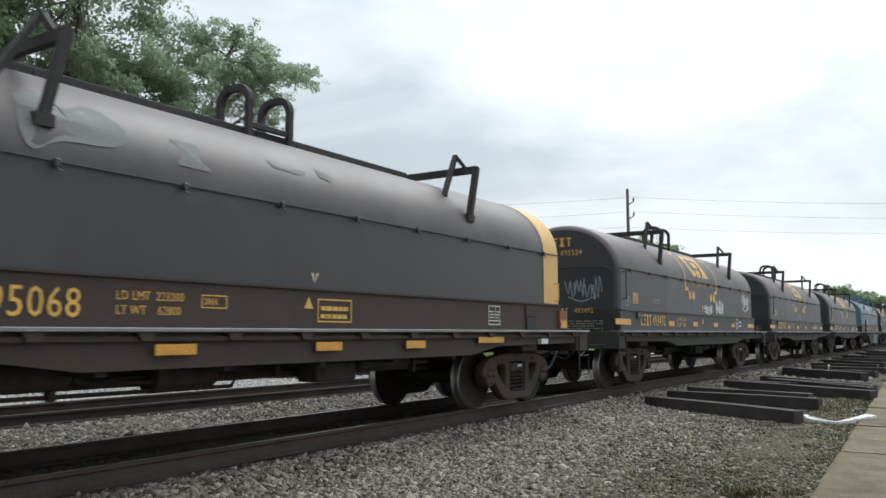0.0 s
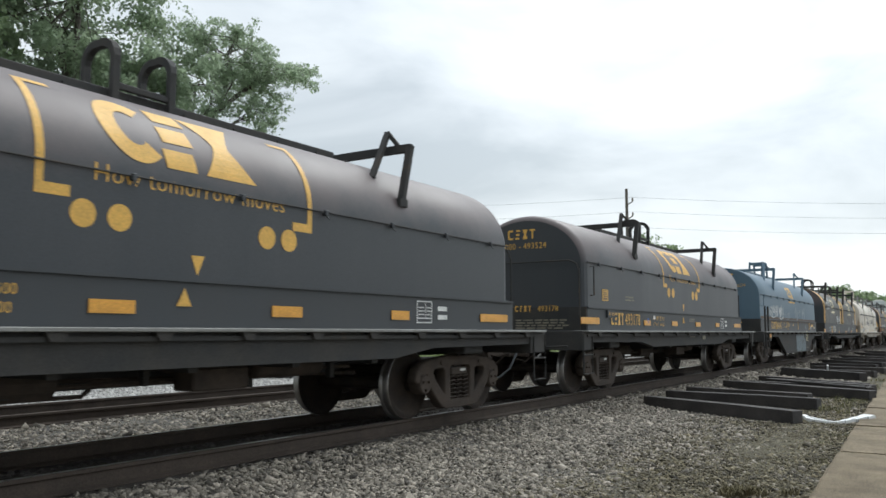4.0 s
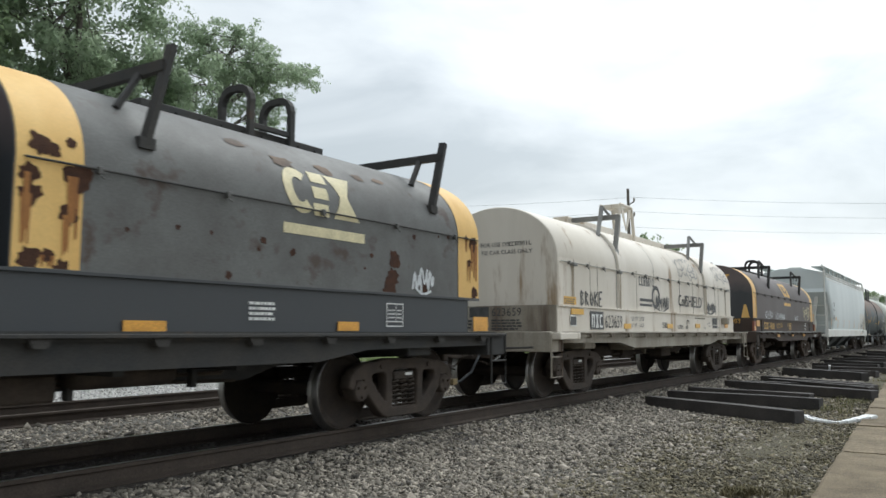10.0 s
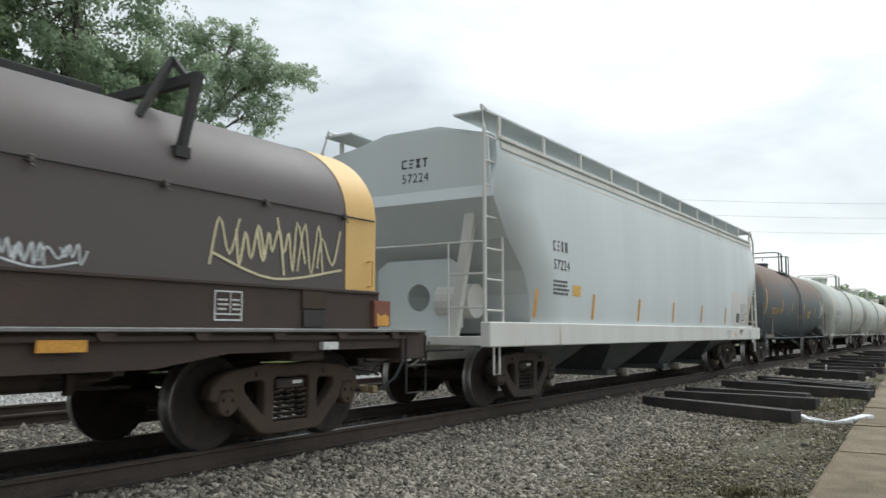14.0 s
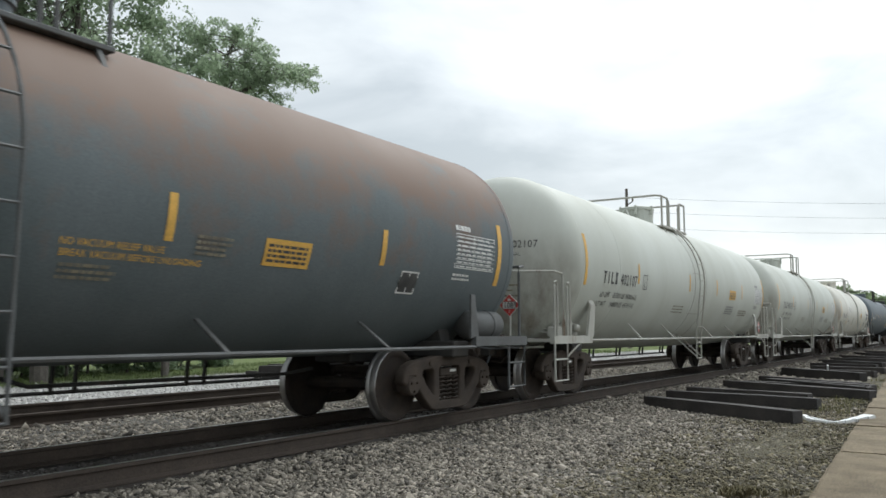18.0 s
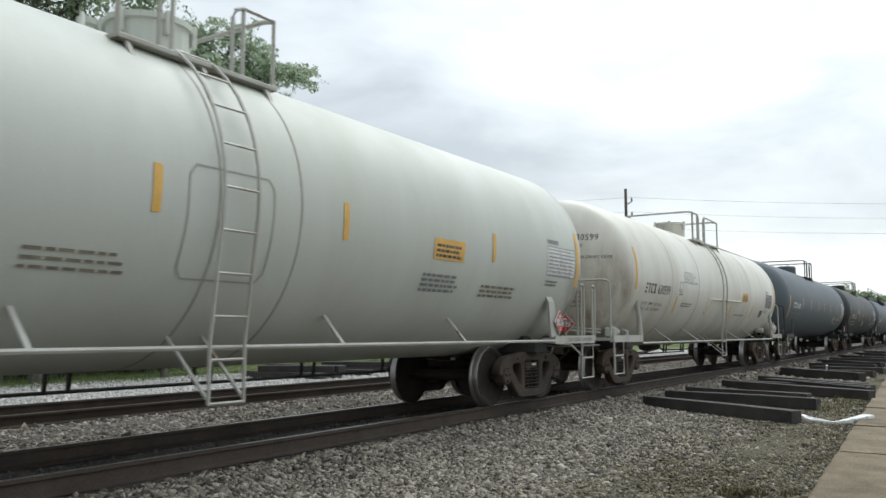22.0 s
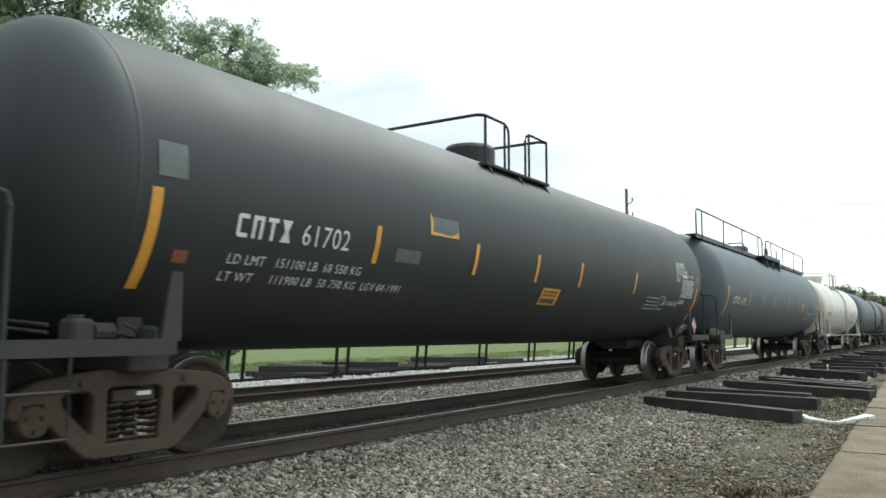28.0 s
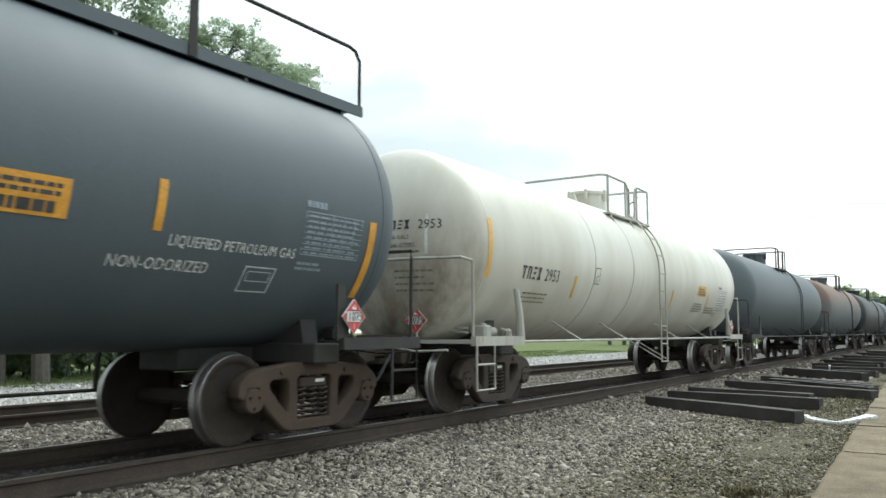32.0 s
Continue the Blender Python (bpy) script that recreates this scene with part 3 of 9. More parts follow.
class Paint:
    """Flat paint laid on a sheet: surf(u, v) gives the place of u along the sheet and v up it."""

    def __init__(self, surf):
        self.surf, self.vs, self.fs, self.coats = surf, [], [], [0]

    def quad(self, u0, v0, u1, v1, n=1, skew=0.0):
        for i in range(n):
            a, b = v0 + (v1 - v0) * i / n, v0 + (v1 - v0) * (i + 1) / n
            sa, sb = skew * (a - v0), skew * (b - v0)
            k = len(self.vs)
            self.vs += [(u0 + sa, a), (u1 + sa, a), (u1 + sb, b), (u0 + sb, b)]
            self.fs.append((k, k + 1, k + 2, k + 3))
        return self

    def poly(self, pts):
        k = len(self.vs)
        self.vs += list(pts)
        self.fs.append(tuple(range(k, k + len(pts))))
        return self

    def disc(self, u, v, r, n=18):
        return self.poly([(u + r * math.cos(2 * math.pi * i / n), v + r * math.sin(2 * math.pi * i / n)) for i in range(n)])

    def outline(self, u0, v0, u1, v1, w):
        self.quad(u0, v0, u1, v0 + w).quad(u0, v1 - w, u1, v1).quad(u0, v0 + w, u0 + w, v1 - w)
        return self.quad(u1 - w, v0 + w, u1, v1 - w)

    def stroke(self, pts, w):
        """A sprayed line through the points, laid as a coat over the strokes before it."""
        self.coats.append(len(self.vs))
        P = [Vector(p) for p in pts]
        off = []
        for i in range(len(P)):
            d = P[min(i + 1, len(P) - 1)] - P[max(i - 1, 0)]
            d = d.normalized() if d.length > 1e-6 else Vector((1, 0))
            off.append(Vector((-d.y, d.x)) * w * 0.5)
        for i in range(len(P) - 1):
            self.poly([tuple(P[i] + off[i]), tuple(P[i] - off[i]), tuple(P[i + 1] - off[i + 1]), tuple(P[i + 1] + off[i + 1])])
        return self

    def blob(self, pts):
        """A filled closed shape round its middle."""
        cu, cv = sum(p[0] for p in pts) / len(pts), sum(p[1] for p in pts) / len(pts)
        for j in range(len(pts)):
            self.poly([(cu, cv), pts[j], pts[(j + 1) % len(pts)]])
        return self

    def text(self, words, u, v, h, spread=1.0, slant=0.0):
        vs, fs = flat_text(words, h, spread)
        k = len(self.vs)
        self.vs += [(u + a + slant * b, v + b) for a, b in vs]
        self.fs += [tuple(i + k for i in f) for f in fs]
        return self

    def shape(self, kind, a, v, w, h):
        """One plain letter-sized shape: open box, bars, hourglass, capped post and the like."""
        k = 0.19 * h
        b, t = a + w, v + h
        n = max(2, round(h / 0.08))
        if kind == "o":
            c = 0.6 * k
            self.quad(a, v + c, a + k, t - c, n).poly([(a, v + c), (a + c, v), (b, v), (b, v + k), (a + k, v + k)])
            self.poly([(a, t - c), (a + k, t - k), (b, t - k), (b, t), (a + c, t)])
        elif kind == "z":
            for i in range(3):
                z = v + i * (h - k) / 2
                lo, hi = ((0.0, 0.80), (0.16, 0.84), (0.20, 1.0))[i]
                self.quad(a + lo * w, z, a + hi * w, z + k)
        elif kind == "x":
            m = (a + b) / 2
            g = 0.55 * k
            self.poly([(a, v), (b, v), (m + g, v + h / 2), (m - g, v + h / 2)]).poly([(m - g, v + h / 2), (m + g, v + h / 2), (b, t), (a, t)])
        elif kind == "t":
            self.quad((a + b - k) / 2, v, (a + b + k) / 2, t - k, n).quad(a, t - k, b, t)
        elif kind == "l":
            self.quad(a, v, a + k, t, n).quad(a + k, v, b, v + k)
        elif kind == "i":
            self.quad((a + b - k) / 2, v, (a + b + k) / 2, t, n)
        elif kind == "u":
            self.quad(a, v + k, a + k, t, n).quad(b - k, v + k, b, t, n).quad(a, v, b, v + k)
        else:
            self.quad(a, v, a + k, t - k, n).quad(b - k, v, b, t - k, n).quad(a, t - k, b, t)
        return self

    def lines(self, u, v, w, h, rows, rng, fill=0.55):
        """Small print too fine to read: rows of bars."""
        for r in range(rows):
            a = u
            y = v + h - (r + 1) * h / rows
            while a < u + w * rng.uniform(0.8, 1.0):
                b = min(u + w, a + rng.uniform(0.06, 0.2) * w)
                self.quad(a, y, b, y + fill * h / rows)
                a = b + 0.03 * w
        return self

    def scrawl(self, u, v, w, h, n, rng, width):
        """An illegible sprayed tag: crowded jagged strokes with a few hooks."""
        cell = w / n
        for i in range(n):
            m = rng.randint(4, 7)
            up = rng.random() < 0.5
            pts = []
            for j in range(m):
                high = (j % 2 == 0) == up
                pts.append((u + cell * (i - 0.15 + 1.3 * (j + rng.uniform(-0.35, 0.35)) / (m - 1)), v + h * (rng.uniform(0.65, 1.0) if high else rng.uniform(0.0, 0.4))))
            self.stroke(smooth(pts, 4), width * rng.uniform(0.7, 1.0))
        pts = [(u + w * rng.uniform(-0.04, 0.1), v + h * rng.uniform(0.1, 0.3)), (u + w * 0.45, v - h * rng.uniform(0.0, 0.08)), (u + w * rng.uniform(0.9, 1.05), v + h * rng.uniform(0.05, 0.35))]
        return self.stroke(smooth(pts, 5), width * 0.8)

    def place(self, i):
        u, v = self.vs[i]
        p = Vector(self.surf(u, v))
        coat = sum(1 for c in self.coats if c <= i) - 1
        if not coat:
            return p
        n = (Vector(self.surf(u + 0.01, v)) - p).cross(Vector(self.surf(u, v + 0.01)) - p).normalized()
        return p + n * (0.0007 * coat)

    def put(self, name, mat, parent, label=""):
        me = bpy.data.meshes.new(name)
        me.from_pydata([self.place(i) for i in range(len(self.vs))], [], self.fs)
        me.materials.append(mat)
        ob = part(name, me, None, parent, label)
        if name in FINE_PRINT:
            ob["kind"] = "stuff"
        return ob


def tag(surf, u, v, w, h, n, rng, width, mat, parent, label="sprayed scrawl"):
    """One sprayed tag."""
    return Paint(surf).scrawl(u, v, w, h, n, rng, width).put("graffiti", mat, parent, label)


def words(surf, text, u, v, h, mat, parent, name="stencil", spread=0.86, label=""):
    """One line of stencilled words."""
    return Paint(surf).text(text, u, v, h, spread).put(name, mat, parent, label)


def mark(surf, kinds, u, v, h, mat, parent, w=0.56, gap=0.2):
    """A reporting mark drawn as plain shapes, one part each."""
    for i, kind in enumerate(kinds):
        if kind != " ":
            Paint(surf).shape(kind, u + i * h * (w + gap), v, h * w, h).put("mark_shape", mat, parent)


# ---------------------------------------------------------------- freight trucks
WHEEL_R = 0.457
AXLE = 0.889
TREAD = 0.7525


def wheelset_mesh():
    bm = bmesh.new()
    for s in (-1, 1):
        prof = [(0.675, 0.10), (0.685, 0.16), (0.71, 0.33), (0.69, 0.36), (0.682, 0.40), (0.684, 0.478), (0.70, 0.484), (0.714, 0.462), (0.73, 0.4575),
                (0.808, 0.4545), (0.815, 0.448), (0.812, 0.39), (0.792, 0.372), (0.775, 0.34), (0.80, 0.16), (0.815, 0.11)]
        if s > 0:
            mats = [0, 0, 0, 0, 0, 1, 1, 1, 1, 1, 0, 0, 0, 0, 0]
            lathe_y(bm, prof, 32, mats=mats)
        else:
            lathe_y(bm, [(-y, r) for y, r in prof][::-1], 32, mats=[0, 0, 0, 0, 0, 1, 1, 1, 1, 1, 0, 0, 0, 0, 0])
    tube(bm, [(0, -0.8, 0), (0, 0.8, 0)], 0.085, 10)
    for s in (-1, 1):
        lathe_y(bm, [(s * 0.80, 0.09), (s * 0.93, 0.09)][::s], 12)
    return finish(bm, "wheelset", [M["wheel"], M["steel"]])


def cap_mesh(mat):
    bm = bmesh.new()
    lathe_y(bm, [(-0.10, 0.115), (-0.055, 0.128), (0.07, 0.128), (0.10, 0.11)], 16)
    for k in range(3):
        a = 2 * math.pi * k / 3 + 0.5
        lathe_y(bm, [(-0.125, 0.02), (-0.10, 0.02)], 6, cx=0.07 * math.cos(a), cz=0.07 * math.sin(a))
    return finish(bm, "bearing", mat)


def frame_mesh(mat):
    """A cast side frame with rounded windows, pedestal jaws and a spring opening."""
    cu = bpy.data.curves.new("casting", "CURVE")
    cu.dimensions, cu.fill_mode = "2D", "BOTH"
    cu.extrude, cu.bevel_depth, cu.bevel_resolution = 0.055, 0.022, 1
    half = [(0.0, 0.79), (0.30, 0.80), (0.62, 0.765), (0.82, 0.745), (0.95, 0.70), (1.05, 0.62), (1.075, 0.52), (1.03, 0.49), (0.995, 0.50), (0.985, 0.60), (0.80, 0.60), (0.785, 0.49), (0.75, 0.43), (0.60, 0.285), (0.45, 0.155), (0.36, 0.13), (0.0, 0.13)]
    outer = half + [(-x, z) for x, z in half[-2:0:-1]]
    window = [(0.37, 0.31), (0.41, 0.285), (0.56, 0.42), (0.675, 0.545), (0.69, 0.62), (0.64, 0.665), (0.43, 0.675), (0.37, 0.63)]
    middle = [(-0.275, 0.205), (0.275, 0.205), (0.285, 0.66), (0.23, 0.70), (-0.23, 0.70), (-0.285, 0.66)]
    for loop in (outer, window, [(-x, z) for x, z in window], middle):
        sp = cu.splines.new("POLY")
        sp.points.add(len(loop) - 1)
        sp.use_cyclic_u = True
        for p, (x, z) in zip(sp.points, loop):
            p.co = (x, z, 0, 1)
    ob = bpy.data.objects.new("casting", cu)
    me = bpy.data.meshes.new_from_object(ob)
    bpy.data.objects.remove(ob)
    bpy.data.curves.remove(cu)
    bm = bmesh.new()
    bm.from_mesh(me)
    bpy.data.meshes.remove(me)
    for v in bm.verts:
        v.co = (v.co.x, -v.co.z, v.co.y)
    bmesh.ops.remove_doubles(bm, verts=bm.verts, dist=1e-5)
    bmesh.ops.recalc_face_normals(bm, faces=bm.faces)
    for s in (-1, 1):
        lathe_y(bm, [(-0.10, 0.03), (-0.07, 0.03)], 8, cx=s * 0.5, cz=0.725)
    return finish(bm, "side_frame", mat)


def spring_mesh():
    bm = bmesh.new()
    tube(bm, [(0.068 * math.cos(2 * math.pi * j / 8), 0.068 * math.sin(2 * math.pi * j / 8), 0.212 + 0.007 * j) for j in range(49)], 0.014, 4)
    return finish(bm, "coil_spring", M["truck"])


def bolster_mesh():
    bm = bmesh.new()
    box(bm, -0.21, -1.06, 0.55, 0.21, 1.06, 0.655, 0.015)
    box(bm, -0.19, -0.62, 0.40, 0.19, 0.62, 0.56, 0.02)
    lathe_z(bm, [(0.655, 0.2), (0.74, 0.2)], 0, 0, 16)
    for s in (-1, 1):
        for t in (-1, 1):
            box(bm, s * 0.42 - 0.03, t * 0.70 - 0.08, 0.36, s * 0.42 + 0.03, t * 0.70 + 0.08, 0.58)
        beam(bm, (s * 0.42, -0.75, 0.40), (s * 0.42, 0.75, 0.40), 0.09, 0.07)
    return finish(bm, "truck_bolster", M["truck"])


TRUCK_PARTS = dict(wheelset=wheelset_mesh(), spring=spring_mesh(), bolster=bolster_mesh(),
                   frame_dark=frame_mesh(M["truck"]), frame_rust=frame_mesh(M["truck_rust"]),
                   cap_dark=cap_mesh(M["truck"]), cap_rust=cap_mesh(M["truck_rust"]))
WHEELSETS = []


def truck(car, x, tone="dark"):
    """A two-axle freight truck under a car: bolster with side frames, springs, bearings and turning wheelsets."""
    t = part("truck", TRUCK_PARTS["bolster"], None, car, "two-axle cast steel freight truck", m=pose(x, 0, 0))
    for s in (-1, 1):
        part("side_frame", TRUCK_PARTS["frame_" + tone], None, t, m=pose(0, s * 1.0, 0))
        for k in (-0.17, 0.0, 0.17):
            part("coil_spring", TRUCK_PARTS["spring"], None, t, m=pose(k, s * 1.0, 0))
        for a in (-AXLE, AXLE):
            part("bearing", TRUCK_PARTS["cap_" + tone], None, t, m=pose(a, s * 1.0, WHEEL_R, 0, 0, 0 if s < 0 else 180))
    bm = bmesh.new()
    box(bm, 0.02, -1.064, 0.60, 0.16, -1.058, 0.635)
    part("bolster_tag", bm, M["lettering_white"], t, "small white paint tag")
    for a in (-AXLE, AXLE):
        w = part("wheelset", TRUCK_PARTS["wheelset"], None, t, "steel wheels with polished treads", m=pose(a, 0, WHEEL_R))
        WHEELSETS.append((w, a, car, x + a))
    return t


def coupler(car, x, mat):
    """Knuckle coupler, draft box and hanging air hose at one end; x is the pulling face."""
    s = 1 if x > 0 else -1
    bm = bmesh.new()
    box(bm, min(x - s * 0.95, x - s * 0.28), -0.11, 0.79, max(x - s * 0.95, x - s * 0.28), 0.11, 0.96, 0.02)
    prism(bm, [(x - s * 0.30, 0.76), (x + s * 0.04, 0.72), (x + s * 0.06, 1.02), (x - s * 0.30, 0.99)], -0.19, 0.06)
    prism(bm, [(x - s * 0.10, 0.75), (x + s * 0.10, 0.75), (x + s * 0.10, 1.0), (x - s * 0.10, 1.0)], 0.06, 0.19)
    c = part("coupler", bm, M["truck"], car, "rusty knuckle coupler")
    bm = bmesh.new()
    y = 0.30 * s
    tube(bm, [(x - s * 0.55, y, 0.86), (x - s * 0.40, y, 0.70), (x - s * 0.28, y * 0.85, 0.50), (x - s * 0.12, y * 0.5, 0.36), (x, y * 0.3, 0.33)], 0.022, 7)
    hose = part("air_hose", bm, M["black_paint"], c)
    bm = bmesh.new()
    box(bm, min(x - s * 0.05, x + s * 0.07), y * 0.3 - 0.05, 0.30, max(x - s * 0.05, x + s * 0.07), y * 0.3 + 0.05, 0.40, 0.015)
    part("hose_coupling", bm, M["hose_tan"], hose)
    bm = bmesh.new()
    box(bm, min(x - s * 0.75, x - s * 0.62), -0.42, 0.70, max(x - s * 0.75, x - s * 0.62), 0.42, 1.10, 0.02)
    box(bm, min(x - s * 0.62, x - s * 0.40), -0.2, 0.70, max(x - s * 0.62, x - s * 0.40), 0.2, 0.77, 0.01)
    part("striker_plate", bm, M["truck"], c)
    bm = bmesh.new()
    tube(bm, [(x - s * 0.6, -0.62, 1.0), (x - s * 0.52, -0.62, 0.76), (x - s * 0.5, -0.45, 0.62), (x - s * 0.62, -0.2, 0.66)], 0.014, 5)
    part("cut_lever", bm, M["truck"], c)
    bm = bmesh.new()
    tube(bm, [(x - s * 0.62, 0.55, 0.95), (x - s * 0.56, 0.5, 0.6), (x - s * 0.5, 0.2, 0.52)], 0.02, 5)
    part("brake_pipe", bm, M["truck"], c)
    bm = bmesh.new()
    tube(bm, [(x - s * 0.5, -0.15, 0.95), (x - s * 0.42, -0.8, 0.88), (x - s * 0.42, -1.3, 0.90)], 0.016, 5)
    part("uncoupling_lever", bm, M["frame_black"] if mat is None else mat, c)
    return c


def new_car(name, label, category="railcar"):
    e = new(name)
    e.empty_display_size = 0.5
    return tagged(e, label, category, "freight train")


def grab(bm, x0, y0, z0, x1, y1, z1, out, r=0.014):
    """A bent grab iron between two feet, standing off by the vector out."""
    o = Vector(out)
    p, q = Vector((x0, y0, z0)), Vector((x1, y1, z1))
    tube(bm, [p, p + o, q + o, q], r, 5)


# ---------------------------------------------------------------- coil cars
HOOD_W, HOOD_Z0, HOOD_SEAM, HOOD_TOP = 1.22, 1.58, 2.43, 3.38


def hood_profile(n=12, w=HOOD_W, top=HOOD_TOP, z0=HOOD_Z0):
    """Half outline from the near foot over the crown to the far foot, as (y, z)."""
    pts = [(-w, z0), (-w, HOOD_SEAM)]
    pts += [(-w * math.cos(a), HOOD_SEAM + (top - HOOD_SEAM) * math.sin(a)) for a in [math.pi * k / (2 * n) for k in range(1, n + 1)]]
    return pts + [(-y, z) for y, z in pts[-2::-1]]


def hood_surface(off, w=HOOD_W, top=HOOD_TOP, z0=HOOD_Z0):
    """u along the car, v up the side and over the crown from the hood's foot, in metres."""
    side = HOOD_SEAM - z0
    h = top - HOOD_SEAM
    arc = [0.0]
    N = 60
    for k in range(N):
        a, b = math.pi / 2 * k / N, math.pi / 2 * (k + 1) / N
        arc.append(arc[-1] + math.hypot(w * (math.cos(b) - math.cos(a)), h * (math.sin(b) - math.sin(a))))

    def f(u, v):
        if v <= side:
            return (u, -w - off, z0 + v)
        d = v - side
        a = math.pi / 2 * float(np.interp(d, arc, range(N + 1))) / N
        nx, nz = math.cos(a) / w, math.sin(a) / h
        k = off / math.hypot(nx, nz)
        return (u, -w * math.cos(a) - nx * k, HOOD_SEAM + h * math.sin(a) + nz * k)

    return f


def plane_side(y):
    return lambda u, v: (u, y, v)


def plane_end(x):
    """The end seen from ahead: u runs from the far side towards the near side."""
    return lambda u, v: (x, -u, v)


def hood(car, x0, x1, mat, rng, band=None, guides=None, hoops="round", end_mat=None, ridge=True, ribs=()):
    """A removable coil hood with its seam bar, ridge beam, lifting hoops and stacking guides."""
    bm = bmesh.new()
    prof = hood_profile()
    soft = mat is M["hood_black"] and not band
    xs = [x0, x0 + 0.02] + ([x0 + 0.13] if soft else []) + [x0 + (x1 - x0) * k / 10 for k in range(1, 10)] + ([x1 - 0.13] if soft else []) + [x1 - 0.02, x1]
    rows = []
    for i, x in enumerate(xs):
        k = 0.99 if i in (0, len(xs) - 1) else 1.0
        if soft and i in (0, 1, len(xs) - 2, len(xs) - 1):
            k = 0.94 if i in (0, len(xs) - 1) else 0.978
            x += 0.02 * (i == 1) - 0.02 * (i == len(xs) - 2)
        rows.append([bm.verts.new((x, y * k, HOOD_Z0 + (z - HOOD_Z0) * k)) for y, z in prof])
    for a, b in zip(rows, rows[1:]):
        for k in range(len(prof) - 1):
            f = bm.faces.new((a[k], b[k], b[k + 1], a[k + 1]))
            f.smooth = k not in (0, len(prof) - 2)
    bm.faces.new(rows[0]).material_index = 1
    bm.faces.new(rows[-1][::-1]).material_index = 1
    h = part("hood", bm, [mat, end_mat or mat], car, "arched steel coil hood")
    white = mat is M["hood_white"]
    n = 15 if white else max(4, int((x1 - x0) / 1.15))
    seam = HOOD_SEAM - (0.07 if white else 0.0)
    bm = bmesh.new()
    for s in (-1, 1):
        tube(bm, [(x0 + 0.06, s * (HOOD_W + 0.03), seam), (x1 - 0.06, s * (HOOD_W + 0.03), seam)], 0.010, 6)
    part("seam_rod", bm, M["frame_black"] if not white else M["seam"], h, "long locking rod along the hood seam")
    bolt = None
    for k in range(n):
        bx = x0 + (k + 0.5) * (x1 - x0) / n
        if bolt is None:
            bm = bmesh.new()
            box(bm, -0.025, -0.03, -0.04, 0.025, 0.02, 0.022, 0.006)
            tube(bm, [(-0.02, -0.012, -0.02), (0.0, -0.03, -0.06), (0.03, -0.03, -0.075)], 0.008, 5)
            bolt = finish(bm, "seam_lug", M["deck_lip"] if white else mat)
        part("seam_lug", bolt, None, h, m=pose(bx, -HOOD_W - 0.03, seam))
    bm = bmesh.new()
    for s in (-1, 1):
        box(bm, x0 + 0.02, s * (HOOD_W + 0.012) - 0.014, HOOD_Z0 - 0.01, x1 - 0.02, s * (HOOD_W + 0.012) + 0.014, HOOD_Z0 + 0.03)
    part("hood_lip", bm, mat, h)
    for rx in ribs:
        bm = bmesh.new()
        sf = hood_surface(0.05)
        si = hood_surface(-0.01)
        top = 2.4
        vs = []
        for k in range(15):
            v = top * k / 14
            vs.append([bm.verts.new(si(rx - 0.07, v)), bm.verts.new(sf(rx - 0.05, v)), bm.verts.new(sf(rx + 0.05, v)), bm.verts.new(si(rx + 0.07, v))])
        for a, b in zip(vs, vs[1:]):
            for k in range(3):
                bm.faces.new((a[k], a[k + 1], b[k + 1], b[k]))
        part("hood_rib", bm, mat, h)
    mid = (x0 + x1) / 2
    g = guides if guides else (mid - 3.3, mid + 3.3)
    if ridge:
        bm = bmesh.new()
        r0, r1 = (g[0] + 0.15, g[1] - 0.15) if ridge is True else ridge
        box(bm, r0, -0.17, HOOD_TOP - 0.02, r1, 0.17, HOOD_TOP + (0.17 if white else 0.11), 0.01)
        for k in range(9):
            bx = r0 + (r1 - r0) * (k + 0.5) / 9
            box(bm, bx - 0.03, -0.2, HOOD_TOP - 0.03, bx + 0.03, 0.2, HOOD_TOP + 0.05)
        part("ridge_beam", bm, M["frame_black"] if mat not in (M["hood_white"], M["hood_blue"]) else mat, h)
    dark = M["frame_black"] if mat not in (M["hood_white"], M["hood_blue"]) else mat
    z = HOOD_TOP + 0.08
    for s in (-1, 1):
        bm = bmesh.new()
        if hoops == "round":
            out = [(-0.27, z - 0.15)] + [(-0.27 * math.cos(a) * (1 + 0.12 * abs(math.sin(2 * a))), z + 0.27 + 0.27 * math.sin(a) * (1 + 0.12 * abs(math.sin(2 * a)))) for a in [math.pi * k / 12 for k in range(13)]] + [(0.27, z - 0.15)]
            inn = [(y * 0.76, z - 0.15 if q < z else z + 0.26 + (q - z - 0.27) * 0.76) for y, q in out]
            for (a0, b0), (a1, b1) in zip(zip(out, inn), zip(out[1:], inn[1:])):
                slab(bm, [a0, a1, b1, b0], mid + 0.2 + s * 0.33 - 0.04, mid + 0.2 + s * 0.33 + 0.04)
        else:
            ht = 0.72 if mat is M["hood_white"] else 0.52
            pts = [(mid - 0.48, s * 0.24, z - 0.15), (mid - 0.36, s * 0.24, z + ht - 0.06), (mid - 0.32, s * 0.24, z + ht), (mid + 0.42, s * 0.24, z + ht), (mid + 0.46, s * 0.24, z + ht - 0.06), (mid + 0.62, s * 0.24, z - 0.15)]
        if hoops != "round":
            tube(bm, pts, 0.042, 6)
        else:
            weld(bm)
        part("lifting_hoop", bm, dark, h, "steel lifting hoop on the ridge")
        bm = bmesh.new()
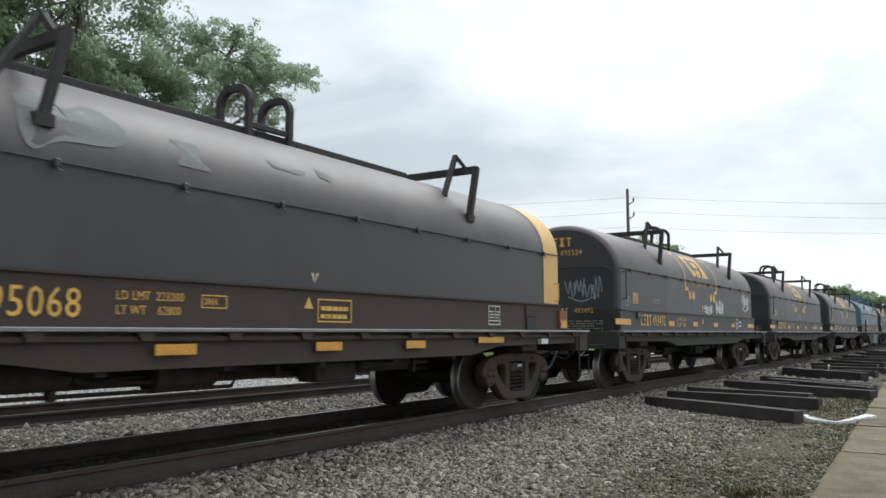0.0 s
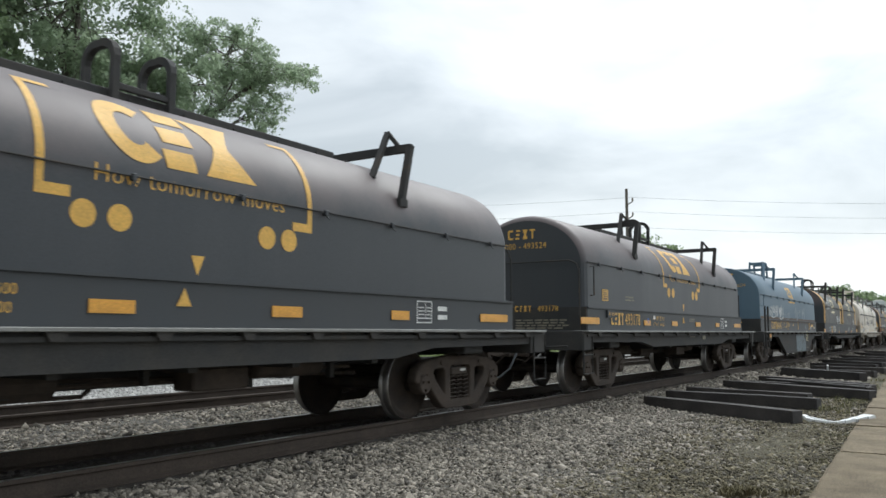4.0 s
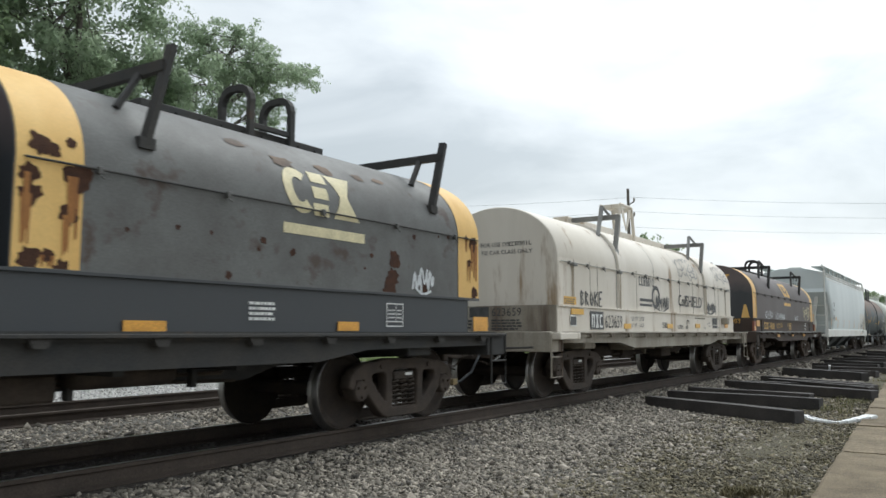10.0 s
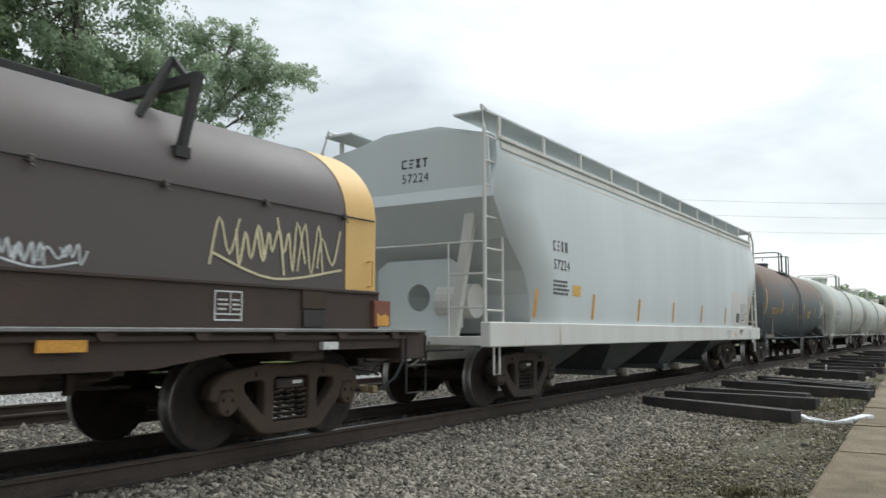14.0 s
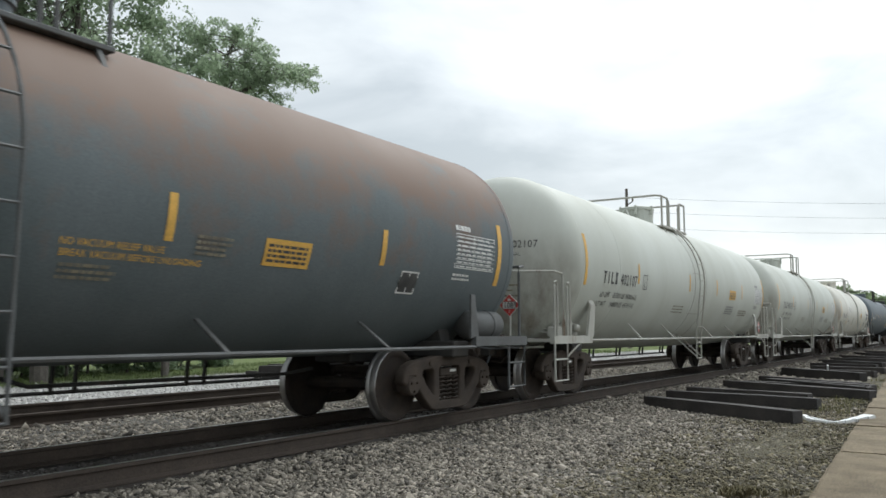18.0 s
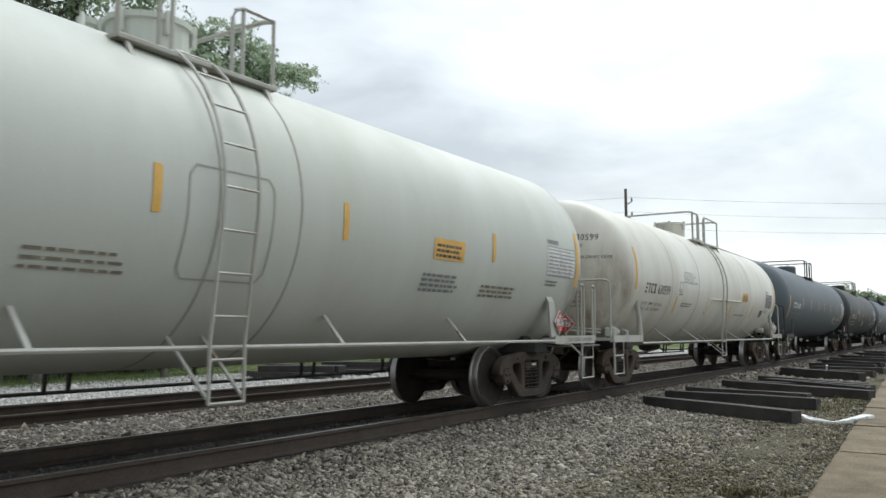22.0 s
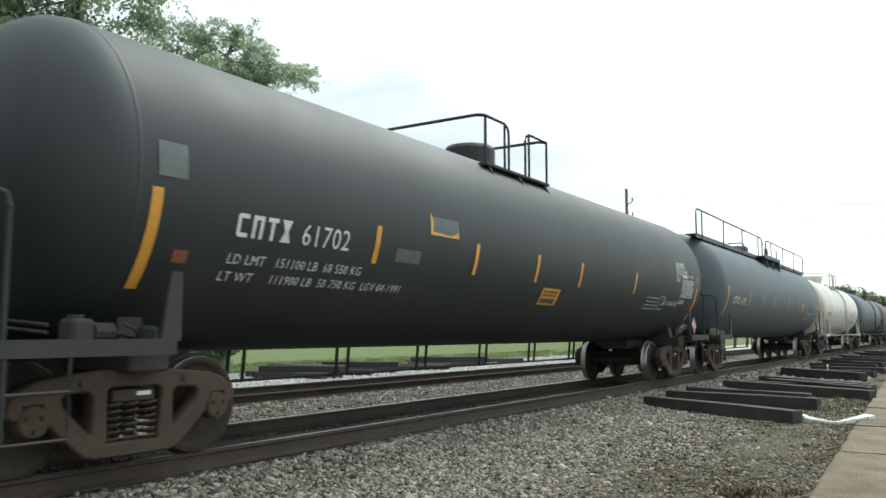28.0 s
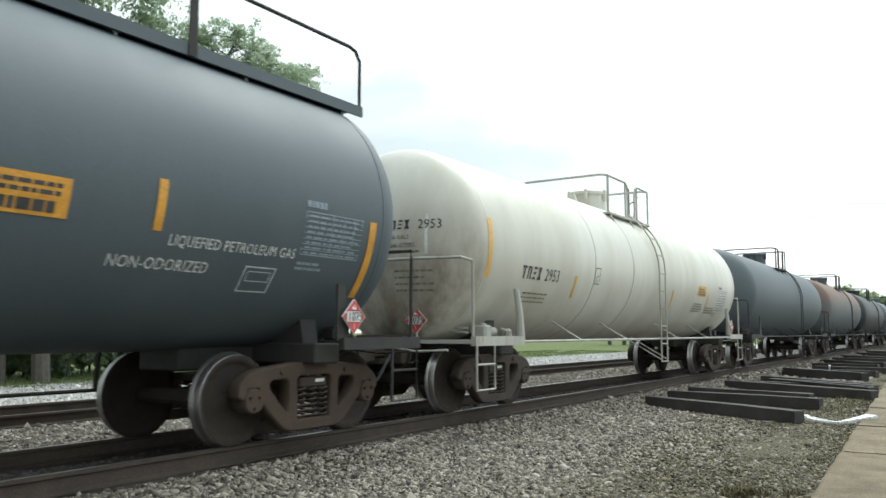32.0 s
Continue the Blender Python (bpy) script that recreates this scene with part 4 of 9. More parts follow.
        if hoops != "round":
            ex = 0.05 + s * 0.36
            box(bm, mid + ex - 0.06, -0.22, z + ht - 0.10, mid + ex + 0.06, 0.22, z + ht + 0.01, 0.01)
            prism(bm, [(mid + 0.05, z + 0.1), (mid + ex * 0.5, z + ht - 0.06), (mid + ex, z + ht - 0.06)], -0.26, -0.235)
        else:
            box(bm, mid - 0.13, s * 0.235 - 0.02, z + 0.02, mid + 0.53, s * 0.235 + 0.02, z + 0.09, 0.01)
        part("hoop_plate", bm, dark, h)
    for gx in g:
        bm = bmesh.new()
        zt = HOOD_TOP + 0.13
        bx = gx + 0.15
        beam(bm, (bx, -1.2, zt - 0.03), (bx, 1.2, zt - 0.03), 0.08, 0.10)
        for s in (-1, 1):
            if mat is M["hood_grey"]:
                beam(bm, (bx + 0.06, s * 1.2, zt + 0.17), (gx, s * 1.15, 2.74), 0.10, 0.06)
                beam(bm, (gx - 0.12, s * 0.9, 3.08), (bx, s * 0.86, zt - 0.03), 0.06, 0.05)
                box(bm, gx - 0.08, s * 1.15 - 0.05, 2.70, gx + 0.08, s * 1.15 + 0.03, 2.80)
                continue
            beam(bm, (bx, s * 1.185, zt), (gx, s * 1.15, 2.74), 0.085, 0.07)
            beam(bm, (gx - 0.28, s * 0.9, 3.05), (bx - 0.02, s * 0.84, zt + 0.21), 0.075, 0.05)
            beam(bm, (bx - 0.02, s * 0.84, zt + 0.21), (bx + 0.02, s * 1.0, zt), 0.075, 0.05)
            box(bm, gx - 0.08, s * 1.15 - 0.05, 2.70, gx + 0.08, s * 1.15 + 0.03, 2.80)
        part("stacking_guide", bm, M["deck_lip"] if mat is M["hood_white"] else dark, h, "angle-iron stacking guide")
    if band:
        for bx0, bx1 in ((x0 + 0.004, x0 + 0.55), (x1 - 0.55, x1 - 0.004)):
            bm = bmesh.new()
            sf = hood_surface(0.006)
            vs = [[bm.verts.new(sf(u, v)) for u in (bx0, bx1)] for v in [0.0, 0.4, 0.8, 0.847] + [0.9 + 1.62 * k / 14 for k in range(15)]]
            for a, b in zip(vs, vs[1:]):
                bm.faces.new((a[0], a[1], b[1], b[0]))
            part("hood_band", bm, band, h, "painted yellow end band", smooth=True)
    return h


def coil_frame(car, L, mat, lip, rng, panel=None, deck=1.17, fish=False, trucks=4.84, tone="dark", step=False, arch=False):
    """Trough car underneath the hood: centre sill, side sills, deck, trough sides, end sills and couplers."""
    e = L / 2 - 0.72
    panel = panel or mat
    bm = bmesh.new()
    box(bm, -L / 2 + 0.9, -0.33, 0.80, L / 2 - 0.9, 0.33, 1.12, 0.02)
    prism(bm, [(-trucks + 1.3, 0.82), (-trucks + 2.0, 0.62), (trucks - 2.0, 0.62), (trucks - 1.3, 0.82)], -0.36, 0.36)
    for s in (-1, 1):
        box(bm, s * trucks - 0.25, -1.3, 0.84, s * trucks + 0.25, 1.3, 1.13, 0.02)
    box(bm, -e + 0.5, -1.26, 0.98, e - 0.5, 1.26, 1.03)
    body = part("underframe", bm, mat, car, "riveted steel trough car frame")
    for s in (-1, 1):
        bm = bmesh.new()
        sy = sorted((s * 1.30, s * 1.42))
        if fish:
            prism(bm, [(-e + 0.2, 1.14), (-e + 0.2, 0.98), (-4.0, 0.98), (-2.55, 0.36), (2.55, 0.36), (4.0, 0.98), (e - 0.2, 0.98), (e - 0.2, 1.14)], sy[0], sy[1])
        else:
            prism(bm, [(-e + 0.2, 1.14), (-e + 0.2, 0.96), (-trucks + 1.2, 0.94), (-trucks + 2.0, 0.83), (trucks - 2.0, 0.83), (trucks - 1.2, 0.94), (e - 0.2, 0.96), (e - 0.2, 1.14)], sy[0], sy[1])
            box(bm, -e + 0.2, sy[0] - 0.05, 1.06, e - 0.2, sy[1] + 0.05, 1.10)
        part("side_sill", bm, mat, body)
        bm = bmesh.new()
        box(bm, -e + 0.1, min(s * 1.26, s * 1.53), deck - 0.035, e - 0.1, max(s * 1.26, s * 1.53), deck, 0.006)
        wk = part("side_walkway", bm, lip, body, "narrow weathered steel walkway")
        n = 14
        for k in range(n if s < 0 else 0):
            bx = -e + 0.7 + (2 * e - 1.4) * k / (n - 1)
            if k == 0:
                bm = bmesh.new()
                prism(bm, [(-0.09, 0), (0.09, 0), (0.05, -0.07), (-0.05, -0.07)], -0.085, 0.0)
                pad = finish(bm, "walkway_bracket", mat)
            part("walkway_bracket", pad, None, wk, m=pose(bx, -1.42, deck - 0.036))
        bm = bmesh.new()
        box(bm, -e + 0.72, min(s * 1.20, s * 1.25), deck - 0.03, e - 0.72, max(s * 1.20, s * 1.25), 1.60)
        box(bm, -e + 0.72, min(s * 1.18, s * 1.28), 1.575, e - 0.72, max(s * 1.18, s * 1.28), 1.60)
        part("trough_side", bm, panel, body)
    for s in (-1, 1):
        bm = bmesh.new()
        x = s * (e - 0.74)
        box(bm, min(x, x + s * 0.06), -1.24, deck, max(x, x + s * 0.06), 1.24, 1.60)
        box(bm, min(s * (e - 0.5), s * e), -1.45, 0.82, max(s * (e - 0.5), s * e), 1.45, deck - 0.005, 0.01)
        part("end_sill", bm, mat, body)
        if step and s < 0:
            bm = bmesh.new()
            box(bm, -6.34, 0.78, deck, -6.14, 1.12, 2.06, 0.02)
            part("brake_housing", bm, mat, body)
        if arch:
            bm = bmesh.new()
            x = s * 6.2
            tube(bm, [(x, 1.14, 1.17), (x, 1.14, 2.3), (x, 1.0, 2.46), (x, -0.98, 2.46), (x, -1.1, 2.4), (x, -1.16, 2.27), (x, -1.16, 1.17)], 0.018, 6)
            part("end_handrail", bm, M["frame_black"], body)
        bm = bmesh.new()
        x = s * (e - 0.25)
        tube(bm, [(x, -1.38, 0.95), (x + s * 0.1, -1.42, 0.86), (x + s * 0.14, -1.42, 0.80), (x + s * 0.02, -1.40, 0.74)], 0.014, 5)
        part("grab_iron", bm, M["deck_lip"], body)
        bm = bmesh.new()
        x = s * (e - 0.22)
        for y in (-1.46,):
            tube(bm, [(x - 0.2, y, 1.1), (x - 0.2, y, 0.42), (x + 0.2, y, 0.42), (x + 0.2, y, 1.1)], 0.016, 5)
            tube(bm, [(x - 0.2, y, 0.74), (x + 0.2, y, 0.74)], 0.014, 5)
        part("sill_step", bm, mat if mat is M["frame_grey"] else M["frame_black"], body)
        coupler(car, s * L / 2, None)
        truck(car, s * trucks, tone)
    bm = bmesh.new()
    tube(bm, [(-1.6, -0.55, 0.72), (-0.9, -0.55, 0.72)], 0.16, 12)
    box(bm, 0.3, -0.95, 0.58, 1.0, -0.65, 0.80, 0.02)
    tube(bm, [(-0.9, -0.5, 0.72), (3.4, -0.35, 0.62)], 0.02, 5)
    tube(bm, [(-1.6, -0.5, 0.72), (-3.6, -0.35, 0.62)], 0.02, 5)
    part("brake_gear", bm, M["truck"], body)
    for x0, x1, y, z, r in ((-3.3, -2.5, -0.7, 0.78, 0.13), (1.2, 2.3, -0.72, 0.76, 0.11)):
        bm = bmesh.new()
        lathe_x(bm, [(x0, 0.0), (x0 + 0.03, r * 0.8), (x0 + 0.08, r), (x1 - 0.08, r), (x1 - 0.03, r * 0.8), (x1, 0.0)], 14, y, z)
        part("air_reservoir", bm, M["truck"], body)
    for x0, x1, z in ((-2.4, 1.1, 0.68), (0.2, 3.2, 0.74), (-3.4, -0.4, 0.60)):
        bm = bmesh.new()
        tube(bm, [(x0, -0.62, z + 0.05), (x0 + 0.15, -0.62, z), (x1 - 0.2, -0.58, z - 0.02), (x1, -0.4, z + 0.02)], 0.022, 6)
        part("brake_pipe", bm, M["truck"], body)
    for k in range(5):
        bx = -2.6 + 1.3 * k
        bm = bmesh.new()
        box(bm, bx - 0.05, -1.3, 0.78, bx + 0.05, 1.3, 0.98)
        box(bm, bx - 0.03, -0.66, 0.56 + 0.04 * (k % 3), bx + 0.03, -0.58, 0.8)
        part("cross_bearer", bm, mat, body)
    if step:
        bm = bmesh.new()
        for x in (-e + 0.15, -e + 0.62):
            tube(bm, [(x, -1.5, 0.62), (x, -1.5, 2.0)], 0.03, 6)
        for z in (0.62, 0.86, 1.4, 1.7):
            tube(bm, [(-e + 0.15, -1.5, z), (-e + 0.62, -1.5, z)], 0.016, 5)
        part("corner_ladder", bm, M["frame_black"], body)
    return body


def small_marks(car, y, z, x, rng, mat, parent, k=1.0):
    """The little boxed stencils near one end of a car's side."""
    p = Paint(plane_side(y))
    p.outline(x, z, x + 0.34 * k, z + 0.28 * k, 0.014 * k).quad(x + 0.19 * k, z + 0.06 * k, x + 0.20 * k, z + 0.27 * k).quad(x + 0.01 * k, z + 0.055 * k, x + 0.33 * k, z + 0.068 * k)
    p.lines(x + 0.04 * k, z + 0.10 * k, 0.13 * k, 0.13 * k, 3, rng, 0.4).lines(x + 0.22 * k, z + 0.10 * k, 0.09 * k, 0.13 * k, 3, rng, 0.4)
    p.put("consolidated_stencil", mat, parent)


def yellow_mark(surf, x, v, k, parent, mat=None):
    """A large painted mark of three plain shapes: open ring, stepped bars and hourglass."""
    mat = mat or M["lettering_yellow"]
    tilt = -0.12
    p = Paint(surf)
    ring = [(math.radians(48 + 264 * j / 22)) for j in range(23)]
    cx, cy = x - 0.70 * k, v + 0.5 * k

    def rim(a, rx, ry):
        y = ry * k * math.sin(a)
        return (cx + rx * k * math.cos(a) + tilt * y, cy + y)
    for a, b in zip(ring, ring[1:]):
        p.poly([rim(a, 0.44, 0.5), rim(b, 0.44, 0.5), rim(b, 0.19, 0.27), rim(a, 0.19, 0.27)])
    p.put("yellow_mark", mat, parent, "worn painted open ring")
    p = Paint(surf)
    for i, (a, b) in enumerate(((-0.30, 0.16), (-0.24, 0.22), (-0.20, 0.28))):
        z = v + (0.0, 0.37, 0.74)[i] * k
        d = tilt * (z - v)
        p.quad(x + a * k + d, z, x + b * k + d, z + 0.26 * k, 4, tilt)
    p.put("yellow_mark", mat, parent, "worn painted stepped bars")
    p = Paint(surf)
    for j in range(10):
        t0, t1 = j / 10, (j + 1) / 10
        w0, w1 = (0.13 + 0.30 * abs(2 * t - 1) ** 1.3 for t in (t0, t1))
        c0, c1 = x + (0.74 + tilt * t0) * k, x + (0.74 + tilt * t1) * k
        p.poly([(c0 - w0 * k, v + k * t0), (c0 + w0 * k, v + k * t0), (c1 + w1 * k, v + k * t1), (c1 - w1 * k, v + k * t1)])
    p.put("yellow_mark", mat, parent, "worn painted hourglass")


def bracket_mark(parent):
    """The big mark with its brackets, discs and line of words."""
    sf = hood_surface(0.0045)
    yellow_mark(sf, -0.06, 0.99, 0.72, parent)
    for s in (-1, 1):
        e = 0.05 + s * 1.46
        q = Paint(sf)
        q.quad(min(e, e + s * 0.07), 0.68, max(e, e + s * 0.07), 1.72, 12)
        q.quad(min(e - s * 0.22, e + s * 0.07), 0.60, max(e - s * 0.22, e + s * 0.07), 0.69, 2)
        q.quad(min(e - s * 0.22, e), 1.66, max(e - s * 0.22, e), 1.72)
        q.put("yellow_bracket", M["lettering_yellow"], parent)
    for d in (-1.07, -0.74, 0.93, 1.24):
        Paint(sf).disc(d, 0.49, 0.115).put("yellow_disc", M["lettering_yellow"], parent)
    words(sf, "How tomorrow moves", -1.0, 0.77, 0.15, M["lettering_yellow"], parent, "slogan", 1.02)


def weights(surf, u, z, a, b, mat, parent, h=0.085):
    words(surf, "LD LMT  " + a, u, z + h * 1.6, h, mat, parent, "weight_stencil")
    words(surf, "LT WT    " + b, u, z, h, mat, parent, "weight_stencil")


def end_line(surf, kind, text, u, z, h, mat, parent):
    if kind == "b":
        mark(surf, text, u, z, h, mat, parent, 0.68, 0.22)
    else:
        words(surf, text, u, z, h, mat, parent, "end_lettering", 0.95)


def reflector_row(items, y, parent, mat=None, label="orange reflective strip"):
    """Reflective strips as (centre, height above rail, width, height)."""
    for x, z, w, h in items:
        bm = bmesh.new()
        box(bm, -w / 2, -0.004, -h / 2, w / 2, 0.004, h / 2)
        part("reflector", bm, mat or M["orange"], parent, label, m=pose(x, y, z))


def coil_car_dark(label, number, limits, rng, front_tag=False, rear_tag=False, dot=False):
    car = new_car("coil_car", label, "coil car")
    body = coil_frame(car, 15.0, M["frame_black"], M["deck_lip"], rng, M["black_paint"], arch=True)
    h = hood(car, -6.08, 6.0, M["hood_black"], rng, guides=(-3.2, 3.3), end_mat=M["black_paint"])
    bracket_mark(h)
    w = M["lettering_yellow"]
    ps = plane_side(-1.262)
    mark(ps, "ozxt", -4.9, 1.28, 0.24, w, body, 0.54, 0.22)
    words(ps, number, -4.14, 1.28, 0.24, w, body, "car_number", 0.84)
    weights(ps, -2.35, 1.27, *limits, w, body)
    reflector_row(((-5.95, 1.35, 0.86, 0.12), (-2.78, 1.34, 0.42, 0.11), (-0.8, 1.34, 0.42, 0.11), (1.2, 1.34, 0.43, 0.11), (3.15, 1.34, 0.36, 0.11), (5.48, 1.34, 0.8, 0.11)), -1.262, body)
    small_marks(car, -1.262, 1.25, 3.5, rng, M["lettering_white"], body)
    sf = hood_surface(0.0045)
    Paint(sf).quad(-5.26, 0.16, -4.94, 0.38).put("yellow_notice", w, h, "small yellow notice plate")
    Paint(hood_surface(0.006)).outline(-5.24, 0.18, -4.96, 0.36, 0.012).lines(-5.2, 0.2, 0.2, 0.14, 4, rng).put("notice_print", M["lettering_black"], h)
    Paint(sf).poly([(0.0, 0.24), (0.15, 0.24), (0.075, 0.06)]).put("triangle_mark", w, h)
    Paint(ps).poly([(-0.17, 1.36), (-0.01, 1.36), (-0.09, 1.52)]).put("triangle_mark", w, body)
    Paint(ps).quad(3.98, 1.30, 4.2, 1.36).quad(3.98, 1.41, 4.2, 1.47).put("small_stencil", M["lettering_white"], body)
    Paint(sf).lines(-4.0, 0.2, 0.55, 0.12, 2, rng).put("small_stencil", M["lettering_faded"], h)
    bm = bmesh.new()
    box(bm, -5.15, -1.29, 1.42, -4.75, -1.25, 1.56)
    part("lift_plate", bm, M["black_paint"], body)
    words(plane_side(-1.294), "LIFT HERE", -5.12, 1.46, 0.06, w, body)
    pe = plane_end(-6.086)
    mark(pe, "ozxt", -0.36, 2.92, 0.185, w, h, 0.6, 0.25)
    words(pe, "493000 - 493524", -0.68, 2.73, 0.115, w, h, "end_lettering", 0.95)
    pe = plane_end(-6.108)
    mark(pe, "ozxt", -0.21, 1.53, 0.105, w, body, 0.6, 0.3)
    words(pe, number, 0.27, 1.53, 0.105, w, body, "end_lettering", 0.9)
    Paint(pe).lines(-0.2, 1.2, 1.1, 0.2, 4, rng).put("small_stencil", M["lettering_faded"], body)
    Paint(pe).lines(-1.1, 1.22, 0.75, 0.16, 3, rng).put("small_stencil", M["lettering_faded"], body)
    bm = bmesh.new()
    grab(bm, -5.82, -1.22, 1.82, -5.82, -1.22, 2.36, (0, -0.07, 0))
    part("grab_iron", bm, M["frame_black"], h)
    if dot:
        bm = bmesh.new()
        box(bm, 0.94, -1.432, 0.96, 1.24, -1.42, 1.06)
        part("sill_plate", bm, M["lettering_faded"], body, "small beige builder's plate")
        Paint(plane_side(-1.425)).lines(-0.1, 1.02, 0.45, 0.035, 1, rng).put("small_stencil", M["lettering_faded"], body)
        Paint(plane_side(-1.266)).disc(-2.72, 1.38, 0.07).put("paint_dot", M["spray_blue"], body, "sprayed blue dot")
        Paint(ps).poly([(-2.38, 1.42), (-2.24, 1.42), (-2.22, 1.47), (-2.28, 1.51), (-2.36, 1.49)]).put("sticker", M["lettering_white"], body)
        Paint(ps).lines(0.4, 1.4, 0.5, 0.1, 2, rng).put("chalk_scrawl", M["lettering_faded"], body)
    if front_tag:
        tag(plane_end(-6.09), 0.1, 1.78, 0.75, 0.5, 4, rng, 0.03, M["spray_pale"], h, "pale sprayed scrawl")
        tag(sf, -5.7, 0.1, 0.3, 0.25, 2, rng, 0.02, M["spray_pale"], h, "small pale scrawl")
    if rear_tag:
        sf = hood_surface(0.0065)
        tag(sf, 4.55, 0.25, 0.95, 0.55, 5, rng, 0.045, M["spray_white"], h, "white sprayed scrawl")
        for pts in ([(1.38, 0.42), (1.44, 0.10), (1.54, 0.05), (1.58, 0.22), (1.66, 0.08), (1.72, 0.2), (1.62, 0.32), (1.6, 0.46), (1.54, 0.3), (1.46, 0.46)],
                    [(1.74, 0.40), (1.70, 0.14), (1.82, 0.05), (1.96, 0.10), (1.98, 0.26), (1.92, 0.30), (1.94, 0.42), (1.84, 0.47)],
                    [(2.02, 0.44), (2.0, 0.12), (2.12, 0.04), (2.22, 0.14), (2.26, 0.40), (2.2, 0.38), (2.16, 0.2), (2.1, 0.2), (2.1, 0.42)]):
            Paint(sf).blob(pts).put("graffiti", M["spray_white"], h, "fat white sprayed shape")
        tag(sf, 0.25, 0.06, 0.73, 0.28, 4, rng, 0.045, M["spray_white"], h, "white sprayed tag")
    return car


FAT_LINES = (((0.02, 0.9), (0.0, 0.35), (0.07, 0.03), (0.2, 0.06), (0.24, 0.3)), ((0.12, 0.8), (0.115, 0.45), (0.135, 0.42)), ((0.25, 0.98), (0.25, 0.3), (0.27, 0.04), (0.36, 0.02)),
             ((0.40, 0.97), (0.42, 0.4), (0.36, 0.06)), ((0.60, 0.92), (0.50, 0.80), (0.50, 0.58), (0.60, 0.48), (0.58, 0.2), (0.46, 0.06)), ((0.62, 0.48), (0.68, 0.32), (0.62, 0.08)),
             ((0.66, 0.97), (0.655, 0.6), (0.73, 0.56), (0.80, 0.62)), ((0.66, 0.50), (0.78, 0.46), (0.80, 0.34)), ((0.78, 0.97), (0.82, 0.70), (0.94, 0.55), (0.985, 0.3), (0.93, 0.06), (0.68, 0.03)))


def fat_tag(y, u, v, w, h, fill, line, parent):
    """Fat rounded sprayed shapes run together, pale inside, with dark lines between them."""
    p = Paint(plane_side(y))
    n = 48
    top = [0.90 + 0.07 * math.sin(2 * math.pi * 4.2 * k / n + 0.6) - 0.35 * max(0.0, k / n - 0.80) / 0.2 for k in range(n + 1)]
    low = [0.04 + 0.025 * math.sin(2 * math.pi * 5 * k / n) for k in range(n + 1)]
    for k in range(n):
        a, b = k / n, (k + 1) / n
        p.poly([(u + w * a, v + h * low[k]), (u + w * b, v + h * low[k + 1]), (u + w * b, v + h * top[k + 1]), (u + w * a, v + h * top[k])])
    p.put("graffiti", fill, parent, "fat pale sprayed shapes run together")
    for i, pts in enumerate(FAT_LINES):
        Paint(plane_side(y - 0.003 - 0.001 * (i % 3))).stroke(smooth([(u + w * a, v + h * b) for a, b in pts], 6), 0.035).put("graffiti_outline", line, parent, "dark sprayed line")
    edge_pts = [(u + w * k / n, v + h * top[k]) for k in range(n + 1)]
    Paint(plane_side(y - 0.006)).stroke(edge_pts, 0.035).put("graffiti_outline", line, parent, "dark sprayed line")
    Paint(plane_side(y)).poly([(u + 0.98 * w, v + 0.80 * h), (u + 1.02 * w, v + 0.86 * h), (u + 1.01 * w, v + 1.0 * h), (u + 0.95 * w, v + 0.88 * h)]).put("graffiti", fill, parent, "pale sprayed arrowhead")


BUBBLES = (((0.04, 0.65), (0.13, 0.83), (0.21, 0.78), (0.27, 0.6), (0.26, 0.42), (0.21, 0.33), (0.10, 0.37), (0.18, 0.34), (0.18, 0.2), (0.14, 0.1), (0.07, 0.07), (0.02, 0.2), (0.02, 0.45), (0.05, 0.66), (0.01, 0.6), (0.0, 0.7)),
           ((0.27, 0.77), (0.35, 0.88), (0.42, 0.78), (0.45, 0.5), (0.44, 0.3), (0.39, 0.17), (0.32, 0.17), (0.26, 0.27), (0.25, 0.5), (0.28, 0.78)),
           ((0.42, 0.9), (0.48, 0.97), (0.52, 0.75), (0.57, 0.95), (0.65, 1.0), (0.69, 0.82), (0.66, 0.62), (0.52, 0.4), (0.59, 0.36), (0.63, 0.13), (0.59, -0.05), (0.44, 0.18)),
           ((0.70, 0.87), (0.78, 0.98), (0.90, 0.9), (0.89, 0.62), (0.84, 0.43), (0.75, 0.43), (0.67, 0.55)),
           ((0.88, 0.55), (0.96, 0.54), (0.99, 0.32), (0.92, 0.1), (0.82, 0.12), (0.87, 0.42)), ((0.56, 0.32), (0.69, 0.35), (0.81, 0.25), (0.79, 0.13), (0.68, 0.12), (0.56, 0.2)))


def bubble_tag(surf, u, v, w, h, width, mat, parent):
    """Thin sprayed outlines of fat overlapping shapes."""
    for line in BUBBLES:
        Paint(surf).stroke(smooth([(u + w * a, v + h * b) for a, b in line], 4), width).put("graffiti", mat, parent, "thin sprayed outline of a fat shape")
    for a, b in ((0.345, 0.45), (0.78, 0.71)):
        Paint(surf).disc(u + w * a, v + h * b, 0.028, 10).put("graffiti", mat, parent, "sprayed dot")


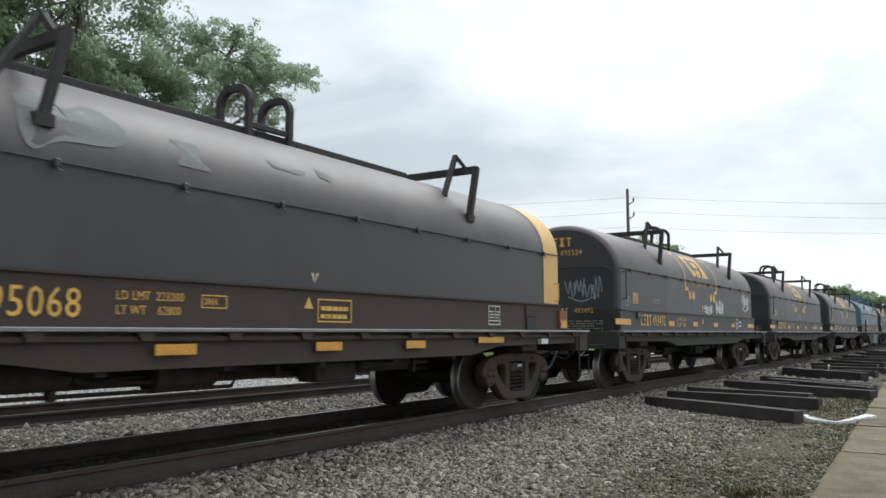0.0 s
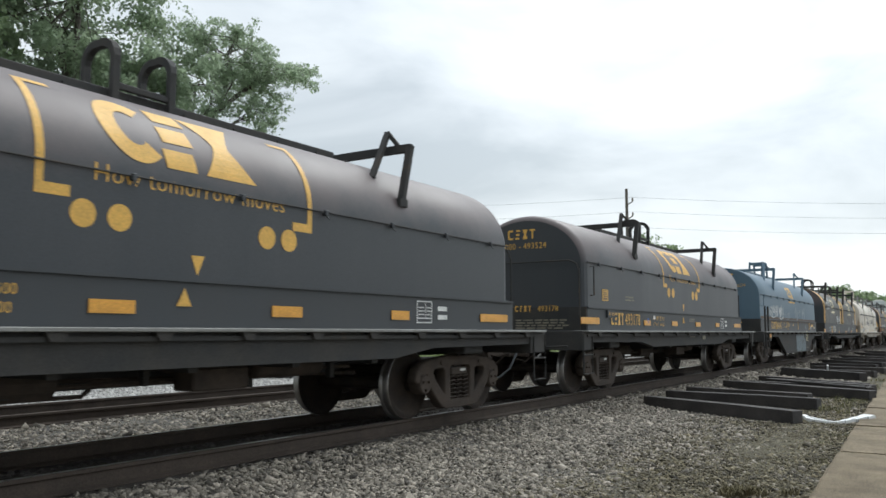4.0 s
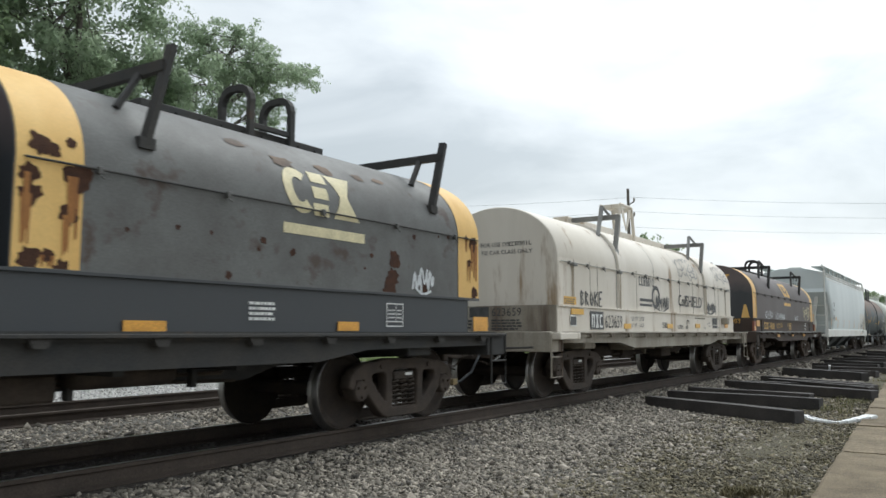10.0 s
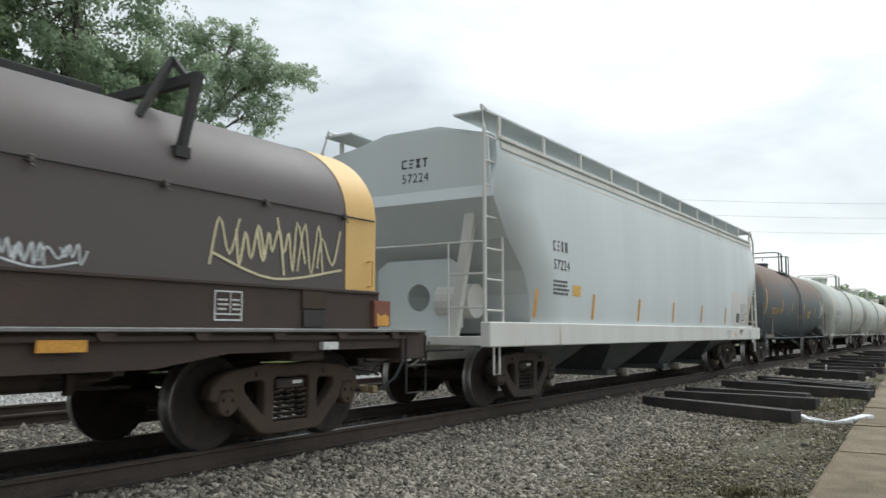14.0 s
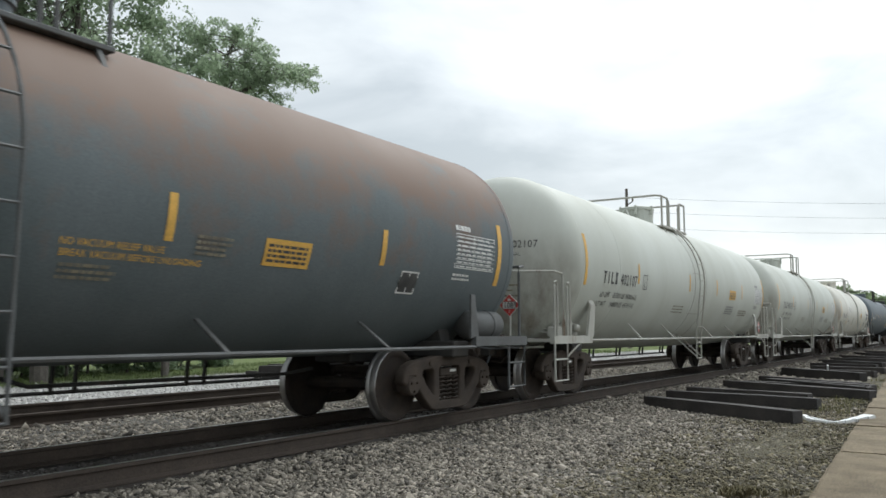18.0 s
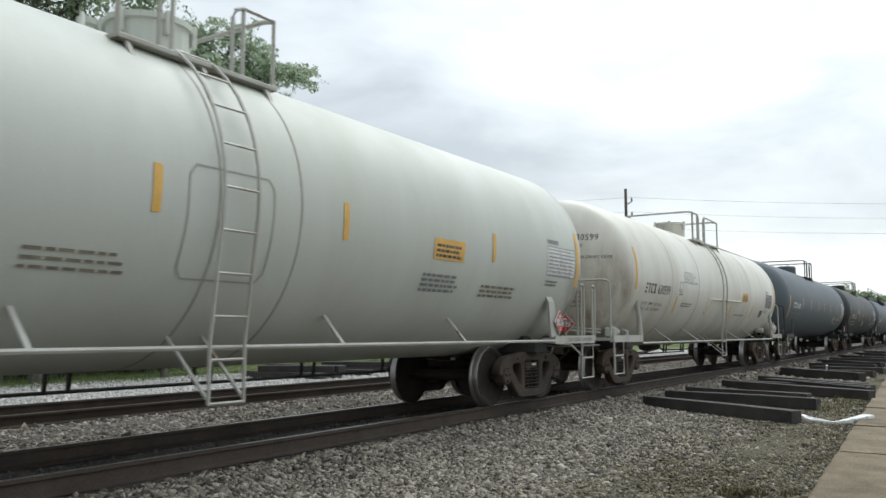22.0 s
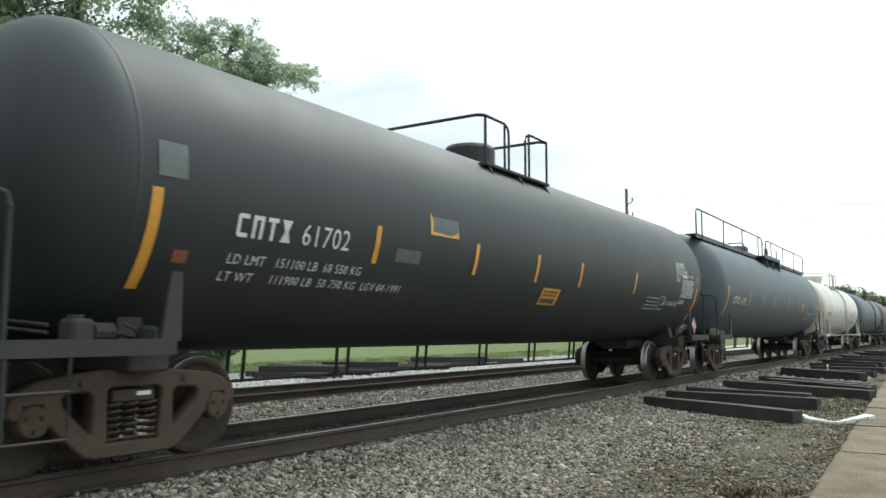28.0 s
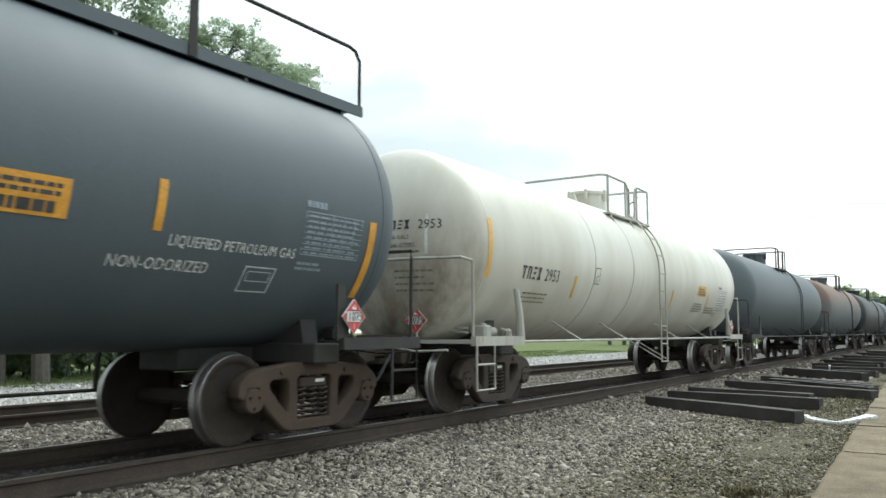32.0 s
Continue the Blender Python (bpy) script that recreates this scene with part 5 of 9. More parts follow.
HAND = {"B": (((0.1, 0.0), (0.15, 1.0)), ((0.1, 0.95), (0.7, 0.8), (0.25, 0.55), (0.8, 0.25), (0.1, 0.0))), "R": (((0.1, 0.0), (0.15, 0.95)), ((0.1, 0.9), (0.7, 0.75), (0.2, 0.5), (0.8, 0.0))),
        "O": (((0.5, 0.0), (0.1, 0.4), (0.4, 0.9), (0.85, 0.5), (0.5, 0.0)), ((0.45, 0.4), (0.55, 0.5))), "K": (((0.15, 0.0), (0.15, 1.0)), ((0.85, 1.0), (0.2, 0.45), (0.9, 0.0))),
        "E": (((0.9, 0.0), (0.15, 0.0), (0.2, 1.0), (0.95, 1.0)), ((0.18, 0.5), (0.7, 0.55)))}


def hand_word(surf, word, u, v, w, h, width, mat, parent, label):
    """A word sprayed by hand."""
    p = Paint(surf)
    for i, c in enumerate(word):
        for line in HAND[c]:
            p.stroke([(u + w * (i + 0.05 + 0.85 * a) / len(word), v + h * b) for a, b in line], width)
    return p.put("graffiti", mat, parent, label)


def coil_car_blue(rng):
    car = new_car("coil_car", "blue hooded coil car with a deep black fishbelly sill", "coil car")
    body = coil_frame(car, 15.0, M["frame_black"], M["deck_lip"], rng, M["black_paint"], fish=True, step=True)
    h = hood(car, -6.0, 6.0, M["hood_blue"], rng, guides=(-3.2, 3.13), hoops="square")
    w = M["lettering_yellow"]
    sf = hood_surface(0.0045)
    yellow_mark(sf, 0.0, 0.92, 0.48, h)
    Paint(sf).quad(-0.55, 0.73, 0.81, 0.79).put("yellow_line", w, h)
    ps = plane_side(-1.262)
    mark(ps, "ozxt", -4.32, 1.28, 0.24, w, body, 0.6, 0.22)
    words(ps, "496467", -3.36, 1.28, 0.24, w, body, "car_number", 0.95)
    weights(ps, -2.02, 1.32, "223500", "60090", w, body)
    reflector_row(((-3.44, 1.40, 0.05, 0.32), (-1.13, 1.40, 0.05, 0.32), (1.19, 1.40, 0.05, 0.30)), -1.262, body, w)
    reflector_row(((-5.54, 1.02, 0.5, 0.12),), -1.43, body)
    Paint(ps).poly([(-0.04, 1.38), (0.12, 1.38), (0.04, 1.54)]).put("triangle_mark", w, body)
    Paint(ps).outline(-0.98, 1.38, -0.72, 1.5, 0.012).lines(-0.95, 1.4, 0.2, 0.08, 2, rng).put("boxed_stencil", w, body)
    sf = hood_surface(0.0065)
    tag(sf, -4.5, 0.12, 1.55, 0.45, 8, rng, 0.04, M["spray_white"], h, "long white sprayed tag")
    tag(sf, -2.66, 0.07, 0.88, 0.52, 4, rng, 0.05, M["spray_white"], h, "white sprayed tag")
    tag(sf, -1.5, 0.05, 1.0, 0.35, 5, rng, 0.03, M["spray_pale"], h, "faded blue scrawl")
    tag(sf, 0.72, 0.1, 0.85, 0.5, 4, rng, 0.04, M["spray_pale"], h, "faded pale scrawl")
    tag(sf, 1.7, 0.22, 0.48, 0.36, 3, rng, 0.035, M["spray_pale"], h, "faded pale scrawl")
    tag(sf, 2.38, 0.14, 0.75, 0.5, 4, rng, 0.04, M["spray_pale"], h, "faded pale scrawl")
    fat_tag(-1.428, -0.42, 0.36, 2.25, 0.78, M["spray_steel"], M["black_paint"], body)
    Paint(hood_surface(0.004)).quad(-5.95, 0.035, 5.95, 0.12).put("rust_edge", M["rust_edge"], h, "rusty worn paint along the hood foot")
    Paint(ps).quad(-5.5, 1.535, 5.5, 1.572).put("rust_edge", M["rust_edge"], body, "rusty worn paint along the trough rim")
    reflector_row(((4.0, 1.40, 0.10, 0.30),), -1.262, body, w)
    Paint(ps).lines(4.5, 1.38, 0.65, 0.12, 2, rng, 0.9).put("small_stencil", w, body)
    Paint(ps).lines(5.25, 1.3, 0.25, 0.1, 2, rng, 0.9).put("small_stencil", M["lettering_cream"], body)
    tag(plane_side(-1.264), 4.15, 1.24, 0.38, 0.22, 3, rng, 0.018, M["spray_white"], body, "small chalky tag")
    tag(plane_side(-1.264), 2.9, 1.26, 0.3, 0.2, 3, rng, 0.014, M["spray_pale"], body, "small faded tag")
    small_marks(car, -1.428, 0.79, 2.02, rng, M["lettering_cream"], body, 1.4)
    Paint(plane_side(-1.428)).lines(1.95, 0.50, 0.5, 0.05, 1, rng).put("small_stencil", M["lettering_faded"], body)
    pe = plane_end(-6.006)
    end_line(pe, "b", "ozxt", -0.46, 2.92, 0.25, w, h)
    end_line(pe, "t", "FOR USE ON", -0.84, 2.71, 0.098, w, h)
    end_line(pe, "b", "ozxt", -0.04, 2.71, 0.098, w, h)
    end_line(pe, "t", "496274", 0.36, 2.71, 0.098, w, h)
    end_line(pe, "t", "THRU 496485", -0.42, 2.51, 0.105, w, h)
    pe = plane_end(-6.108)
    end_line(pe, "b", "ozxt", -0.5, 1.44, 0.16, w, body)
    end_line(pe, "t", "49646", 0.08, 1.44, 0.16, w, body)
    bm = bmesh.new()
    grab(bm, -5.75, -1.22, 2.05, -5.75, -1.22, 2.4, (0, -0.08, 0))
    part("grab_iron", bm, M["hood_blue"], h)
    return car


def rust_bloom(off, u, v, r, rng, parent, run=0.0, wide=1.0, tone="rust_dark"):
    """A ragged blister of rust through the paint, with rusty water run down below it."""
    if run:
        p = Paint(hood_surface(off - 0.001))
        for k in range(3):
            x, w, n = u + r * rng.uniform(-0.7, 0.7), r * rng.uniform(0.12, 0.3), run * rng.uniform(0.6, 1.0)
            p.coats.append(len(p.vs))
            p.poly([(x - w, v), (x - w * 0.5, max(0.01, v - n)), (x + w * 0.4, max(0.01, v - n * 0.95)), (x + w, v)])
        p.put("rust_run", M["rust_run"], parent, "orange rust run down the paint")
    ring = []
    for k in range(18):
        a = 2 * math.pi * k / 18
        q = r * rng.uniform(0.62, 1.12)
        ring.append((u + q * wide * math.cos(a), max(0.005, v + q * math.sin(a))))
    Paint(hood_surface(off)).blob(ring).put("rust_bloom", M[tone], parent, "blistered rust showing through the paint")


def coil_car_twin(rng):
    car = new_car("coil_car", "twin-hood grey coil car with rusty yellow bands and graffiti", "coil car")
    body = coil_frame(car, 16.4, M["frame_black"], M["frame_black"], rng, M["black_paint"], deck=1.12, trucks=5.55)
    w = M["lettering_yellow"]
    pale = M["lettering_cream"]
    for i, (a, b) in enumerate(((-6.75, 0.1), (0.42, 7.12))):
        h = hood(car, a, b, M["hood_grey"], rng, band=M["yellow_worn"], guides=(a + 1.15, b - 1.1), end_mat=M["hood_black"], ridge=(a + 1.8, b - 2.15))
        x = a + 3.35 if i == 0 else a + 3.4
        sf = hood_surface(0.0045)
        yellow_mark(sf, x, 0.80, 0.52, h, pale)
        Paint(sf).quad(x - 0.62, 0.57, x + 0.70, 0.68, 2).put("yellow_line", pale, h)
        sf = hood_surface(0.0065)
        tag(sf, b - (2.15 if i == 0 else 1.6), 0.05, 1.3 if i == 0 else 0.42, 0.5 if i == 0 else 0.34, 4 if i == 0 else 3, rng, 0.045, M["spray_white"], h, "white sprayed scrawl")
        for du, v, r, run in ((0.19, 0.98, 0.10, 0.0), (0.30, 0.94, 0.06, 0.0), (0.11, 0.74, 0.09, 0.5), (0.12, 0.58, 0.11, 0.4), (0.50, 0.76, 0.13, 0.5), (0.44, 0.45, 0.09, 0.35), (0.14, 0.10, 0.10, 0.0), (0.28, 0.13, 0.06, 0.1), (0.40, 0.03, 0.08, 0.0), (0.44, 1.02, 0.05, 0.0)):
            rust_bloom(0.011, a + du, v, r, rng, h, run)
        for du, v, r, run in ((0.16, 0.78, 0.12, 0.6), (0.27, 0.52, 0.06, 0.3), (0.12, 0.10, 0.09, 0.0), (0.35, 0.85, 0.05, 0.2)):
            rust_bloom(0.011, b - du, v, r, rng, h, run)
        for k in range(14):
            rust_bloom(0.004, rng.uniform(a + 0.8, b - 0.8), rng.uniform(0.05, 0.85), rng.uniform(0.02, 0.05), rng, h)
        for k in range(6):
            rust_bloom(0.004, rng.uniform(a + 2.2, b - 2.0), rng.uniform(1.35, 1.65), rng.uniform(0.05, 0.09), rng, h, 0.0, 2.2, "rust_edge")
        for du, v, r in ((2.05, 0.2, 0.14), (2.0, 0.42, 0.12), (2.1, 0.05, 0.15), (1.35, 0.1, 0.08)):
            rust_bloom(0.004, b - du, v, r, rng, h)
        if i == 0:
            for pts in ([(-5.60, 1.32), (-5.50, 0.74), (-5.30, 0.74), (-5.28, 0.95), (-5.15, 0.74), (-4.95, 0.78), (-5.12, 1.05), (-4.98, 1.38), (-5.2, 1.40), (-5.3, 1.18), (-5.36, 1.36)],
                        [(-4.92, 1.38), (-4.93, 0.76), (-4.76, 0.76), (-4.72, 0.95), (-4.58, 0.78), (-4.44, 0.78), (-4.58, 1.08), (-4.42, 1.25), (-4.55, 1.46)],
                        [(-4.38, 1.48), (-4.42, 0.8), (-4.02, 0.82), (-4.2, 1.0), (-4.18, 1.12), (-4.28, 1.2), (-4.12, 1.3), (-4.12, 1.5)]):
                Paint(sf).blob(pts).put("graffiti", M["spray_white"], h, "big white sprayed block shape")
            end_line(plane_end(a - 0.006), "b", "ozxt", -0.12, 2.72, 0.2, M["lettering_white"], h)
    ps = plane_side(-1.262)
    mark(ps, "nxo", -4.64, 1.2, 0.26, w, body, 0.6, 0.2)
    words(ps, "627902", -3.77, 1.2, 0.26, pale, body, "car_number", 0.9)
    weights(ps, -1.9, 1.24, "188800", "71200", M["lettering_faded"], body)
    reflector_row(((-6.92, 1.23, 0.44, 0.19), (-4.34, 1.155, 0.46, 0.06), (-1.57, 1.16, 0.38, 0.07), (1.56, 1.18, 0.42, 0.1), (4.2, 1.2, 0.36, 0.1), (7.1, 1.25, 0.4, 0.2)), -1.266, body)
    small_marks(car, -1.262, 1.2, 4.9, rng, M["lettering_white"], body)
    tag(plane_side(-1.268), -3.75, 1.2, 0.75, 0.34, 3, rng, 0.03, M["spray_white"], body, "white scrawl over the number")
    tag(plane_side(-1.268), -5.4, 1.22, 0.75, 0.28, 4, rng, 0.02, M["spray_pale"], body, "thin scrawl")
    Paint(ps).lines(2.72, 1.25, 0.35, 0.2, 4, rng).put("small_stencil", M["lettering_white"], body)
    pe = plane_end(-6.808)
    end_line(pe, "t", "627902", 0.05, 1.46, 0.14, w, body)
    return car


def coil_car_white(rng):
    car = new_car("coil_car", "dirty white hooded coil car with black stencils and graffiti", "coil car")
    body = coil_frame(car, 15.1, M["frame_grey"], M["frame_grey"], rng, M["hood_white"], deck=1.15)
    h = hood(car, -6.0, 6.0, M["hood_white"], rng, guides=(-3.12, 3.12), hoops="square", ribs=(-3.17, 3.17), ridge=(-3.2, 3.2))
    for x in (-5.34, -4.6, -4.25, -2.1, -0.96, 0.96, 2.1, 4.25, 4.6, 5.34):
        bm = bmesh.new()
        box(bm, x - 0.007, -HOOD_W - 0.004, HOOD_Z0, x + 0.007, -HOOD_W + 0.01, HOOD_SEAM)
        part("panel_joint", bm, M["frame_grey"], h)
    for x in (-0.96, 0.96, -3.08, 3.08, -3.26, 3.26):
        Paint(hood_surface(0.004)).quad(x - 0.011, 0.0, x + 0.011, 2.2, 26).put("panel_joint", M["deck_lip"], h, "dirt-filled hood joint")
    for x in (-3.17, 3.17, 5.4, -5.4):
        Paint(hood_surface(0.053 if abs(x) < 4 else 0.004)).quad(x - 0.05, 0.02, x + 0.03, 0.72, 6, 0.02).put("rust_stain", M["stain"], h, "brown rust stain run down from a fitting")
        bm = bmesh.new()
        box(bm, x - 0.07, -HOOD_W - 0.075, 2.30, x + 0.07, -HOOD_W + 0.0, 2.36, 0.008)
        part("hood_latch", bm, M["deck_lip"], h, "rusty hood latch")
    k = M["lettering_black"]
    sf = hood_surface(0.0045)
    mark(sf, "oonnnil", -1.95, 0.55, 0.2, k, h, 0.52, 0.22)
    Paint(sf).quad(-1.92, 0.22, -1.1, 0.28).put("black_bar", k, h)
    Paint(sf).quad(-1.92, 0.12, -1.1, 0.17).put("black_bar", k, h)
    Paint(sf).stroke([(-0.85 + 0.24 * math.cos(a), 0.33 + 0.22 * math.sin(a)) for a in [j * 0.35 for j in range(15)]], 0.09).put("wheel_mark", k, h, "black painted wheel-on-rails mark")
    p = Paint(sf)
    for d in (-0.008, 0.0, 0.008):
        for word, u, sp in (("Coil", 0.82, 0.92), ("SHIELD", 1.43, 1.08)):
            p.coats.append(len(p.vs))
            p.text(word, u + d, 0.19, 0.28, sp)
    p.put("hood_lettering", k, h, "bold black stencilled trade lettering")
    words(sf, "2", 2.9, 0.37, 0.11, k, h, "hood_lettering", 0.8)
    sf = hood_surface(0.0065)
    hand_word(sf, "BROKE", -5.08, 0.04, 1.05, 0.27, 0.045, k, h, "black sprayed word")
    tag(sf, -0.84, 0.04, 0.87, 0.36, 5, rng, 0.045, k, h, "black sprayed tag")
    tag(sf, 3.3, 0.05, 0.95, 0.3, 5, rng, 0.05, k, h, "black sprayed tag")
    bubble_tag(sf, 0.97, 0.88, 1.63, 0.6, 0.026, M["lettering_grey"], h)
    bubble_tag(sf, 4.42, 0.97, 1.5, 0.55, 0.024, M["lettering_grey"], h)
    Paint(hood_surface(0.0045)).quad(-5.79, 0.04, -5.26, 0.18).put("yellow_notice", M["lettering_yellow"], h)
    Paint(hood_surface(0.006)).lines(-5.76, 0.05, 0.46, 0.11, 3, rng).put("notice_print", k, h)
    Paint(plane_side(-1.262)).quad(-4.72, 1.19, -4.08, 1.52).put("black_panel", k, body)
    mark(plane_side(-1.266), "nxo", -4.66, 1.22, 0.25, M["lettering_white"], body, 0.56, 0.2)
    ps = plane_side(-1.262)
    words(ps, "623659", -4.0, 1.22, 0.25, k, body, "car_number", 0.82)
    weights(ps, -2.55, 1.24, "221900", "64100", k, body)
    mark(ps, "ozxz", -0.55, 1.24, 0.12, k, body)
    mark(ps, "oonnnil", 0.64, 1.225, 0.085, k, body)
    Paint(ps).stroke([(1.44 + 0.10 * math.cos(a), 1.36 + 0.07 * math.sin(a)) for a in [-0.2 + 0.35 * j for j in range(14)]], 0.032).put("wheel_mark", k, body, "black painted wheel-on-rails mark")
    Paint(ps).quad(1.25, 1.225, 1.46, 1.25).quad(1.25, 1.265, 1.46, 1.285).put("black_bar", k, body)
    reflector_row(((-5.3, 1.50, 0.55, 0.1), (-2.8, 1.26, 0.38, 0.1), (0.0, 1.28, 0.4, 0.1), (2.3, 1.3, 0.4, 0.1)), -1.266, body, M["lettering_yellow"])
    bm = bmesh.new()
    box(bm, -6.75, -1.60, 1.02, -5.95, -1.36, 1.13, 0.01)
    part("footboard", bm, M["hood_white"], body)
    Paint(ps).outline(-5.62, 1.24, -5.34, 1.43, 0.02).put("card_frame", M["lettering_white"], body)
    Paint(plane_side(-1.265)).quad(-5.6, 1.26, -5.36, 1.41).put("card_board", k, body)
    words(ps, "F51", 2.9, 1.22, 0.085, k, body)
    Paint(ps).lines(2.1, 1.48, 1.05, 0.06, 1, rng).put("small_stencil", M["lettering_faded"], body)
    Paint(ps).outline(3.28, 1.3, 3.5, 1.39, 0.012).put("boxed_stencil", k, body)
    for u in (3.75, 4.0):
        Paint(ps).quad(u, 1.34, u + 0.23, 1.52).put("stencil_panel", k, body)
    Paint(ps).quad(3.75, 1.25, 4.22, 1.32).put("stencil_panel", k, body)
    Paint(ps).outline(4.25, 1.26, 4.46, 1.51, 0.012).put("boxed_stencil", k, body)
    reflector_row(((5.2, 1.37, 0.34, 0.2),), -1.266, body)
    bm = bmesh.new()
    box(bm, 4.72, -1.42, 1.36, 4.95, -1.25, 1.54, 0.015)
    part("valve_cover", bm, M["frame_grey"], body)
    pe = plane_end(-6.006)
    end_line(pe, "t", "FOR USE ON", -0.3, 2.66, 0.075, k, h)
    end_line(pe, "b", "oonnnil", 0.27, 2.66, 0.075, k, h)
    end_line(pe, "t", "FSI CAR CLASS ONLY", -0.28, 2.52, 0.075, k, h)
    pe = plane_end(-6.158)
    Paint(pe).quad(-0.45, 1.40, -0.05, 1.58).put("black_panel", k, body)
    end_line(pe, "t", "623659", 0.0, 1.42, 0.14, k, body)
    Paint(pe).lines(0.0, 1.18, 0.6, 0.2, 4, rng).put("small_stencil", k, body)
    Paint(pe).lines(-1.1, 1.2, 0.7, 0.18, 3, rng).put("small_stencil", k, body)
    return car


def coil_car_banded(label, number, limits, rng, brown):
    """Coil car with yellow hood bands: the brown one with a mark and tags, the black one with patched paint."""
    car = new_car("coil_car", label, "coil car")
    fm = M["frame_brown"]
    body = coil_frame(car, 15.0, fm, M["deck_lip"], rng, fm, tone="rust")
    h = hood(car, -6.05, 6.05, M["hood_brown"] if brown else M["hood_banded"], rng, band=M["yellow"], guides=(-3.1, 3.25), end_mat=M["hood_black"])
    w = M["lettering_yellow"]
    ps = plane_side(-1.262)
    mark(ps, "ozxt", -4.56, 1.25, 0.23, w, body, 0.6, 0.22)
    words(ps, number, -3.66, 1.25, 0.23, w, body, "car_number", 0.86)
    weights(ps, -2.47, 1.28, *limits, w, body, 0.075)
    Paint(ps).outline(-1.6, 1.35, -1.3, 1.47, 0.010).text("286K", -1.575, 1.38, 0.062, 0.86).put("boxed_stencil", w, body)
    Paint(ps).poly([(-0.26, 1.38), (-0.12, 1.38), (-0.19, 1.50)]).put("triangle_mark", w, body)
    Paint(ps).outline(-0.05, 1.24, 0.51, 1.49, 0.015).lines(0.0, 1.28, 0.46, 0.17, 2, rng).put("boxed_stencil", w, body)
    small_marks(car, -1.262, 1.24, 3.6, rng, M["lettering_white"], body)
    reflector_row(((-5.52, 1.44, 0.44, 0.2),), -1.262, body)
    reflector_row(((-3.26, 1.03, 0.42, 0.09), (-0.5, 1.03, 0.38, 0.08), (2.0, 1.03, 0.4, 0.09)) if brown else ((-2.03, 0.99, 0.42, 0.09), (-0.1, 0.99, 0.4, 0.09), (1.47, 0.99, 0.4, 0.09), (3.3, 1.03, 0.7, 0.08)), -1.475, body)
    bm = bmesh.new()
    box(bm, -6.3, -1.30, 1.18, -6.02, -1.24, 1.5)
    part("end_plate", bm, M["red_oxide"], body)
    bm = bmesh.new()
    box(bm, 5.95, -1.30, 1.2, 6.25, -1.25, 1.5)
    part("end_plate", bm, M["red_oxide"], body)
    for u in (-6.27, 5.99):
        Paint(plane_side(-1.304)).blob([(u, 1.21), (u + 0.22, 1.21), (u + 0.23, 1.31), (u + 0.15, 1.35), (u + 0.07, 1.32), (u, 1.36)]).put("plate_patch", M["orange"], body, "worn orange reflective patch")
    for u in (4.76, -5.03):
        bm = bmesh.new()
        box(bm, u, -1.275, 1.38, u + 0.38, -1.25, 1.565, 0.004)
        part("repair_patch", bm, M["truck_rust"], body, "brown welded repair patch")
        # no hollow is cut: a dark plate carries the recess's shade
        bm = bmesh.new()
        box(bm, u + 0.02, -1.28, 1.19, u + 0.33, -1.25, 1.36, 0.004)
        part("lift_pocket", bm, M["tie_wood"], body, "dark plate painted as the shade of a recess")
    bm = bmesh.new()
    box(bm, 4.86, -1.485, 0.955, 5.10, -1.42, 1.035, 0.006)
    part("sill_plate", bm, M["lettering_white"], body, "small white builder's plate")
    for x in (-5.9, 5.9):
        bm = bmesh.new()
        grab(bm, x, -1.23, 1.66, x, -1.23, 2.3 if x < 0 else 1.95, (0, -0.07, 0))
        part("grab_iron", bm, M["yellow_worn"], h)
    if brown:
        sf = hood_surface(0.0045)
        yellow_mark(sf, 0.0, 0.92, 0.58, h)
        Paint(sf).quad(-0.55, 0.58, 0.1, 0.69).put("yellow_line", w, h)
        Paint(sf).quad(0.12, 0.58, 0.78, 0.69).put("yellow_line", w, h)
        sf = hood_surface(0.0065)
        tag(sf, -4.14, 0.05, 1.35, 0.3, 6, rng, 0.024, M["spray_white"], h, "chalky white tag")
        tag(sf, -2.4, 0.05, 0.65, 0.32, 3, rng, 0.022, M["spray_white"], h, "chalky white tag")
        tag(sf, -1.63, 0.03, 1.02, 0.25, 6, rng, 0.04, M["spray_white"], h, "white sprayed tag")
        tag(sf, 1.6, 0.05, 0.7, 0.2, 4, rng, 0.022, M["spray_white"], h, "small white tag")
        tag(sf, 3.6, 0.12, 1.75, 0.6, 6, rng, 0.03, M["lettering_cream"], h, "outlined yellow sprayed letters")
        Paint(plane_end(-6.056)).poly([(0.85, 1.62), (1.12, 1.62), (1.02, 2.05), (0.95, 2.05)]).put("yellow_patch", M["yellow_worn"], h)
    else:
        sf = hood_surface(0.005)
        cloud = [(-3.28, 1.4), (-3.02, 1.51), (-2.89, 1.35), (-2.65, 1.47), (-2.42, 1.36), (-2.33, 1.2), (-2.5, 1.07), (-2.96, 1.03), (-3.19, 0.92), (-3.29, 1.05)]
        for pts in (smooth(cloud + cloud[:1], 3), [(-1.87, 1.31), (-1.58, 1.31), (-1.48, 1.03), (-1.84, 1.04)], [(-0.64, 1.36), (-0.3, 1.29), (-0.05, 1.32), (-0.2, 1.24), (-0.6, 1.27)], [(0.1, 1.40), (0.36, 1.34), (0.3, 1.24), (0.12, 1.28)]):
            cu, cv = sum(p[0] for p in pts) / len(pts), sum(p[1] for p in pts) / len(pts)
            p = Paint(sf)
            for j in range(len(pts)):
                p.poly([(cu, cv), pts[j], pts[(j + 1) % len(pts)]])
            p.put("paint_patch", M["bare_patch"], h, "bare grey patch in the paint")
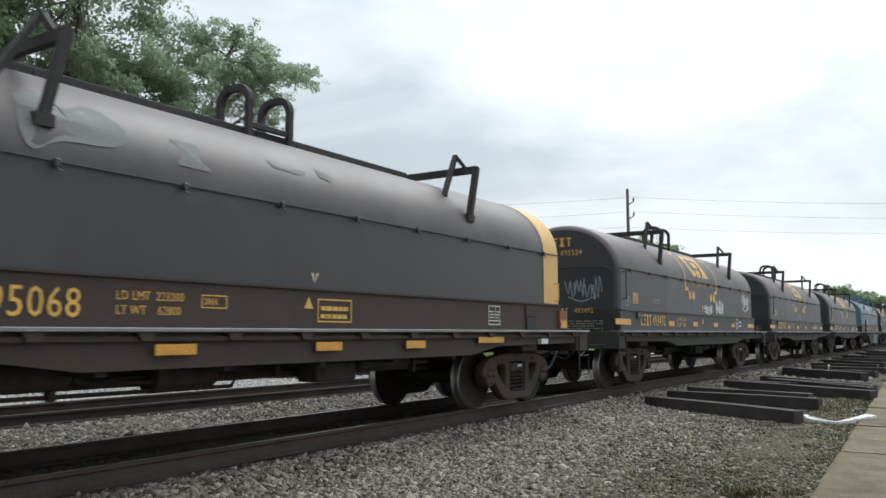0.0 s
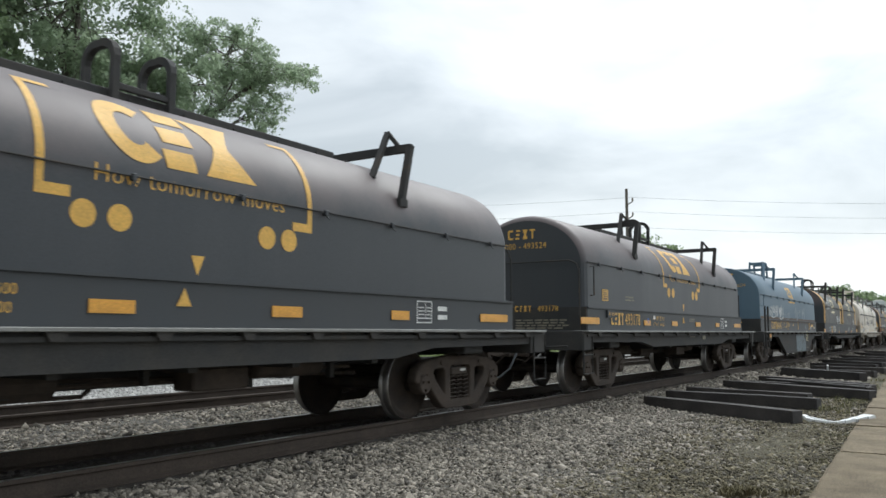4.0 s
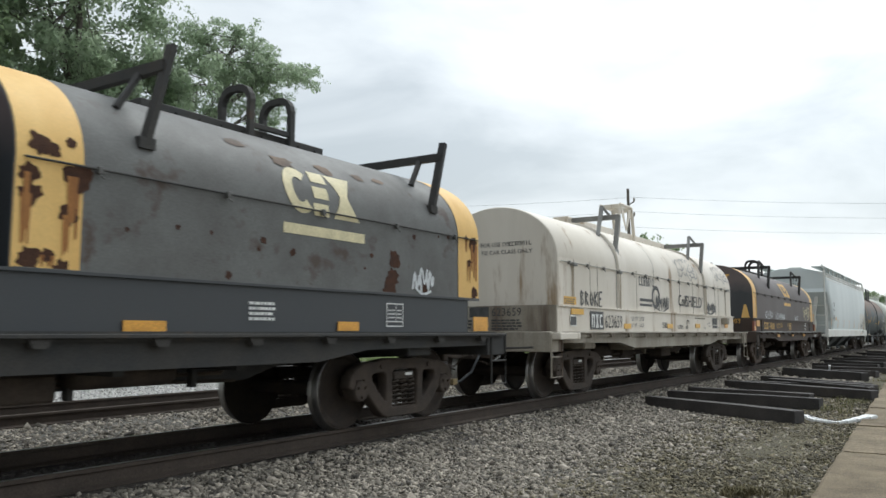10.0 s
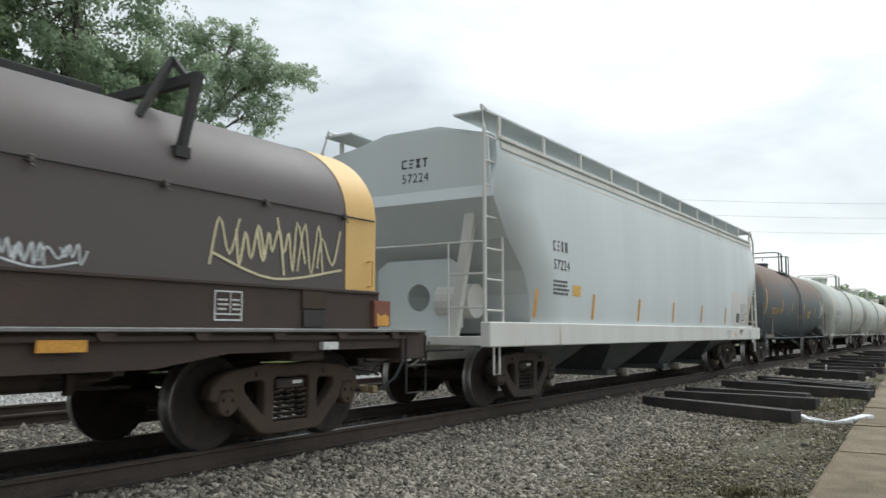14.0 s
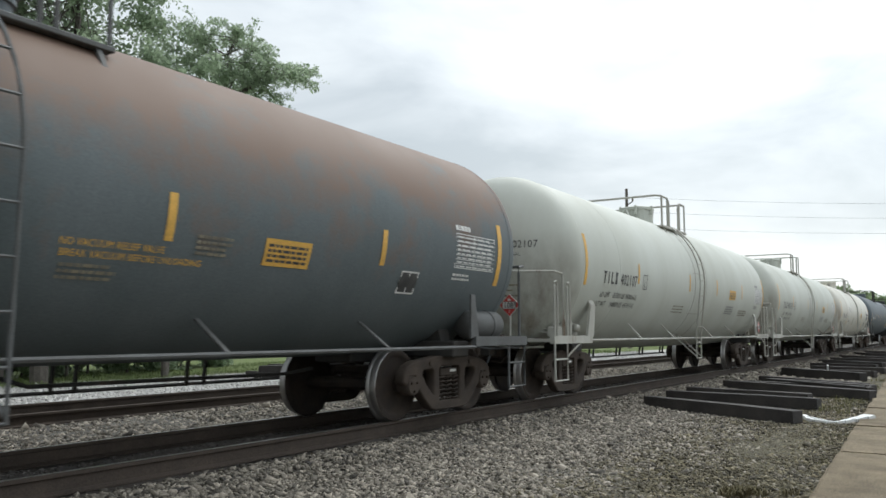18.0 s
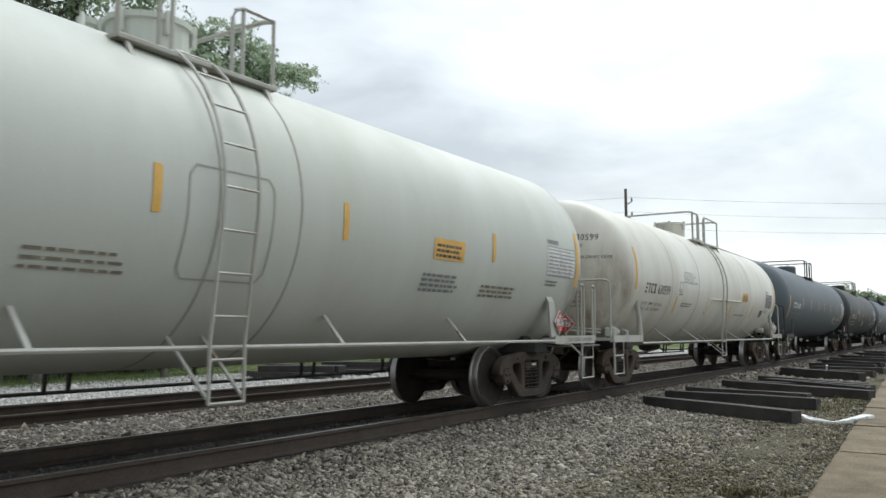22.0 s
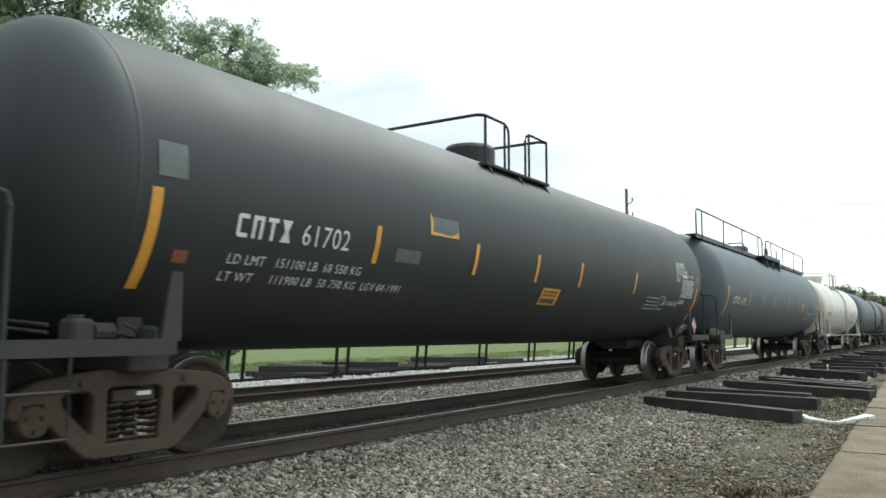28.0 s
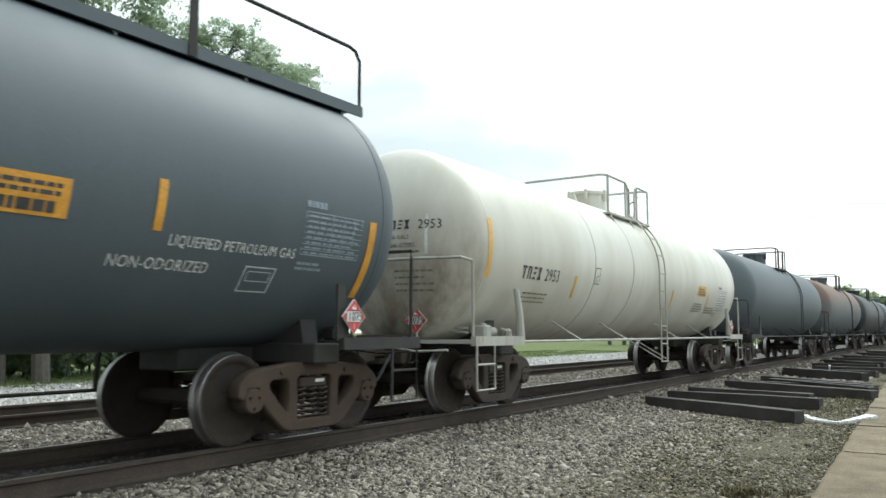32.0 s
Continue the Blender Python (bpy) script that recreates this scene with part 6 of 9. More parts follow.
        Paint(sf).poly([(-0.12, 0.18), (-0.08, 0.18), (-0.07, 0.07)]).poly([(-0.04, 0.18), (0.0, 0.18), (-0.065, 0.07)]).put("triangle_mark", M["lettering_cream"], h)
    end_line(plane_end(-6.056), "b", "ozxt", -0.3, 2.82, 0.24, w, h)
    pe = plane_end(-6.108)
    end_line(pe, "b", "ozxt", -0.5, 1.44, 0.15, w, body)
    end_line(pe, "t", number, 0.2, 1.44, 0.15, w, body)
    return car


# ---------------------------------------------------------------- covered hopper
def hopper_car(rng):
    car = new_car("covered_hopper", "pale grey covered hopper car with a lighter sill", "hopper car")
    L, W = 18.7, 1.58
    e = 8.72
    Z0, Z1 = 1.12, 3.92
    bm = bmesh.new()
    half = [(-1.50, Z0), (-1.53, 1.36), (-1.56, 1.7), (-1.575, 2.05), (-W, 2.49), (-1.57, 3.05), (-1.53, 3.65), (-1.48, 3.95), (-1.40, Z1 + 0.1), (-0.5, Z1 + 0.32)]
    prof = half + [(-y, z) for y, z in half[::-1]]
    # the ends lean out to a brow, then slope in under it to the outlets
    reach = lambda z: float(np.interp(z, [1.12, 1.36, 1.7, 2.05, 2.49, 3.05, 3.65, 3.95], [7.28, 7.36, 7.46, 7.67, 8.17, 8.56, 8.36, 8.32]))
    rows = []
    for k in range(13):
        x = -1 + 2 * k / 12
        rows.append([bm.verts.new((x * reach(z), y, z)) for y, z in prof])
    n = len(prof)
    for a, b in zip(rows, rows[1:]):
        for k in range(n - 1):
            bm.faces.new((a[k], b[k], b[k + 1], a[k + 1])).smooth = k < 7 or k > n - 9
    for r, flip in ((rows[0], 1), (rows[-1], -1)):
        for k in range(n // 2 - 1):
            bm.faces.new([r[k], r[k + 1], r[n - 2 - k], r[n - 1 - k]][::flip])
    body = part("body", bm, M["hopper_grey"], car, "smooth curved hopper sides")
    for s in (-1, 1):
        bm = bmesh.new()
        box(bm, -e, min(s * 1.44, s * 1.60), 0.93, e, max(s * 1.44, s * 1.60), 1.28, 0.015)
        part("side_sill", bm, M["hopper_light"], body, "light painted side sill")
        for z, w in ((3.70, 0.025), (3.84, 0.045), (3.96, 0.03)):
            bm = bmesh.new()
            box(bm, -e + 0.5, s * 1.475 - 0.05, z - w, e - 0.5, s * 1.475 + 0.05, z + w, 0.008)
            part("roof_rail", bm, M["hopper_light"], body)
        bm = bmesh.new()
        box(bm, -e + 0.1, min(s * 0.95, s * 1.5), Z1 + 0.34, e - 0.1, max(s * 0.95, s * 1.5), Z1 + 0.37)
        part("running_board", bm, M["hopper_grey"], body, "perforated steel roof walk")
        me = None
        for k in range(12):
            if me is None:
                bm = bmesh.new()
                box(bm, -0.035, -0.02, 0, 0.035, 0.02, 0.34)
                me = finish(bm, "walk_bracket", M["hopper_light"])
            part("walk_bracket", me, None, body, m=pose(-e + 0.5 + (2 * e - 1.0) * k / 11, s * 1.48, Z1 + 0.02))
    bm = bmesh.new()
    box(bm, -0.5, -0.32, Z1 + 0.3, 0.5, 0.32, Z1 + 0.46, 0.03)
    me = finish(bm, "roof_hatch", M["hopper_light"])
    for k in range(10):
        part("roof_hatch", me, None, body, m=pose(-6.8 + 1.5 * k, 0, 0))
    for s in (-1, 1):
        bm = bmesh.new()
        x = s * (e - 0.27)
        slab(bm, [(-1.50, 3.1), (1.50, 3.1), (1.44, Z1 + 0.05), (0, Z1 + 0.26), (-1.44, Z1 + 0.05)], min(x, x + s * 0.05), max(x, x + s * 0.05))
        part("end_sheet", bm, M["hopper_grey"], body)
        bm = bmesh.new()
        box(bm, min(s * (e - 0.9), s * e), -1.45, 0.95, max(s * (e - 0.9), s * e), 1.45, 1.08, 0.01)
        box(bm, min(s * (e - 2.4), s * (e + 0.1)), -0.3, 0.72, max(s * (e - 2.4), s * (e + 0.1)), 0.3, 1.0, 0.01)
        pl = part("end_platform", bm, M["hopper_light"], body)
        for y in (-1, 1):
            bm = bmesh.new()
            x = s * (e - 0.35)
            slab(bm, [(y * 0.70, 1.06), (y * 0.86, 1.06), (y * 1.22, 3.1), (y * 1.06, 3.1)], x - 0.05, x + 0.05)
            part("end_post", bm, M["hopper_light"], pl, "slanting post under the end brow")
        bm = bmesh.new()
        ring = [2 * math.pi * k / 24 for k in range(25)]
        rim = [(0.21 * math.cos(a), 1.66 + 0.21 * math.sin(a)) for a in ring]
        far = []
        for a in ring:
            m = 1 / max(abs(math.cos(a)) / 0.78, abs(math.sin(a)) / 0.58)
            far.append((m * math.cos(a), 1.66 + m * math.sin(a)))
        x = s * (e - 0.62)
        for k in range(24):
            slab(bm, [rim[k], far[k], far[k + 1], rim[k + 1]], x - 0.015, x + 0.015)
        weld(bm)
        part("shear_plate", bm, M["hopper_grey"], pl, "end plate with a round opening")
        for y in (-1.50, 1.50):
            bm = bmesh.new()
            tube(bm, [(s * (e - 0.04), y, 1.05), (s * (e - 0.04), y, 4.0)], 0.032, 6)
            tube(bm, [(s * (e - 0.55), y, 1.28), (s * (e - 0.55), y, 2.5)], 0.024, 6)
            for z in (1.44, 1.87, 2.30):
                tube(bm, [(s * (e - 0.04), y, z), (s * (e - 0.55), y, z)], 0.016, 5)
            for z in (2.75, 3.2, 3.55, 3.9):
                tube(bm, [(s * (e - 0.04), y, z), (s * reach(z), y, z)], 0.014, 5)
            tube(bm, [(s * (e - 0.28), y, 0.95), (s * (e - 0.28), y, 0.55), (s * (e - 0.44), y, 0.55), (s * (e - 0.44), y, 0.95)], 0.018, 5)
            tube(bm, [(s * (e - 0.04), y, 4.0), (s * (e - 0.1), y * 0.95, 4.35), (s * (e - 0.6), y * 0.9, Z1 + 0.40)], 0.03, 6)
            part("ladder", bm, M["hopper_light"], body, "pale steel corner ladder")
            bm = bmesh.new()
            for z in (1.48, 1.95, 2.4):
                tube(bm, [(s * (e - 0.04), y, z), (s * (e - 0.04), y * (0.0 if z > 2.3 else 0.6), z)], 0.016, 5)
            tube(bm, [(s * (e - 0.04), y * 0.6, 1.06), (s * (e - 0.04), y * 0.6, 2.4)], 0.016, 5)
            part("end_ladder_rung", bm, M["hopper_light"], body)
        bm = bmesh.new()
        tube(bm, [(s * (e - 0.75), -0.95, 1.6), (s * (e - 0.75), -0.35, 1.6)], 0.26, 16)
        part("air_reservoir", bm, M["hopper_light"], body)
        if s > 0:
            bm = bmesh.new()
            lathe_x(bm, [(e - 1.3, 0.0), (e - 1.28, 0.2), (e - 1.2, 0.27), (e - 0.35, 0.27), (e - 0.27, 0.2), (e - 0.25, 0.0)], 22, -1.1, 1.75)
            part("air_reservoir", bm, M["hopper_light"], body, "horizontal air brake reservoir")
            bm = bmesh.new()
            slab(bm, [(-1.46, 1.06), (-0.4, 1.06), (-0.4, 1.42), (-1.46, 1.34)], e - 1.5, e - 0.1)
            box(bm, e - 0.45, -1.3, 1.3, e - 0.3, -1.1, 1.62, 0.01)
            part("reservoir_shelf", bm, M["hopper_light"], body)
            brake_wheel(body, e - 0.02, -0.55, 2.1, M["hopper_light"])
        coupler(car, s * L / 2, None)
        truck(car, s * (L / 2 - 2.75), "dark")
    for k, x in enumerate((-5.45, -1.7, 2.05, 5.8)):
        bm = bmesh.new()
        vs = [bm.verts.new((x + a * 0.95, y, 1.15)) for a, y in ((-1.7, -1.35), (1.7, -1.35), (1.7, 1.35), (-1.7, 1.35))]
        ws = [bm.verts.new((x + a, y, 0.34)) for a, y in ((-0.45, -0.55), (0.45, -0.55), (0.45, 0.55), (-0.45, 0.55))]
        for i in range(4):
            bm.faces.new((vs[i], ws[i], ws[(i + 1) % 4], vs[(i + 1) % 4]))
        bm.faces.new(ws)
        bm.faces.new(vs[::-1])
        g = part("discharge_chute", bm, M["grey_patch"], body, "grimy discharge chute")
        bm = bmesh.new()
        box(bm, x - 0.55, -0.75, 0.24, x + 0.55, 0.75, 0.36, 0.02)
        part("outlet_gate", bm, M["grey_patch"], g)
        bm = bmesh.new()
        lathe_y(bm, [(-1.0, 0.09), (-0.75, 0.09)], 14, cx=x, cz=0.30)
        part("outlet_cap", bm, M["frame_grey"], g)

    def sheet(off):
        prof2 = prof[:9]

        def f(u, v):
            y = float(np.interp(v, [p[1] for p in prof2], [p[0] for p in prof2]))
            return (u, y - off, v)
        return f
    k = M["lettering_black"]
    for x in (-7.3, -5.0, -2.6, -0.3, 2.05, 4.46, 7.28):
        Paint(sheet(0.008)).quad(x, 1.36, x + 0.10, 1.80 if x < 7 else 2.2, 4, 0.1).put("reflector", M["orange"], body, "orange reflective strip")
    Paint(sheet(0.004)).quad(5.15, 1.34, 7.22, 2.28, 6).put("repainted_panel", M["hopper_light"], body, "paler repainted patch")
    sf = sheet(0.008)
    mark(sf, "ozxn", -6.62, 2.44, 0.17, k, body, 0.5, 0.4)
    words(sf, "57224", -6.62, 2.14, 0.17, k, body, "car_number", 1.0)
    Paint(sf).quad(-5.85, 1.74, -5.52, 1.92).put("yellow_notice", M["lettering_yellow"], body)
    Paint(sf).lines(-6.62, 1.74, 0.62, 0.26, 4, rng).put("small_stencil", k, body)
    for i, t in enumerate(("CAUTION: DO NOT PUT", "STEAM OR BOILING", "WATER IN THIS CAR", "CONSULT OWNER BEFORE", "REPAIRING HOPPER BODY")):
        words(sf, t, 6.26, 1.90 - 0.092 * i, 0.062, k, body, "stencil", 0.56)
    words(sf, "APPLIED 03-2014 MRZ", 6.24, 1.37, 0.06, k, body, "stencil", 0.6)
    Paint(sf).lines(6.34, 1.46, 0.45, 0.05, 1, rng, 0.9).put("small_stencil", k, body)
    Paint(sf).quad(5.78, 1.42, 5.95, 1.68).put("stencil_panel", k, body)
    Paint(sf).quad(5.97, 1.42, 6.15, 1.68).put("stencil_panel", k, body)
    sk = sheet(0.010)
    for side_way in (-1, 1):
        for reach_u, top_v in ((0.16, 1.93), (0.11, 1.96), (0.05, 1.90)):
            Paint(sk).stroke(smooth([(7.02, 1.66), (7.02 + side_way * reach_u, 1.76), (7.02 + side_way * (reach_u - 0.03), top_v)], 5), 0.010).put("pen_sketch", M["grey_patch"], body, "thin hand-drawn antler lines")
    Paint(sk).lines(6.96, 1.36, 0.16, 0.24, 7, rng, 0.5).put("small_stencil", M["grey_patch"], body)
    ps = plane_side(-1.606)
    for i, t in enumerate(("EXTW 10-8  H 3-8", "EW  9-8   H 15-2", "CU FT  5700")):
        words(ps, t, 4.45, 1.13 - 0.07 * i, 0.05, k, body)
    Paint(ps).lines(5.95, 1.08, 0.3, 0.1, 2, rng).put("small_stencil", k, body)
    for i, t in enumerate(("2 INCH", "HF COMP", "SHOES")):
        words(ps, t, 7.15, 1.13 - 0.07 * i, 0.05, k, body)
    bm = bmesh.new()
    box(bm, 6.02, -1.64, 1.16, 6.26, -1.59, 1.22, 0.006)
    part("card_holder", bm, M["frame_grey"], body, "rusty card holder on the sill")
    bm = bmesh.new()
    box(bm, 7.55, -1.62, 0.82, 7.72, -1.58, 1.0, 0.01)
    part("jacking_bracket", bm, M["hopper_light"], body)
    Paint(plane_side(-1.608)).disc(5.4, 1.08, 0.06).put("yellow_dot", M["lettering_yellow"], body)
    end_line(plane_end(-e + 0.216), "b", "ozxt", -0.05, 3.60, 0.14, k, body)
    end_line(plane_end(-e + 0.216), "t", "57224", -0.05, 3.38, 0.14, k, body)
    return car


# ---------------------------------------------------------------- tank cars
def tank_surface(R, zc, off):
    """u along the car, v the height at which the paint shows on the near side."""
    def f(u, v):
        a = (v - zc) / R
        return (u, -(R + off) * math.cos(a), zc + (R + off) * math.sin(a))
    return f


def tank_head(x0, depth, R, zc, off):
    """Paint on the leading head: u from the far side to the near side, v up."""
    def f(u, v):
        q = max(0.0, 1 - (u * u + (v - zc) ** 2) / (R * R))
        return (x0 - (depth + off) * math.sqrt(q), -u, v)
    return f


def placard(car, parent, words, x, y, z, turn):
    bm = bmesh.new()
    s = 0.19
    prism(bm, [(0, -s), (s, 0), (0, s), (-s, 0)], -0.006, 0.006)
    b = part("placard", bm, M["lettering_white"], parent, "hazard placard diamond", m=pose(x, y, z, 0, 0, turn))
    bm = bmesh.new()
    s = 0.18
    prism(bm, [(0, -s), (s, 0), (0, s), (-s, 0)], -0.010, -0.007)
    part("placard_field", bm, M["red"], b, "red field")
    bm = bmesh.new()
    box(bm, -0.128, -0.0108, -0.062, 0.128, -0.0102, 0.062)
    part("panel_border", bm, M["lettering_black"], b)
    bm = bmesh.new()
    box(bm, -0.122, -0.0118, -0.055, 0.122, -0.0110, 0.055)
    part("placard_panel", bm, M["lettering_white"], b, "white number panel")
    bm = bmesh.new()
    prism(bm, [(-0.035, 0.075), (0.035, 0.075), (0.03, 0.10), (0.012, 0.095), (0.004, 0.135), (-0.012, 0.10), (-0.03, 0.105)], -0.0118, -0.0105)
    part("flame_mark", bm, M["lettering_white"], b)
    Paint(lambda u, v: (u, -0.0118, v)).text("3" if words == "1275" else "2", -0.018, -0.125, 0.048, 0.86).put("class_number", M["lettering_white"], b)
    p = Paint(lambda u, v: (u, -0.0128, v))
    for d in (-0.003, 0.0, 0.003):
        p.text(words, -0.105 + d, -0.045, 0.095, 0.86)
    p.put("placard_number", M["lettering_black"], b)
    return b


def brake_wheel(parent, x, y, z, mat):
    bm = bmesh.new()
    tube(bm, [(x, y + 0.26 * math.cos(2 * math.pi * k / 20), z + 0.26 * math.sin(2 * math.pi * k / 20)) for k in range(21)], 0.02, 6)
    for k in range(5):
        a = 2 * math.pi * k / 5
        tube(bm, [(x, y, z), (x, y + 0.25 * math.cos(a), z + 0.25 * math.sin(a))], 0.014, 5)
    tube(bm, [(x - 0.12, y, z), (x + 0.03, y, z)], 0.05, 8)
    return part("brake_wheel", bm, mat, parent, "spoked hand brake wheel")


HEAD_LINES = {"402107": ("CAPY  29110  US GAL", "CAPY  110 190   L"), "402112": ("CAPY  29090  US GAL", "CAPY  110 114   L"), "630599": ("CAPY  30030  GAL US", "CAPY  113 703 L", "CARD WEST. MARK 50 DRAFT GEAR", "NO. 18 BRAKE BEAM"),
              "61702": ("CAPY 33707 US GAL", "CAPY 28067 IMP GAL", "CAPY 127595 L"), "61861": ("CAPY 33686 US GAL", "CAPY 28100 IMP GAL"), "61885": ("CAPY 33810 GAL", "CAPY 128000 L"), "2953": ("30186 GALS", "114266 LITERS")}


def tank_car(label, L, R, zc, half, mat, trim, rng, marks, number, ink, limits, ladder=True, side_pipe=True, rails="dome", strips=(), strip_mat=None, un=None, tone="dark",
             dome="manway", letter_x=-6.2, letter_z=2.05, letter_h=0.36, girth=(), far_rail=False, head_text=-0.15, head_z=0.42, shroud=True, chart=None, extras=None, depth=0.78,
             ends=None, halfr=None, depth_r=None, head_h=0.13, plat_x=(-0.9, -0.33, 0.4, 0.97), reservoir=None, rail_z=1.0, limit_h=0.10, valve=False, brackets=(-4.0, -1.82, 1.53, 4.03), stile_loops=False, wheel=False, sill_words="", chart_ink=None, head_panel=False):
    """One tank car. ends: truck centres and platform ends as (front truck, rear truck, front end, rear end)."""
    car = new_car("tank_car", label, "tank car")
    halfr = halfr or half
    depth_r = depth_r or depth
    tf, tr, ef, er = ends or (L / 2 - 2.04, L / 2 - 2.04, L / 2 - 0.62, L / 2 - 0.62)
    bm = bmesh.new()
    n = 9
    turn = [math.pi / 2 * (1 - k / n) for k in range(n)]
    prof = [(-half - depth, 0.0)] + [(-half - depth * math.sin(a), R * math.cos(a)) for a in turn[1:]]
    prof += [(-half + (half + halfr) * k / 6, R) for k in range(7)]
    prof += [(halfr + depth_r * math.sin(a), R * math.cos(a)) for a in turn[:0:-1]] + [(halfr + depth_r, 0.0)]
    lathe_x(bm, prof, 64, 0, zc)
    body = part("tank", bm, mat, car, "cylindrical welded tank shell")
    for gx in (-half + 0.03, *girth, halfr - 0.03):
        bm = bmesh.new()
        lathe_x(bm, [(gx - 0.02, R - 0.01), (gx - 0.016, R + 0.0025), (gx + 0.016, R + 0.0025), (gx + 0.02, R - 0.01)], 64, 0, zc)
        part("girth_weld", bm, (M["seam"] if mat is M["tank_white"] else M["tank_trim"]) if gx in girth and abs(gx) < 5 and mat in (M["tank_white"], M["tank_cream"]) else mat, body)
    if mat is M["tank_white"]:
        sg, lx = tank_surface(R, zc, 0.006), (0.95 if ladder is True else ladder)
        loop = [(lx + 0.5 * a, 2.06 + 0.5 * b) for a, b in ((-1, -0.8), (-0.85, -1), (0.85, -1), (1, -0.8), (1, 0.8), (0.85, 1), (-0.85, 1), (-1, 0.8), (-1, -0.8))]
        loop = [(p[0] + (q[0] - p[0]) * j / 6, p[1] + (q[1] - p[1]) * j / 6) for p, q in zip(loop, loop[1:]) for j in range(6)] + loop[:1]
        Paint(sg).stroke(loop, 0.016).put("pad_weld", M["seam"], body, "weld line round a reinforcing pad")
    dark = M["frame_black"]
    low = zc - math.sqrt(max(0.01, R * R - 1.25 ** 2)) + 0.05
    for s, tx, e in ((-1, tf, ef), (1, tr, er)):
        bm = bmesh.new()
        a, b = sorted((s * (tx - 1.2), s * e))
        box(bm, a, -0.32, 0.74, b, 0.32, 1.06, 0.02)
        box(bm, s * tx - 0.2, -1.25, 0.80, s * tx + 0.2, 1.25, 1.02, 0.02)
        slab(bm, [(-1.0, 1.02), (1.0, 1.02), (0.95, zc - math.sqrt(R * R - 0.9) + 0.02), (0, zc - R + 0.02), (-0.95, zc - math.sqrt(R * R - 0.9) + 0.02)], s * tx - 0.12, s * tx + 0.12)
        part("stub_sill", bm, dark, car)
        bm = bmesh.new()
        a, b = sorted((s * (e - 0.75), s * (e + 0.02)))
        box(bm, a, -1.45, 0.98, b, 1.45, 1.03)
        a, b = sorted((s * (tx - 0.05), s * (e + 0.02)))
        for y in (-1, 1):
            box(bm, a, min(y * 1.44, y * 1.52), 0.95, b, max(y * 1.44, y * 1.52), 1.08)
        pl = part("end_platform", bm, trim, car, "open end platform")
        if sill_words and s > 0:
            words(plane_side(-1.524), sill_words, e - 1.15, 0.985, 0.06, ink, pl)
        bm = bmesh.new()
        x = s * (e - 0.05)
        nose = (half + depth if s < 0 else halfr + depth_r) - 0.02
        if stile_loops or nose > e - 0.05:
            i = s * (e - (0.52 if stile_loops else 0.05))
            k, o = i + s * 0.22, s * max(e + 0.1, nose + 0.06)
            tube(bm, [(i, 1.43, 1.05), (i, 1.43, 2.02), (i, 1.42, 2.11), (k, 1.38, 2.14), (o, 0.75, 2.14), (o, -0.75, 2.14), (k, -1.38, 2.14), (i, -1.42, 2.11), (i, -1.43, 2.02), (i, -1.43, 1.05)], 0.022, 7)
        else:
            tube(bm, [(x, 1.42, 1.05), (x, 1.42, 2.02), (x, 1.38, 2.11), (x, 1.3, 2.14), (x, -1.3, 2.14), (x, -1.39, 2.11), (x, -1.43, 2.02), (x, -1.43, 1.05)], 0.022, 7)
        part("end_handrail", bm, trim, pl)
        for y in (-1.5, 1.5):
            bm = bmesh.new()
            x0, x1 = s * (e - 0.03), s * (e - 0.52)
            tube(bm, [(x0, y, 1.0), (x0, y, 0.36), (x1, y, 0.36), (x1, y, 1.0)], 0.02, 6)
            tube(bm, [(x0, y, 0.70), (x1, y, 0.70)], 0.016, 5)
            if stile_loops:
                for xx in (x0, x1):
                    tube(bm, [(xx, y, 1.0), (xx, y, 1.88), (xx + 0.02, y, 1.94), (xx + 0.05, y, 1.96), (xx + 0.09, y, 1.94), (xx + 0.11, y, 1.88), (xx + 0.11, y, 1.0)], 0.02, 6)
            part("sill_step", bm, trim, pl)
            if stile_loops:
                bm = bmesh.new()
                beam(bm, (x1, y, 0.74), (s * (e - 1.15), y, 1.0), 0.03, 0.02)
                part("step_brace", bm, trim, pl)
        if shroud:
            x = s * (tx - 0.02)
            for y in (-1, 1):
                bm = bmesh.new()
                if mat is M["tank_cream"]:
                    tube(bm, [(x, y * 1.46, 1.06), (x + s * 0.02, y * 1.46, 1.4), (x + s * 0.05, y * 1.42, 1.78)], [0.07, 0.055, 0.045], 10)
                elif not stile_loops:
                    prism(bm, [(x - s * 0.10, 1.06), (x + s * 0.10, 1.06), (x + s * 0.01, 1.64), (x - s * 0.10, 1.64)], y * 1.47 - 0.015, y * 1.47 + 0.015)
                else:
                    prism(bm, [(x - s * 0.14, 1.06), (x + s * 0.14, 1.06), (x - s * 0.02, 1.62), (x - s * 0.22, 1.62)], y * 1.48 - 0.02, y * 1.48 + 0.02)
                    beam(bm, (x - s * 0.12, y * 1.48, 1.61), (x - s * 0.12, y * (R - 0.16), 1.70), 0.20, 0.03)
                part("saddle_plate", bm, trim, pl)
        vx = s * (e - 0.78)
        bm = bmesh.new()
        if s < 0:
            box(bm, vx - 0.10, -1.26, 1.04, vx + 0.10, -1.04, 1.24, 0.03)
            lathe_z(bm, [(1.22, 0.06), (1.27, 0.06)], vx - 0.02, -1.16, 10)
            tube(bm, [(vx + 0.12, -1.16, 1.14), (vx + 0.30, -1.16, 1.14)], 0.075, 10)
            tube(bm, [(vx + 0.3, -1.15, 1.14), (vx + 0.5, -1.1, 1.10), (vx + 0.8, -0.9, 1.06)], 0.018, 6)
